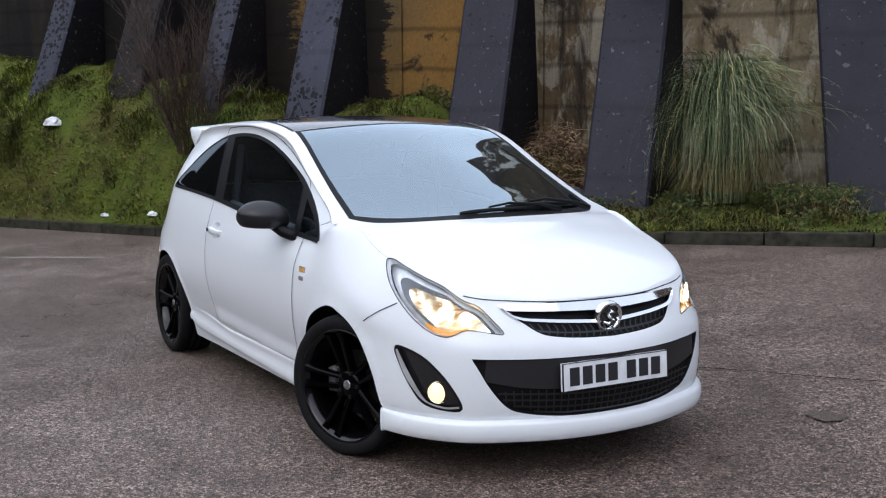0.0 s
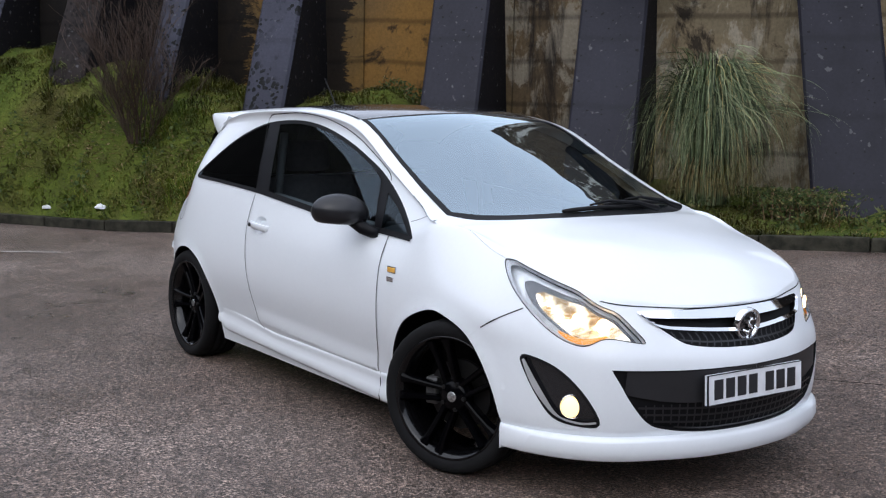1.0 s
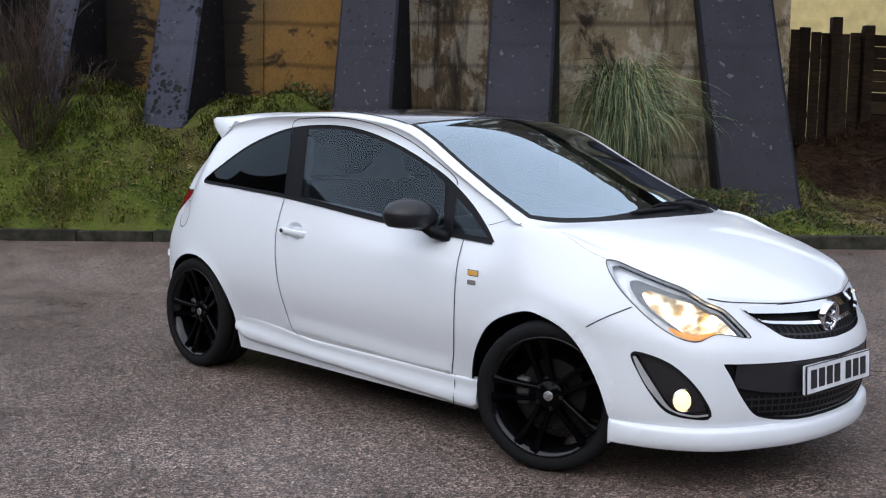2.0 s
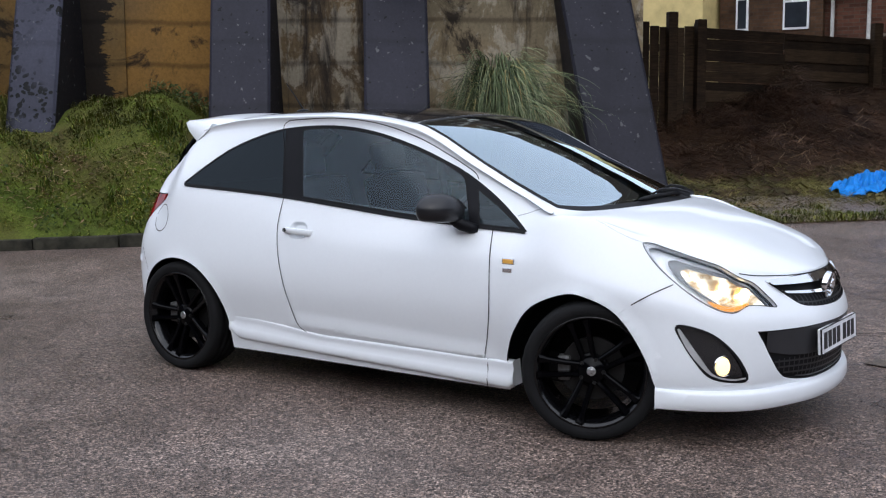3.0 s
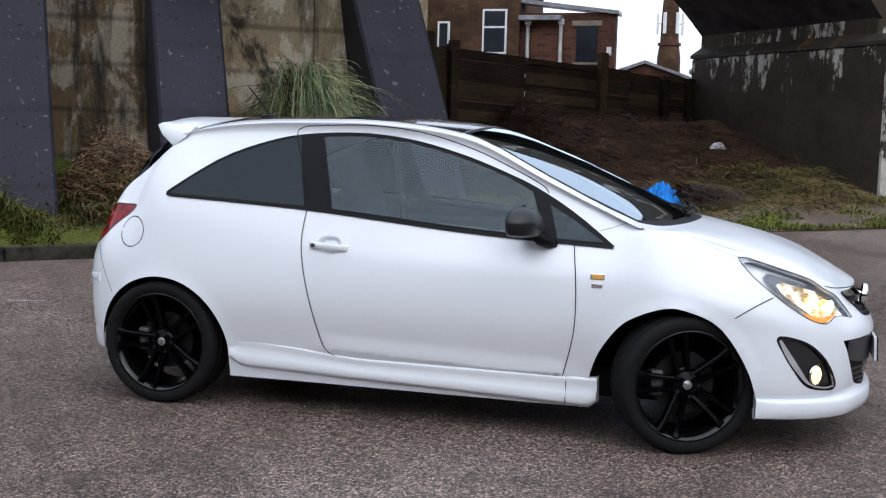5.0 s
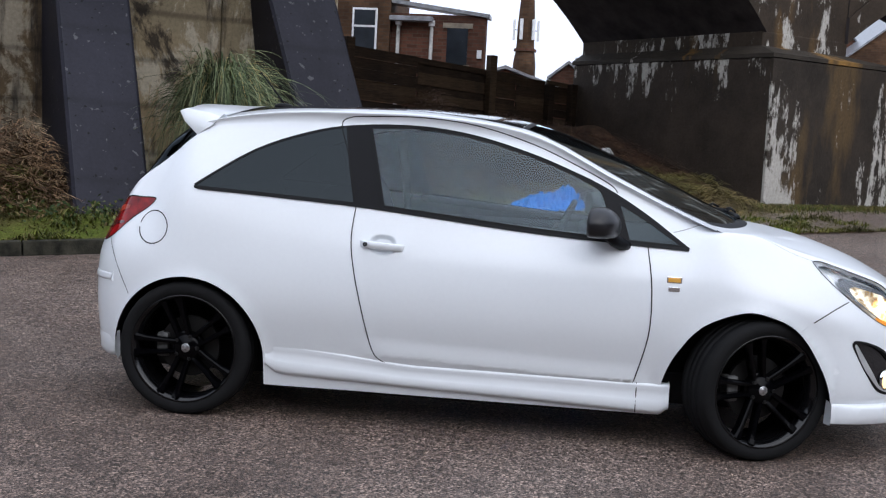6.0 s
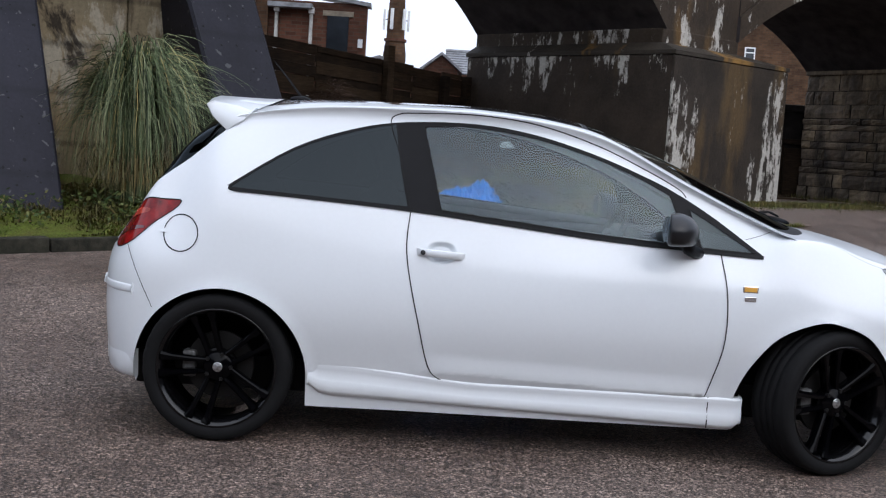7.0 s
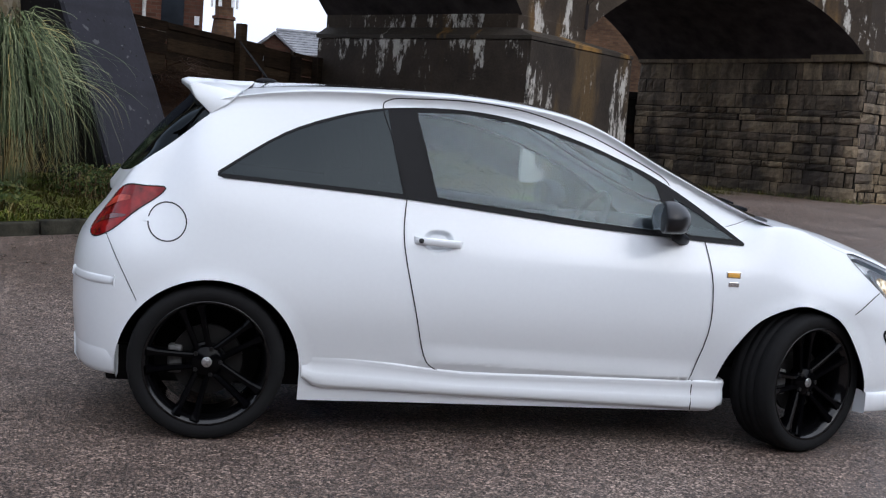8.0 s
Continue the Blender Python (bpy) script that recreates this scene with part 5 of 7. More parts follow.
car = tagged(new("car"), "white three-door hatchback with black alloy wheels and lit headlamps", "car")
sheet_part("bonnet", ["bonnet"], M["white"], car)
sheet_part("door", ["door"], M["white"], car, joined=False)
sheet_part("front_bumper", ["front_bumper"], M["white"], car)
sheet_part("rear_bumper", ["rear_bumper"], M["white"], car)
sheet_part("body_shell", ["body_side"], M["white"], car)
sheet_part("roof_panel", ["roof"], M["black_gloss"], car, "gloss black roof panel")
sheet_part("windscreen", ["windscreen"], M["screen_glass"], car)
sheet_part("windscreen_border", ["screen_border"], M["black_trim"], car)
sheet_part("quarter_window", ["quarter_glass"], M["glass_dark"], car, joined=False)
sheet_part("door_window", ["door_glass"], M["glass"], car, joined=False)
sheet_part("corner_window", ["tri_glass"], M["glass_corner"], car, joined=False)
sheet_part("window_trim", ["window_trim"], M["black_satin"], car, joined=False)
sheet_part("tailgate_window", ["rear_glass"], M["rear_glass"], car)
sheet_part("fuel_flap", ["fuel_flap"], M["white"], car, sides=(1,))
sheet_part("tail_lamp", ["tail_lamp"], M["red_lens"], car, joined=False)


sheet_part("inner_trim", ["door", "fuel_flap", "roof"], M["dark_inner"], car, "dark inner trim", push=-0.035)


def seam(name, sv, width, mat, parent, sides=(1, -1), push=0.0012, closed=False, tilt=0.0):
    """A narrow strip that lies on the body along a line of surface parameters; tilt brings its lower edge forward."""
    sv = np.array(sv, float)
    if closed:
        sv = np.vstack([sv, sv[:1]])
    p, n = relief(sv[:, 0], sv[:, 1]), relief_normal(sv[:, 0], sv[:, 1])
    t = np.gradient(p, axis=0)
    t /= np.maximum(np.linalg.norm(t, axis=1, keepdims=True), 1e-9)
    b = np.cross(n, t)
    w = np.asarray(width, float).reshape(-1, 1) if np.ndim(width) else width
    for sd in sides:
        a, c = p + b * w / 2 + n * push, p - b * w / 2 + n * push
        if np.any(tilt):
            under = (a[:, 2] < c[:, 2])[:, None]
            a, c = a + n * tilt * under, c + n * tilt * ~under
        v = np.concatenate([a, c])
        v[:, 1] *= -sd
        k = len(p)
        f = [(i, i + 1, k + i + 1, k + i) for i in range(k - 1)]
        if sd < 0:
            f = [q[::-1] for q in f]
        raw(name, v, f, mat, parent, "", True)


def walk_sv(pts, view, sr, vr, n=5):
    return locate(smooth_line(pts, n), view, sr, vr)


GAP = 0.0045
seam("shut_line", REG["door"], GAP, M["black_trim"], car, push=0.0028)
seam("shut_line", walk_sv([(-0.512, 0.985), (-0.57, 1.20), (-0.615, 1.33), (-0.585, 1.368), (-0.50, 1.378), (-0.25, 1.385), (0.0, 1.36), (0.25, 1.29), (0.45, 1.205), (0.59, 1.135), (0.625, 1.10)], "side", SIDE, (3.9, 6.4)), GAP, M["black_trim"], car)
seam("shut_line", walk_sv([(0.872, 0.945), (0.93, 0.962), (0.99, 0.985)], "side", SIDE, (3.9, 6.2)), 0.0022, M["black_trim"], car)
seam("shut_line", [(s, 4.02) for s in np.arange(0, 3.4, 0.1)], GAP, M["black_trim"], car)
seam("shut_line", bonnet_side, 0.0009, M["black_trim"], car)
seam("shut_line", walk_sv(wing_seam, "side", (4, 8), (2, 4)), GAP, M["black_trim"], car)
seam("shut_line", walk_sv(rear_seam, "side", (14, 19), (1, 4)), 0.0028, M["black_trim"], car)
seam("flap_gap", REG["fuel_flap"], 0.005, M["black_trim"], car, sides=(1,), closed=True)
seam("flap_notch", walk_sv([(-1.525, 0.838), (-1.49, 0.838)], "side", (12, 18), (2, 4.2)), 0.018, M["white"], car, sides=(1,), push=0.004)
for key in ("quarter_glass", "door_glass", "tri_glass"):
    seam("window_seal", REG[key], 0.006, M["black_trim"], car, closed=True, push=0.002)
seam("waist_seal", walk_sv([(-1.235, 1.0215), (-0.9, 1.006), (-0.5, 0.982), (-0.12, 0.948), (0.25, 0.914), (0.68, 0.888), (0.94, 0.876)], "side", SIDE, UP), 0.015, M["black_trim"], car, push=0.005)
seam("lamp_gap", REG["lamp"], 0.0032, M["black_trim"], car, closed=True)
seam("lamp_gap", REG["tail_lamp"], 0.005, M["black_trim"], car, closed=True)
seam("roof_gutter", walk_sv([(0.19, 0.578), (0.0, 0.572), (-0.5, 0.558), (-0.9, 0.526), (-1.16, 0.446)], "top", (8, 16), (5.3, 7)), 0.012, M["black_trim"], car, push=0.002)

# flanges turned in at the wheel arches, and the liners behind them
for key, cx in (("rear_arch", -1.25), ("front_arch", 1.21)):
    sv = np.array([q for q in REG[key] if q[1] > 0.02])
    p = relief(sv[:, 0], sv[:, 1])
    ins = p.copy()
    ins[:, 1] -= 0.014
    mid = np.array((cx, 0.0, 0.28))
    wide = mid + (ins - mid) * np.array((1.10, 1, 1.06))
    wide[:, 1] = ins[:, 1] - 0.012
    deep = mid + (ins - mid) * np.array((1.13, 1, 1.08))
    deep[:, 1] = 0.46
    k = len(p)
    for sd in (1, -1):
        v = np.concatenate([p, ins]) * np.array((1, -sd, 1))
        raw("arch_lip", v, [(i, i + 1, k + i + 1, k + i) for i in range(k - 1)], M["black_trim"], car, "", True)
        v = np.concatenate([ins, wide, deep]) * np.array((1, -sd, 1))
        f = [(r * k + i, r * k + i + 1, (r + 1) * k + i + 1, (r + 1) * k + i) for r in range(2) for i in range(k - 1)]
        raw("arch_liner", v, f + [tuple(range(2 * k, 3 * k))], M["black_trim"], car, "", True)
box("underbody", (-1.66, -0.51, 0.15), (1.90, 0.51, 0.30), M["black_trim"], car, "", None, 0.02)
# floor_pan and undertray added to block light; floor_pan hangs below the sills
box("undertray", (1.60, -0.50, 0.165), (1.86, 0.50, 0.20), M["black_trim"], car)
box("floor_pan", (-0.84, -0.70, 0.128), (0.80, 0.70, 0.24), M["black_trim"], car, "", None, 0.01)

# side skirts, front splitter: strips of their own section along the body
def skirt(name, s0, s1, sec, n, lift, mat=M["white"], ends=True):
    """Sweeps a section of (outwards, z) along the body's plan line."""
    for sd in (1, -1) if s0 > 0.5 else (0,):
        ss = np.linspace(s0, s1, n) if sd else np.linspace(-s1, s1, 2 * n - 1)
        p = surf(np.abs(ss), np.full(len(ss), 1.0))
        nn = surf_normal(np.abs(ss), np.full(len(ss), 1.0))
        p[:, 1] *= np.where(ss < 0, -1, 1)
        nn[:, 1] *= np.where(ss < 0, -1, 1)
        nn[:, 2] = 0
        if name == "side_skirt":
            nn[:, 0] = 0
        nn /= np.linalg.norm(nn, axis=1, keepdims=True)
        verts = []
        for i in range(len(ss)):
            f = abs(i / (len(ss) - 1) * 2 - 1) if not sd else i / (len(ss) - 1)
            taper = 1 - 0.8 * max(0.0, (f - 0.82) / 0.18) if name == "front_splitter" else 1.0
            for o, z in sec:
                o = o * taper if o > 0 else o
                q = p[i] + nn[i] * o
                verts.append((q[0], q[1] * (-sd if sd else 1), lift(f, z)))
        k = len(sec)
        m = len(ss)
        faces = [(i * k + j, i * k + (j + 1) % k, (i + 1) * k + (j + 1) % k, (i + 1) * k + j) for i in range(m - 1) for j in range(k)]
        if sd < 0:
            faces = [f[::-1] for f in faces]
        faces += [tuple(range(k)), tuple(range((m - 1) * k, m * k))[::-1]]
        ob = raw(name, verts, faces, mat, car, "", True)
        md = ob.modifiers.new("bevel", 'BEVEL')
        md.width, md.segments, md.limit_method, md.angle_limit = 0.006, 2, 'ANGLE', radians(40)


def skirt_low(f):
    """Lower edge of the skirt, swept up at both ends."""
    return 0.156 + 0.052 * f + 0.030 * max(0.0, 1 - f / 0.035) ** 2 + 0.040 * max(0.0, (f - 0.955) / 0.045) ** 2


skirt("side_skirt", 9.02, 13.84, [(-0.04, 0.345), (0.002, 0.341), (0.009, 0.332), (0.004, 0.30), (0.002, 0.27), (0.008, 0.24), (0.012, 0.21), (0.008, 0.172), (-0.010, 0.152), (-0.06, 0.155)], 40, lambda f, z: (skirt_low(f)) + (z - 0.150) / 0.195 * ((0.296 + 0.050 * min(1, max(0, (f - 0.66) / 0.26))) - skirt_low(f)))
for sd in (1, -1):
    ss = np.linspace(9.02, 10.5, 300)
    sx = ss[int(np.argmin(np.abs(surf(ss, np.full(300, 1.0))[:, 0] - 0.755)))]
    q = surf(np.array([sx]), np.array([1.0]))[0]
    tube = bmesh.new()
    tube_into(tube, [(0.755, -sd * (q[1] + o), z) for o, z in ((0.003, 0.298), (0.005, 0.262), (0.003, 0.238), (0.008, 0.215), (0.0115, 0.193), (0.0075, 0.166))], 0.0022, 5)
    part("skirt_joint", tube, M["black_trim"], car)
skirt("front_splitter", 0.0, 5.24, [(-0.05, 0.256), (0.004, 0.252), (0.016, 0.242), (0.020, 0.200), (0.008, 0.168), (-0.06, 0.162)], 40, lambda f, z: z + 0.006 * f)
tail_s = np.linspace(15.4, 17.5, 400)
tail_s = float(tail_s[int(np.argmax(surf(tail_s, np.full(400, 1.0))[:, 0] < -1.601))])
skirt("rear_lip", tail_s, 18.6, [(-0.016, 0.340), (-0.004, 0.338), (0.005, 0.33), (0.0, 0.25), (-0.014, 0.225), (-0.022, 0.235)], 20, lambda f, z: z)
skirt("bumper_strip", 16.7, 18.4, [(-0.002, 0.622), (0.022, 0.612), (0.026, 0.585), (-0.002, 0.560)], 14, lambda f, z: z)


# ---------------------------------------------------------------- wheels
M["emblem"] = simple("dull_chrome", (0.42, 0.42, 0.43), 0.3, 0.9, var=0.6, scale=110)
M["caliper"] = simple("pale_cast_caliper", (0.11, 0.11, 0.11), 0.6, 0.2, var=0.3, scale=40)
def wheel(x, y, steer, out):
    w = new("wheel")
    w.parent = car
    w.matrix_basis = pose(x, y, 0.300, 0, 0, steer if out < 0 else steer + 180) 
    bm = bmesh.new()
    n = 120
    prof = [(0.238, -0.097), (0.246, -0.107), (0.270, -0.112), (0.288, -0.108), (0.297, -0.097), (0.302, -0.075), (0.303, -0.045), (0.296, -0.043), (0.296, -0.037), (0.303, -0.035), (0.304, -0.004), (0.296, -0.002), (0.296, 0.004), (0.304, 0.006), (0.303, 0.035), (0.296, 0.037), (0.296, 0.043), (0.303, 0.045), (0.302, 0.075), (0.297, 0.097), (0.285, 0.108), (0.246, 0.107), (0.238, 0.097)]
    rings = lathe_into(bm, prof, n, Matrix())
    for j in (4, 5, 6, 16, 17, 18, 19):
        for k in range(0, n, 4):
            v = rings[j][k].co
            rings[j][k].co = Vector((v.x * 0.993, v.y, v.z * 0.993))
    part("tyre", bm, M["tyre"], w, "", True)
    bm = bmesh.new()
    lathe_into(bm, [(0.236, -0.104), (0.243, -0.107), (0.244, -0.100), (0.236, -0.094), (0.224, -0.086), (0.216, -0.03), (0.208, 0.095), (0.236, 0.10)], 64, Matrix())
    rim = part("rim", bm, M["barrel"], w, "gloss black alloy rim", True)
    bm = bmesh.new()
    lathe_into(bm, [(0.0, -0.074), (0.026, -0.074), (0.030, -0.071), (0.050, -0.070), (0.064, -0.058), (0.070, -0.02), (0.0, -0.02)], 40, Matrix())
    part("hub", bm, M["rim"], w, "", True)
    turn = 105 if x > 0 else 108
    if out > 0:
        turn = 180 - turn
    for k in range(5):
        mid = radians(72 * k + turn)
        dx, dz = math.cos(mid), math.sin(mid)
        for sg in (-1, 1):
            bm = bmesh.new()
            rows = []
            for f in np.linspace(0, 1, 10):
                r = 0.042 + f * 0.184
                off = sg * (0.0225 + 0.016 * f ** 1.5)
                wd = 0.0100 + 0.0025 * f + 0.009 * max(0.0, f - 0.78) / 0.22
                yy = -0.064 - 0.012 * math.sin(f * 2.6) - 0.030 * f ** 3
                lip = 0.004 + 0.010 * max(0.0, f - 0.6)         # the outer side falls away to the barrel
                rows.append([bm.verts.new((dx * r - dz * (off + sg * q * wd), yy + e, dz * r + dx * (off + sg * q * wd))) for q, e in ((-1.0, 0.040), (-1.0, 0.010), (-0.80, 0.003), (0.35, 0.0), (0.85, lip), (1.15, 0.014 + lip), (1.0, 0.040))])
            for q0, q1 in zip(rows, rows[1:]):
                for j in range(7):
                    bm.faces.new((q0[j], q0[(j + 1) % 7], q1[(j + 1) % 7], q1[j]))
            bm.faces.new(rows[0][::-1])
            bm.faces.new(rows[-1])
            bmesh.ops.recalc_face_normals(bm, faces=bm.faces)
            part("spoke", bm, M["rim"], rim)
        bm = bmesh.new()         # web between the two spokes at the hub
        rows = []
        for f in np.linspace(0, 1, 4):
            r = 0.040 + 0.034 * f
            rows.append([bm.verts.new((dx * r - dz * q, -0.058 + 0.012 * f + e, dz * r + dx * q)) for q, e in ((-0.018, 0), (0.0, -0.004 * (1 - f)), (0.018, 0), (0.018, 0.03), (-0.018, 0.03))])
        for q0, q1 in zip(rows, rows[1:]):
            for j in range(5):
                bm.faces.new((q0[j], q0[(j + 1) % 5], q1[(j + 1) % 5], q1[j]))
        bm.faces.new(rows[-1])
        bmesh.ops.recalc_face_normals(bm, faces=bm.faces)
        part("spoke_web", bm, M["rim"], rim)
    for k in range(5):
        bm = bmesh.new()
        a = radians(72 * k + turn + 36)
        lathe_into(bm, [(0.0, -0.074), (0.008, -0.074), (0.0095, -0.07), (0.0095, -0.03)], 6, Matrix.Translation((0.052 * math.cos(a), 0, 0.052 * math.sin(a))))
        part("wheel_bolt", bm, M["steel"], w)
    bm = bmesh.new()
    lathe_into(bm, [(0.0, -0.0765), (0.012, -0.0765), (0.014, -0.0745), (0.018, -0.0765), (0.020, -0.074)], 28, Matrix())
    part("hub_emblem", bm, M["emblem"], w, "small dull chrome hub emblem", True)
    bm = bmesh.new()
    lathe_into(bm, [(0.05, -0.012), (0.138, -0.012), (0.138, 0.01), (0.05, 0.01)], 40, Matrix())
    part("brake_disc", bm, M["steel"], w, "grey steel brake disc")
    bm = bmesh.new()
    box_into(bm, (-0.150, -0.035, -0.055), (-0.095, 0.03, 0.055), None, 0.012)
    part("brake_caliper", bm, M["caliper"], w)
    return w


wheel(-1.2555, -0.735, 0, -1)
wheel(-1.2555, 0.735, 0, 1)
wheel(1.2585, -0.735, 22, -1)
wheel(1.2585, 0.735, 22, 1)


# ---------------------------------------------------------------- lamps, grilles, badge
def ball(bm, c, r, m=None, nu=20, nv=12):
    res = bmesh.ops.create_uvsphere(bm, u_segments=nu, v_segments=nv, radius=1.0)
    for v in res["verts"]:
        q = Vector((v.co.x * r[0], v.co.y * r[1], v.co.z * r[2]))
        v.co = (m @ q if m is not None else q) + Vector(c)
    return res["verts"]


def bowl(name, c, aim, r, depth, mat, parent, lab=""):
    """A reflector bowl that opens towards aim."""
    q = Vector(aim).normalized().to_track_quat("Y", "Z").to_matrix().to_4x4()
    m = Matrix.Translation(c) @ q
    bm = bmesh.new()
    lathe_into(bm, [(0.001, -depth), (r * 0.35, -depth * 0.93), (r * 0.7, -depth * 0.6), (r * 0.92, -depth * 0.25), (r, 0.0), (r * 1.06, 0.003), (r * 1.06, -0.01)], 32, m)
    return part(name, bm, mat, parent, lab, True)


def disc(name, c, aim, r, mat, parent, lab="", dome=0.3):
    q = Vector(aim).normalized().to_track_quat("Y", "Z").to_matrix().to_4x4()
    bm = bmesh.new()
    lathe_into(bm, [(0.0005, r * dome), (r * 0.5, r * dome * 0.85), (r * 0.85, r * dome * 0.4), (r, 0.0), (r, -0.006)], 24, Matrix.Translation(c) @ q)
    return part(name, bm, mat, parent, lab, True)


def lit_mat():
    """Facetted reflector with its bulb's light put into colour and emission: cream and white facets over gold, dark
    between them.
    """
    m, nt, b = node_mat("lit_reflector")
    tc = nt.nodes.new("ShaderNodeTexCoord")
    cell = add(nt, "ShaderNodeTexVoronoi", Scale=26.0, Randomness=0.9)
    cell.feature = 'SMOOTH_F1'
    mp = nt.nodes.new("ShaderNodeMapping")
    mp.inputs["Scale"].default_value = (1.0, 0.8, 1.7)
    nt.links.new(tc.outputs["Object"], mp.inputs["Vector"])
    nt.links.new(mp.outputs[0], cell.inputs["Vector"])
    f = noise_fac(nt, 15, 4, 0.6, (1, 1, 1.6), dist=0.8)
    both = mix(nt, 0.45, f, cell.outputs["Color"])
    c = ramp(nt, both, [(0.30, (0.16, 0.095, 0.04)), (0.40, (0.55, 0.36, 0.16)), (0.50, (0.92, 0.80, 0.58)), (0.62, (1.0, 0.96, 0.88))])
    nt.links.new(c, b.inputs["Base Color"])
    nt.links.new(c, b.inputs["Emission Color"])
    nt.links.new(ramp(nt, both, [(0.34, (0.05,) * 3), (0.48, (0.45,) * 3), (0.62, (1.1,) * 3)]), b.inputs["Emission Strength"])
    b.inputs["Metallic"].default_value, b.inputs["Roughness"].default_value = 0.5, 0.25
    return m


# amber emission for the golden light along the reflector's lower edge
M["amber_lit"] = glow_mat("amber_edge_glow", (0.75, 0.27, 0.02), 0.42)
M["lit"] = lit_mat()
M["lamp_grey"] = simple("dark_lamp_bezel", (0.10, 0.10, 0.11), 0.3, 0.3, var=0.3, scale=30)
M["lamp_edge"] = simple("grey_lamp_edge", (0.52, 0.525, 0.545), 0.28, 0.25, var=0.2, scale=30)
lamp_poly = np.array(REG["lamp"])
lamp_anchor = np.array((3.05, 2.95))         # low, behind the front tip


def lamp_patch(name, size, depth, dish, mat, parent, sd, label, hole=0.0):
    """Part of the lamp's outline drawn in towards its front tip, set behind the lens; a ring when hole is given."""
    rings, n = [], len(lamp_poly)
    c = (lamp_poly * size + lamp_anchor * (1 - size)).mean(0)
    for f in (1.0, 0.93, 0.85) if hole else (1.0, 0.9, 0.7, 0.45, 0.2, 0.03):
        q = lamp_poly * size + lamp_anchor * (1 - size)
        if hole:
            q = q * ((f - 0.85) / 0.15) + (lamp_poly * hole + lamp_anchor * (1 - hole)) * ((1 - f) / 0.15)
        else:
            q = c + (q - c) * f
        p, nn = surf(q[:, 0], q[:, 1]), surf_normal(q[:, 0], q[:, 1])
        p = p - nn * (depth + dish * (1 - f ** 2))
        p[:, 1] *= sd
        rings.append(p)
    faces = [(j * n + i, j * n + (i + 1) % n, (j + 1) * n + (i + 1) % n, (j + 1) * n + i) for j in range(len(rings) - 1) for i in range(n)]
    if not hole:
        faces.append(tuple(range((len(rings) - 1) * n, len(rings) * n)))
    return raw(name, np.concatenate(rings), faces, mat, parent, label, True)


for sd, lens in zip((-1, 1), sheet_part("headlamp", ["lamp"], M["glass_lens"], car, "lit headlamp behind a clear lens", joined=False)):
    lens.visible_shadow = False
    def at(x, y, z):
        return Vector((x, sd * y, z))
    want = np.isin(kind_of, [names.index("lamp")])
    used, inv = np.unique(TRI[want], return_inverse=True)
    cen = P3[used].mean(0)
    p = P3[used] - N3[used] * 0.036
    p = cen - np.array((0.03, 0.02, 0)) + (p - (cen - np.array((0.03, 0.02, 0)))) * 1.0
    p[:, 1] *= sd
    raw("lamp_housing", p, inv.reshape(-1, 3), M["housing"], lens, "pale grey lamp housing", True)
    lamp_patch("lamp_border", 1.0, 0.003, 0.030, M["lamp_edge"], lens, sd, "grey lamp edge", 0.945)
    lamp_patch("lamp_bezel", 0.78, 0.016, 0.016, M["lamp_grey"], lens, sd, "dark grey lamp bezel", 0.66)
    lamp_patch("lit_reflector", 0.665, 0.020, 0.016, M["lit"], lens, sd, "warm glowing headlamp reflector")
    disc("main_bulb", at(1.868, 0.560, 0.650), (1, sd * 0.5, 0.0), 0.026, M["bulb"], lens, "glowing warm bulb", 0.15)
    disc("side_bulb", at(1.800, 0.622, 0.672), (0.8, sd * 0.6, 0.02), 0.020, M["bulb"], lens, "glowing warm bulb", 0.15)
    strip = locate3(smooth_line([(1.760, 0.684, 0.630), (1.800, 0.664, 0.610), (1.850, 0.628, 0.600), (1.90, 0.565, 0.622)], 4), (1.5, 7), (2, 4.2))
    seam("indicator_strip", strip, [0.007 + 0.014 * math.sin(math.pi * q / (len(strip) - 1)) for q in range(len(strip))], M["amber_lit"], lens, sides=(-sd,), push=-0.013)

for sd, cup in zip((-1, 1), sheet_part("fog_lamp_pod", ["fog"], M["black_gloss"], car, "gloss black fog lamp pod with a chrome edge", joined=False, push=-0.016)):
    def at(x, y, z):
        return Vector((x, sd * y, z))
    bowl("fog_reflector", at(1.822, 0.657, 0.361), (1, sd * 0.75, 0), 0.0415, 0.03, M["chrome"], cup)
    disc("fog_bulb", at(1.822, 0.657, 0.361), (1, sd * 0.75, 0), 0.0385, M["fog_bulb"], cup, "glowing fog lamp", 0.22)
seam("pod_edge", REG["fog"], 0.010, M["black_trim"], car, closed=True, push=0.001)
fog_line = locate3(smooth_line([(1.662, 0.761, 0.517), (1.696, 0.747, 0.455), (1.737, 0.727, 0.392), (1.786, 0.692, 0.328), (1.85, 0.644, 0.307), (1.893, 0.604, 0.312)], 5), (1.5, 7), (0, 4))
seam("chrome_strip", fog_line, [0.006 + 0.019 * math.sin(math.pi * min(1, (i + 1) / 17)) if i < 17 else 0.008 for i in range(len(fog_line))], M["bright"], car, push=0.003)

upper = sheet_part("upper_grille", ["grille"], M["black_trim"], car, "black mesh upper grille", push=-0.022)[0]
lower = sheet_part("lower_grille", ["intake"], M["black_trim"], car, "black mesh lower air intake", push=-0.022)[0]


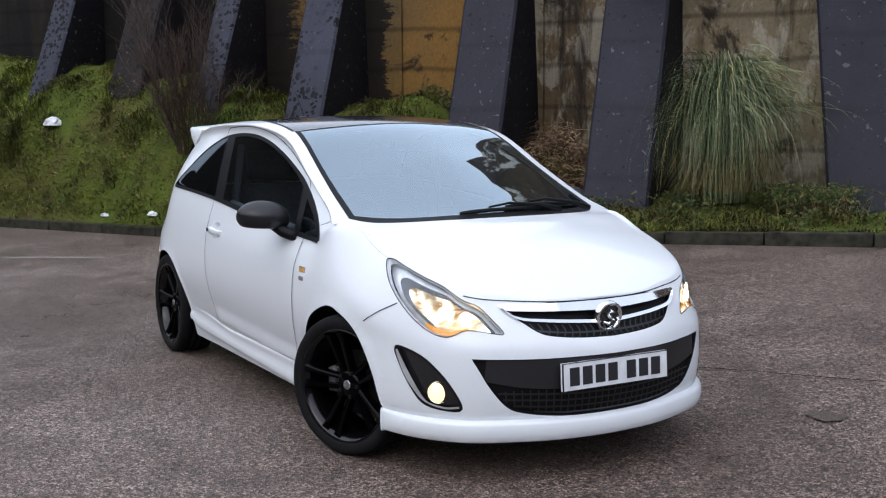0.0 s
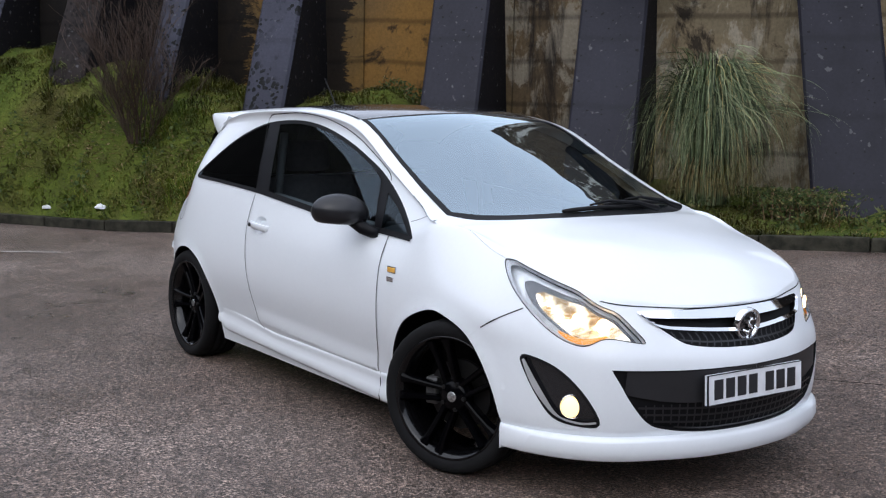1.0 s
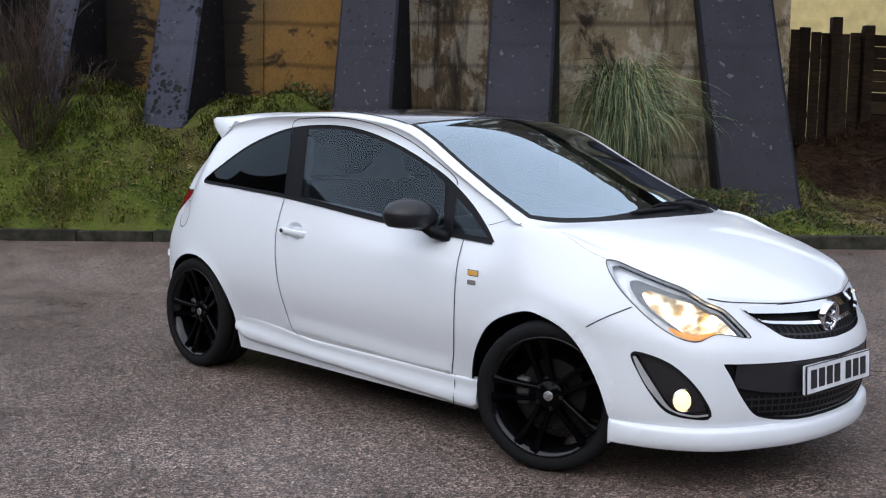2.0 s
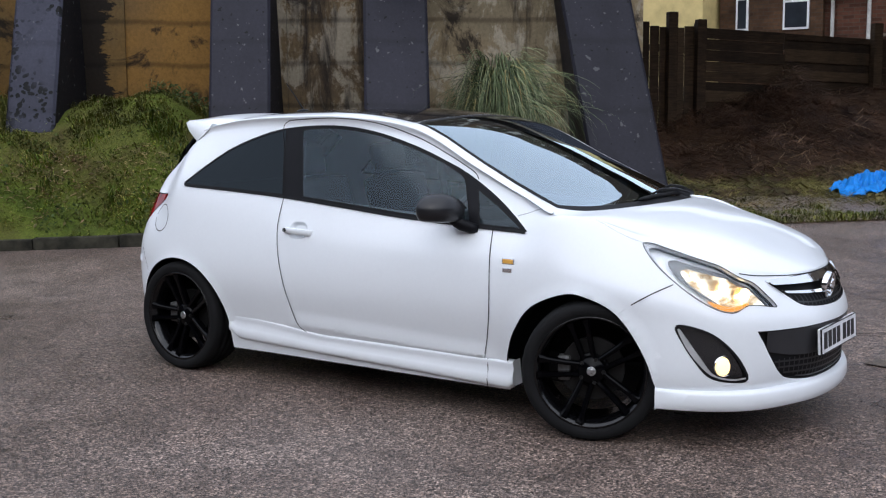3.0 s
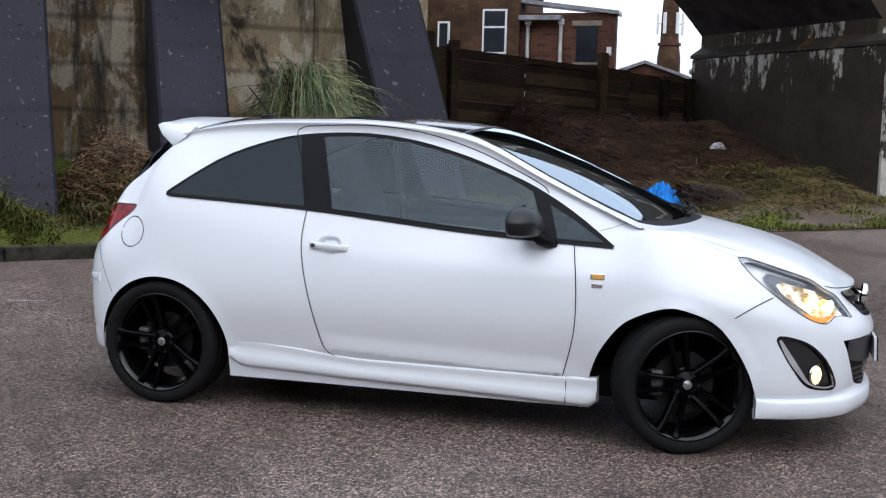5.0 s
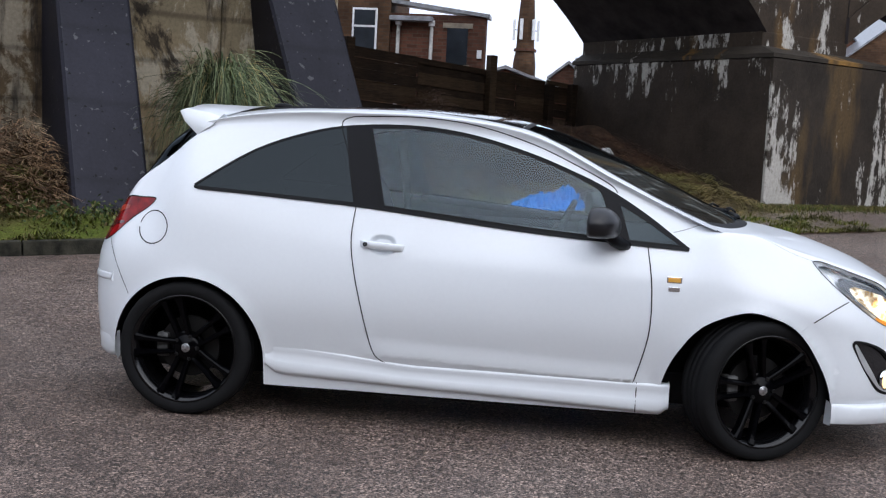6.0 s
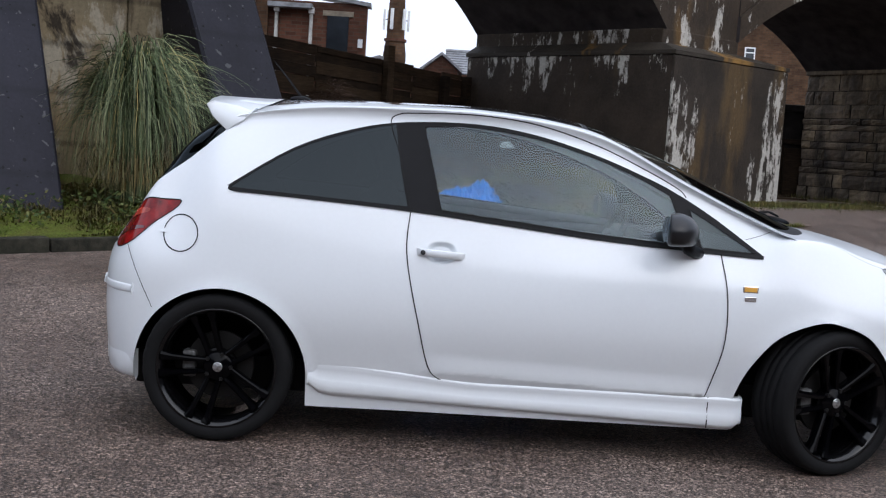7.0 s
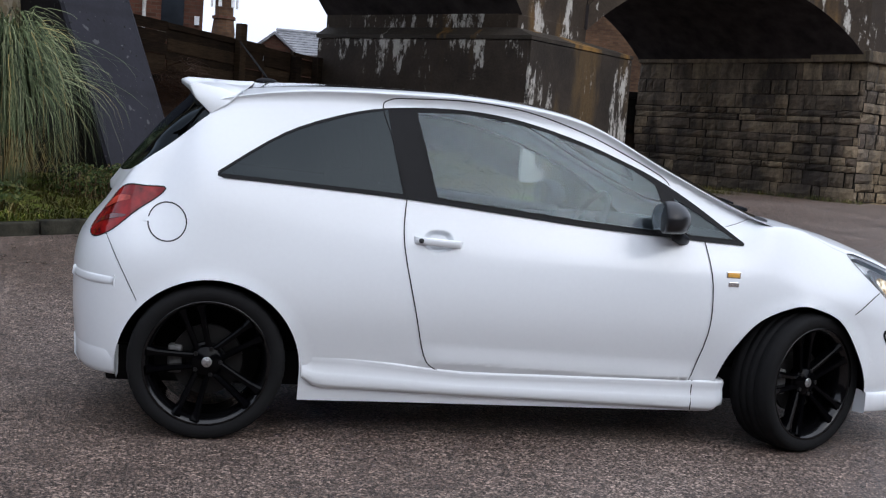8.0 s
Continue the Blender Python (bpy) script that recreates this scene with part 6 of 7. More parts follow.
def pocket_wall(poly, depth, parent):
    """The sides of an opening, turned in from the bumper's skin."""
    sv = np.array(poly)
    p, n = surf(sv[:, 0], sv[:, 1]), surf_normal(sv[:, 0], sv[:, 1])
    k = len(p)
    for sd in (1, -1):
        v = np.concatenate([p, p - n * depth]) * np.array((1, -sd, 1))
        raw("pocket_wall", v, [(i, (i + 1) % k, k + (i + 1) % k, k + i) for i in range(k - 1)], M["black_trim"], parent, "", True)


pocket_wall(REG["grille"], 0.040, upper)
pocket_wall(REG["intake"], 0.030, lower)
seam("grille_edge", REG["grille"], 0.008, M["black_satin"], car, push=-0.001)
seam("grille_edge", REG["intake"], 0.008, M["black_satin"], car, push=-0.001)


def front_line(pts, view="front", sr=(0, 5), vr=(0, 4.1), n=6):
    return locate(smooth_line(pts, n), view, sr, vr)


wing = front_line([(0.438, 0.697), (0.396, 0.688), (0.259, 0.683), (0.076, 0.679), (0.0, 0.678)])
seam("chrome_bar", wing, np.interp(range(len(wing)), (0, 6, 12, 18, 24), (0.006, 0.030, 0.038, 0.044, 0.045)), M["chrome"], upper, push=0.002, tilt=np.interp(range(len(wing)), (0, 8, 14), (0.0, 0.006, 0.011))[:, None])
rail = front_line([(0.428, 0.688), (0.375, 0.648), (0.270, 0.635), (0.085, 0.622), (0.040, 0.620)])
seam("chrome_bar", rail, np.interp(range(len(rail)), (0, 6, 12, 18, 24), (0.006, 0.013, 0.015, 0.016, 0.016)), M["chrome"], upper, push=0.004, tilt=0.007)
seam("grille_bar", front_line([(0.33, 0.604), (0.22, 0.592), (0.11, 0.587), (0.0, 0.585)]), 0.007, M["grille_plastic"], upper, push=-0.003)
for k in range(11):
    y0 = 0.016 + k * 0.031
    z0 = 0.566 + 0.50 * max(0.0, y0 - 0.05) ** 2
    seam("grille_bar", front_line([(y0 + 0.010, z0), (y0, 0.588 + 0.06 * y0), (y0 + 0.012, 0.612 + 0.06 * y0)], n=3), 0.006, M["grille_plastic"], upper, push=-0.005)
# satin band behind the plate, then the mesh under it
band = front_line([(0.0, 0.432), (0.275, 0.436), (0.40, 0.443), (0.525, 0.457)])
seam("intake_band", band, np.interp(range(len(band)), (0, 6, 12, 18), (0.126, 0.122, 0.112, 0.082)), M["intake_satin"], lower, push=-0.006)
for z, w0 in ((0.354, 0.48), (0.328, 0.46), (0.301, 0.42), (0.275, 0.34)):
    seam("intake_bar", front_line([(0.0, z - 0.008), (0.2, z - 0.004), (w0, z + 0.010)]), 0.008, M["grille_plastic"], lower, push=-0.006)
for k in range(15):
    y0 = 0.012 + k * 0.031
    seam("intake_bar", front_line([(y0, 0.264 + 0.42 * max(0, y0 - 0.22) ** 1.3), (y0 + 0.006, 0.372)], n=4), 0.006, M["grille_plastic"], lower, push=-0.009)
# round badge as a plain shape
bm = bmesh.new()
BM = Matrix.Translation((2.040, 0, 0.636)) @ pose(0, 0, 0, 0, 0, -90) @ pose(0, 0, 0, -8, 0, 0)
lathe_into(bm, [(0.046, -0.006), (0.050, 0.012), (0.057, 0.015), (0.063, 0.010), (0.064, -0.01)], 40, BM)
badge = part("badge", bm, M["chrome"], car, "round chrome badge", True)
bm = bmesh.new()
lathe_into(bm, [(0.001, 0.004), (0.046, 0.002)], 32, BM)
part("badge_face", bm, M["black_gloss"], badge, "", True)
bm = bmesh.new()
tube_into(bm, [BM @ Vector(q) for q in ((-0.026, 0.008, 0.018), (0.0, 0.014, 0.026), (0.016, 0.014, 0.010), (-0.002, 0.014, -0.002), (-0.016, 0.014, -0.014), (0.004, 0.012, -0.028), (0.028, 0.008, -0.018))], [0.005, 0.009, 0.010, 0.009, 0.010, 0.009, 0.005], 8)
part("badge_mark", bm, M["chrome"], badge, "", True)
# number plate: its characters stay plain bars
bm = bmesh.new()
PM = Matrix.Translation((2.0935, 0, 0.425)) @ pose(0, 0, 0, 0, -3, 0)
box_into(bm, (-0.012, -0.26, -0.0555), (0.006, 0.26, 0.0555), PM, 0.004)
plate = part("number_plate", bm, M["plate_white"], car, "white number plate with dark bars")
for a, b in ((-0.26, -0.2575), (0.2575, 0.26)):
    box("plate_edge", (0.0, a, -0.0555), (0.0075, b, 0.0555), M["ink"], plate, "", PM)
for a, b in ((-0.0555, -0.053), (0.053, 0.0555)):
    box("plate_edge", (0.0, -0.26, a), (0.0075, 0.26, b), M["ink"], plate, "", PM)
for k in range(7):
    y0 = -0.228 + k * 0.062 + (0.030 if k > 3 else 0)
    box("plate_bar", (0.004, y0, -0.036), (0.0078, y0 + 0.046, 0.036), M["ink"], plate, "", PM)

# ---------------------------------------------------------------- mirrors, handles, wipers, spoiler, aerial
M["mirror_black"] = simple("black_mirror_shell", (0.012, 0.012, 0.014), 0.3, spec=0.4)
for sd in (-1, 1):
    bm = bmesh.new()
    vs = ball(bm, (0, 0, 0), (0.090, 0.122, 0.080), None, 28, 18)
    for v in vs:
        x, y, z = v.co
        if x < -0.03:
            x = -0.03 + (x + 0.03) * 0.12
        if z < -0.045:
            z = -0.045 + (z + 0.045) * 0.25
        x -= 0.20 * y * sd
        v.co = Vector((x + 0.551, y + sd * 0.886, z + 0.965 + 0.04 * (y * sd)))
    mirror = part("wing_mirror", bm, M["mirror_black"], car, "gloss black wing mirror", True)
    bm = bmesh.new()
    tube_into(bm, [(0.592, sd * 0.850, 0.932), (0.622, sd * 0.815, 0.900), (0.655, sd * 0.785, 0.884), (0.678, sd * 0.765, 0.880)], [0.026, 0.028, 0.026, 0.022], 14)
    part("mirror_foot", bm, M["black_satin"], mirror, "", True)
    bm = bmesh.new()
    lathe_into(bm, [(0.001, 0.0), (0.060, 0.001)], 24, Matrix.Translation((0.513, sd * 0.892, 0.972)) @ pose(0, 0, 0, 0, 0, 90) @ Matrix.Diagonal((1.7, 1, 1, 1)))
    part("mirror_glass", bm, M["chrome"], mirror, "", True)
    # door handle
    c = surf(*[np.array(q) for q in locate([(-0.385, 0.823)], "side", (8, 15), (2, 4))[0]])
    y = float(c[1])
    bm = bmesh.new()
    rows = []
    for f in np.linspace(0, 1, 13):
        x = -0.478 + 0.196 * f
        off = 0.006 + 0.024 * math.sin(math.pi * min(1, max(0, f))) ** 0.30
        h = 0.0145 + 0.001 * math.sin(math.pi * f)
        zc = 0.822 - 0.010 * f
        rows.append([bm.verts.new((x, sd * (y - 0.004 + off * q), zc + h * e)) for q, e in ((0.2, -0.9), (0.85, -1.0), (1.0, -0.85), (1.0, 0.7), (0.85, 1.0), (0.2, 0.9))])
    for q0, q1 in zip(rows, rows[1:]):
        for j in range(6):
            bm.faces.new((q0[j], q0[(j + 1) % 6], q1[(j + 1) % 6], q1[j]))
    bm.faces.new(rows[0])
    bm.faces.new(rows[-1])
    bmesh.ops.recalc_face_normals(bm, faces=bm.faces)
    handle = part("door_handle", bm, M["white"], car, "", True)
    if sd < 0:
        disc("key_cylinder", Vector((-0.452, sd * (y + 0.028), 0.821)), (0, sd, 0), 0.010, M["dark_inner"], handle, "dark key cylinder")

for sd in (-1, 1):
    c = surf(*[np.array(q) for q in locate([(0.885, 0.752)], "side", (6, 12), (2, 4))[0]])
    ind = box("side_indicator", (0.850, sd * float(c[1]) - 0.004, 0.737), (0.914, sd * float(c[1]) + 0.006, 0.765), M["chrome"], car, "small amber side indicator in a chrome frame", None, 0.003)
    box("lens", (0.856, sd * (float(c[1]) + 0.004) - 0.004, 0.741), (0.908, sd * (float(c[1]) + 0.004) + 0.004, 0.761), M["amber"], ind, "amber lens", None, 0.003)
    c = surf(*[np.array(q) for q in locate([(0.882, 0.712)], "side", (6, 12), (2, 4))[0]])
    box("side_badge", (0.858, sd * float(c[1]) - 0.004, 0.702), (0.906, sd * float(c[1]) + 0.005, 0.722), M["chrome"], car, "small chrome side badge", None, 0.002)

# wipers on the screen
def on_screen(x, y, up):
    s, v = locate([(x, abs(y))], "top", (5, 12), (4.6, 7))[0]
    q, n = surf(np.array(s), np.array(v)), surf_normal(np.array(s), np.array(v))
    q = q + n * up
    return Vector((q[0], math.copysign(q[1], y), q[2]))


for ya, yb, xa, xb, pv in ((-0.20, 0.36, 1.212, 1.175, (1.225, 0.34)), (0.06, 0.585, 1.185, 1.055, (1.15, 0.56))):
    bm = bmesh.new()
    line = [on_screen(xa + (xb - xa) * f + 0.012 * math.sin(math.pi * f), ya + (yb - ya) * f, 0.012) for f in np.linspace(0, 1, 12)]
    tube_into(bm, line, [0.007] + [0.010] * 10 + [0.005], 6)
    wiper = part("wiper", bm, M["black_trim"], car, "black windscreen wiper", True)
    bm = bmesh.new()
    mid = line[3] + Vector((0.0, 0.0, 0.014))
    e = on_screen(*pv, 0.02)
    tube_into(bm, [e, e.lerp(mid, 0.3) + Vector((-0.012, 0, 0.020)), e.lerp(mid, 0.7) + Vector((-0.014, 0, 0.022)), mid], [0.014, 0.010, 0.006, 0.005], 8)
    part("wiper_arm", bm, M["black_satin"], wiper, "", True)

# roof spoiler
def roof_z(x, y):
    s, v = locate([(x, abs(y))], "top", (8, 17), (4.6, 7))[0]
    return float(surf(np.array(s), np.array(v))[2])


bm = bmesh.new()
rows = []
for f in np.linspace(-1, 1, 33):
    y = f * 0.575
    k = abs(f)
    zr = 1.408 - 0.040 * k ** 2
    drop = max(0.0, (k - 0.86) / 0.14) ** 1.3
    xr = -1.435 + 0.055 * k ** 2
    y2 = math.copysign(abs(y) + 0.058 * drop, y)
    rows.append([bm.verts.new(q) for q in ((-1.12 - 0.06 * k ** 3, y, roof_z(-1.12 - 0.06 * k ** 3, y) + 0.004), (-1.185 - 0.02 * k ** 3, y, max(roof_z(-1.185 - 0.02 * k ** 3, y) + 0.007, 1.406 - 0.046 * k ** 2.2 - 0.03 * drop)), (-1.26, y, 1.413 - 0.040 * k ** 2 - 0.012 * drop), (xr + 0.03, y2, zr + 0.006), (xr, y2, zr - 0.006), (xr + 0.004 + 0.02 * drop, y2, zr - 0.026 - 0.028 * drop), (xr + 0.05 + 0.038 * drop, y2, zr - 0.036 - 0.078 * drop), (-1.25 + 0.028 * drop, y2, 1.365 - 0.04 * k - 0.022 * drop), (-1.17 - 0.004 * drop, math.copysign(abs(y) + 0.05 * drop, y), 1.375 - 0.05 * k + 0.034 * drop))])
for q0, q1 in zip(rows, rows[1:]):
    for j in range(8):
        bm.faces.new((q0[j], q0[j + 1], q1[j + 1], q1[j]))
bm.faces.new(rows[0])
bm.faces.new(rows[-1])
bmesh.ops.recalc_face_normals(bm, faces=bm.faces)
spoiler = part("roof_spoiler", bm, M["white"], car, "white roof spoiler over the tailgate", True)
md = spoiler.modifiers.new("bevel", 'BEVEL')
md.width, md.segments, md.limit_method, md.angle_limit = 0.005, 2, 'ANGLE', radians(40)
bm = bmesh.new()
ball(bm, (-1.06, 0.0, 1.420), (0.05, 0.024, 0.018))
aerial = part("aerial", bm, M["black_satin"], car, "short black roof aerial", True)
bm = bmesh.new()
tube_into(bm, [(-1.055, 0, 1.430), (-1.12, 0, 1.51), (-1.19, 0, 1.59)], [0.005, 0.004, 0.0025], 6)
part("rod", bm, M["black_trim"], aerial)


# ---------------------------------------------------------------- cabin
def cushion(name, lo, hi, m, mat, parent, bev=0.05):
    bm = bmesh.new()
    box_into(bm, lo, hi, m, bev)
    ob = part(name, bm, mat, parent, "", True)
    return ob


M["dark_red"] = simple("dark_red_lens", (0.10, 0.004, 0.005), 0.08, coat=1.0)
M["amber_red"] = simple("clear_red_lens", (0.42, 0.05, 0.03), 0.06, spec=0.5, var=0.4, scale=40)
M["seat"] = simple("dark_seat_cloth", (0.030, 0.030, 0.034), 0.9, var=0.3, scale=40, bumpy=0.3)
M["dash"] = simple("grey_dashboard_plastic", (0.075, 0.078, 0.082), 0.6, bumpy=0.1)
for y in (-0.37, 0.37):
    seat = new("front_seat")
    seat.parent = car
    seat["label"] = "dark cloth front seat"
    cushion("seat_base", (-0.52, y - 0.25, 0.42), (0.0, y + 0.25, 0.58), None, M["seat"], seat)
    cushion("backrest", (-0.06, -0.25, 0.0), (0.08, 0.25, 0.56), pose(-0.50, y, 0.52, 0, -20, 0), M["seat"], seat, 0.06)
    cushion("headrest", (-0.04, -0.13, 0.0), (0.05, 0.13, 0.17), pose(-0.705, y, 1.07, 0, -14, 0), M["seat"], seat, 0.04)
bench = new("rear_seat")
bench.parent = car
cushion("seat_base", (-1.12, -0.58, 0.42), (-0.72, 0.58, 0.58), None, M["seat"], bench)
cushion("backrest", (-0.06, -0.58, 0.0), (0.06, 0.58, 0.50), pose(-1.10, 0, 0.54, 0, -18, 0), M["seat"], bench)
dash = new("dashboard")
dash.parent = car
cushion("dash_top", (0.50, -0.68, 0.74), (1.06, 0.68, 0.90), None, M["dash"], dash, 0.06)
cushion("binnacle", (0.46, -0.56, 0.86), (0.64, -0.18, 0.95), None, M["dark_inner"], dash, 0.04)
cushion("console", (0.15, -0.11, 0.40), (0.56, 0.11, 0.80), None, M["dark_inner"], dash, 0.04)
bm = bmesh.new()
SM = pose(0.36, -0.37, 0.87, 0, -64, 0)
ring = []
for k in range(36):
    a = 2 * math.pi * k / 36
    ring.append([bm.verts.new(SM @ Vector(((0.185 + 0.014 * math.cos(b)) * math.cos(a), (0.185 + 0.014 * math.cos(b)) * math.sin(a), 0.014 * math.sin(b)))) for b in np.linspace(0, 2 * math.pi, 9)[:-1]])
for k in range(36):
    q0, q1 = ring[k], ring[(k + 1) % 36]
    for j in range(8):
        bm.faces.new((q0[j], q0[(j + 1) % 8], q1[(j + 1) % 8], q1[j]))
wheel_rim = part("steering_wheel", bm, M["dark_inner"], car, "dark steering wheel", True)
cushion("wheel_hub", (-0.06, -0.07, -0.02), (0.06, 0.07, 0.03), SM, M["dash"], wheel_rim, 0.015)
cushion("wheel_spoke", (-0.025, -0.18, -0.012), (0.025, 0.18, 0.008), SM, M["dash"], wheel_rim, 0.006)
for sd in (-1, 1):
    cushion("door_card", (-0.50, min(sd * 0.66, sd * 0.735), 0.30), (0.72, max(sd * 0.66, sd * 0.735), 0.88), None, M["dark_inner"], car, 0.03)
    bm = bmesh.new()
    tube_into(bm, [(-0.42, sd * 0.70, 0.965), (0.1, sd * 0.705, 0.925), (0.55, sd * 0.70, 0.895)], [0.018, 0.02, 0.018], 8)
    part("door_rail", bm, M["dash"], car, "pale grey inner door rail", True)
    bm = bmesh.new()
    tube_into(bm, [(-0.47, sd * 0.665, 0.60), (-0.50, sd * 0.655, 0.95), (-0.53, sd * 0.60, 1.28)], 0.022, 6)
    part("belt_pillar", bm, M["dark_inner"], car, "", True)
bm = bmesh.new()
box_into(bm, (-0.02, -0.11, -0.03), (0.02, 0.11, 0.03), pose(0.36, 0, 1.28, 0, 15, 0), 0.012)
part("rear_view_mirror", bm, M["dark_inner"], car, "", True)

# tail lamp details: clear reversing segment and dark lower edge behind the lens
for f, w, mat in ((0.0, 0.034, "amber_red"), (0.9, 0.022, "dark_red")):
    a = locate3(smooth_line([(-1.58, 0.70, 0.915 - 0.09 * f), (-1.65, 0.65, 0.90 - 0.09 * f), (-1.71, 0.60, 0.875 - 0.09 * f)], 5), (14, 19.5), (2.5, 5))
    seam("lamp_segment", a, [w * math.sin(math.pi * (0.12 + 0.76 * q / (len(a) - 1))) for q in range(len(a))], M[mat], car, push=0.0015)

# ---------------------------------------------------------------- plants and litter on the bank


def leaf_mat(name, stops, rough=0.6, patch=None):
    """Colours vary from blade to blade, and over the bank in patches."""
    m, nt, b = node_mat(name)
    g = nt.nodes.new("ShaderNodeNewGeometry")
    c = ramp(nt, g.outputs["Random Per Island"], stops)
    if patch:
        big = noise_fac(nt, 0.8, 5, 0.7)
        small = noise_fac(nt, 2.6, 4, 0.65)
        c = mix(nt, ramp(nt, big, [(0.44, (0, 0, 0)), (0.58, (0.85,) * 3)]), c, patch)
        c = mix(nt, 1.0, c, ramp(nt, small, [(0.34, (0.25, 0.24, 0.24)), (0.48, (0.8, 0.8, 0.8)), (0.66, (1.45, 1.38, 1.25))]), 'MULTIPLY')
    nt.links.new(c, b.inputs["Base Color"])
    b.inputs["Roughness"].default_value = rough
    b.inputs["Specular IOR Level"].default_value = 0.25
    return m


M["grass"] = leaf_mat("rough_grass", [(0.0, (0.026, 0.052, 0.008)), (0.35, (0.094, 0.150, 0.014)), (0.7, (0.155, 0.205, 0.024)), (0.9, (0.25, 0.240, 0.05)), (1.0, (0.36, 0.29, 0.12))], 0.6, (0.098, 0.094, 0.022))
M["low_grass"] = leaf_mat("olive_grass", [(0.0, (0.030, 0.040, 0.010)), (0.4, (0.075, 0.100, 0.016)), (0.7, (0.125, 0.135, 0.026)), (0.9, (0.17, 0.125, 0.05)), (1.0, (0.24, 0.17, 0.09))], 0.65, (0.085, 0.072, 0.022))
M["pampas"] = leaf_mat("pampas_blades", [(0.0, (0.010, 0.016, 0.006)), (0.4, (0.046, 0.068, 0.026)), (0.75, (0.135, 0.170, 0.080)), (0.92, (0.29, 0.32, 0.18)), (1.0, (0.40, 0.29, 0.10))])
M["dead"] = leaf_mat("dead_brown_stalks", [(0.0, (0.055, 0.032, 0.018)), (0.5, (0.15, 0.085, 0.045)), (0.85, (0.24, 0.155, 0.085)), (1.0, (0.33, 0.25, 0.16))])
M["twig"] = leaf_mat("bare_twigs", [(0.0, (0.026, 0.016, 0.013)), (0.6, (0.044, 0.027, 0.021)), (1.0, (0.075, 0.047, 0.035))])
M["stem"] = leaf_mat("brown_stems", [(0.0, (0.020, 0.013, 0.010)), (0.6, (0.045, 0.028, 0.020)), (1.0, (0.095, 0.062, 0.044))])
M["bramble"] = leaf_mat("dead_bramble", [(0.0, (0.042, 0.020, 0.012)), (0.6, (0.075, 0.038, 0.024)), (0.92, (0.125, 0.070, 0.042)), (1.0, (0.24, 0.155, 0.10))], 0.8, (0.056, 0.029, 0.018))
M["straw"] = leaf_mat("olive_dry_grass", [(0.0, (0.085, 0.066, 0.026)), (0.5, (0.15, 0.115, 0.046)), (0.85, (0.21, 0.155, 0.070)), (1.0, (0.28, 0.215, 0.12))], 0.7, (0.120, 0.112, 0.034))
M["ivy"] = leaf_mat("dark_weed_leaves", [(0.0, (0.020, 0.036, 0.010)), (0.6, (0.055, 0.085, 0.022)), (0.9, (0.13, 0.13, 0.04)), (1.0, (0.20, 0.13, 0.07))])
M["litter"] = simple("white_plastic_litter", (0.70, 0.71, 0.72), 0.4)

rng = np.random.default_rng(5)


class Blades:
    """Collects ribbons into one mesh."""

    def __init__(self):
        self.v, self.f = [], []

    def ribbon(self, pts, wid, side):
        k = len(self.v)
        n = len(pts)
        side = np.asarray(side, float)
        for i, p in enumerate(pts):
            w = wid * (1 - (i / (n - 1)) ** 1.5 * 0.92) / 2
            self.v.append(p + side * w)
            self.v.append(p - side * w)
        for i in range(n - 1):
            a = k + 2 * i
            self.f.append((a, a + 1, a + 3, a + 2))

    def leaf(self, p, d, s, l, w):
        k = len(self.v)
        self.v += [p, p + d * l * 0.5 + s * w, p + d * l, p + d * l * 0.5 - s * w]
        self.f.append((k, k + 1, k + 2, k + 3))

    def make(self, name, mat, label, cat, kind="stuff"):
        ob = raw(name, self.v, self.f, mat, None, "", True)
        return tagged(ob, label, cat, kind=kind)


def rand_dir():
    a = rng.uniform(0, 2 * math.pi)
    return np.array((math.cos(a), math.sin(a), 0.0))


def grass_patch(n, u0, u1, t0, t1, height, blades, dens=None):
    made = 0
    while made < n:
        u, t = rng.uniform(u0, u1), rng.uniform(t0, t1)
        if dens is not None and rng.random() > dens(u, t):
            continue
        made += 1
        kw = kerb_w(u) - 0.12
        w = kw + (back_w(u) - kw) * t
        x, y = wall_xy(u, w)
        root = np.array((x, y, bank_z(u, w) - 0.01))
        clump = max(0.25, 0.75 + 1.3 * noise.noise((u * 1.9, w * 1.9, 0.5)) + 0.6 * noise.noise((u * 6.0, w * 6.0, 2.5)))
        h = height * clump * rng.uniform(0.45, 1.3)
        d = rand_dir() * 0.75 + np.array((UY, -UX, 0.0)) * 0.45       # hangs down the slope
        lean = rng.uniform(0.6, 1.7)
        pts = [root, root + np.array((0, 0, h * 0.55)) + d * h * 0.25 * lean, root + np.array((0, 0, h * max(0.1, 0.92 - 0.42 * lean))) + d * h * 0.85 * lean]
        blades.ribbon(pts, rng.uniform(0.007, 0.018), np.array((-d[1], d[0], 0)) if rng.random() < 0.5 else rand_dir())


g = Blades()
grass_patch(70000, -13.5, -2.0, 0.0, 1.0, 0.062, g)
grass_patch(14000, -13.5, -2.0, 0.0, 0.95, 0.13, g, lambda u, t: 1.0 if noise.noise((u * 2.2, t * 7.0, 9.0)) > 0.18 else 0.02)
grass_patch(7000, -13.5, -2.0, 0.05, 0.8, 0.20, g, lambda u, t: 1.0 if noise.noise((u * 1.5, t * 4.0, 17.0)) > 0.22 else 0.0)
grass_patch(13000, 2.5, 8.7, 0.0, 0.22, 0.10, g)
grass_patch(4500, -13.5, 3.0, 0.0, 0.08, 0.09, g)
low = Blades()
grass_patch(17000, -2.4, 2.9, 0.0, 0.75, 0.075, low)
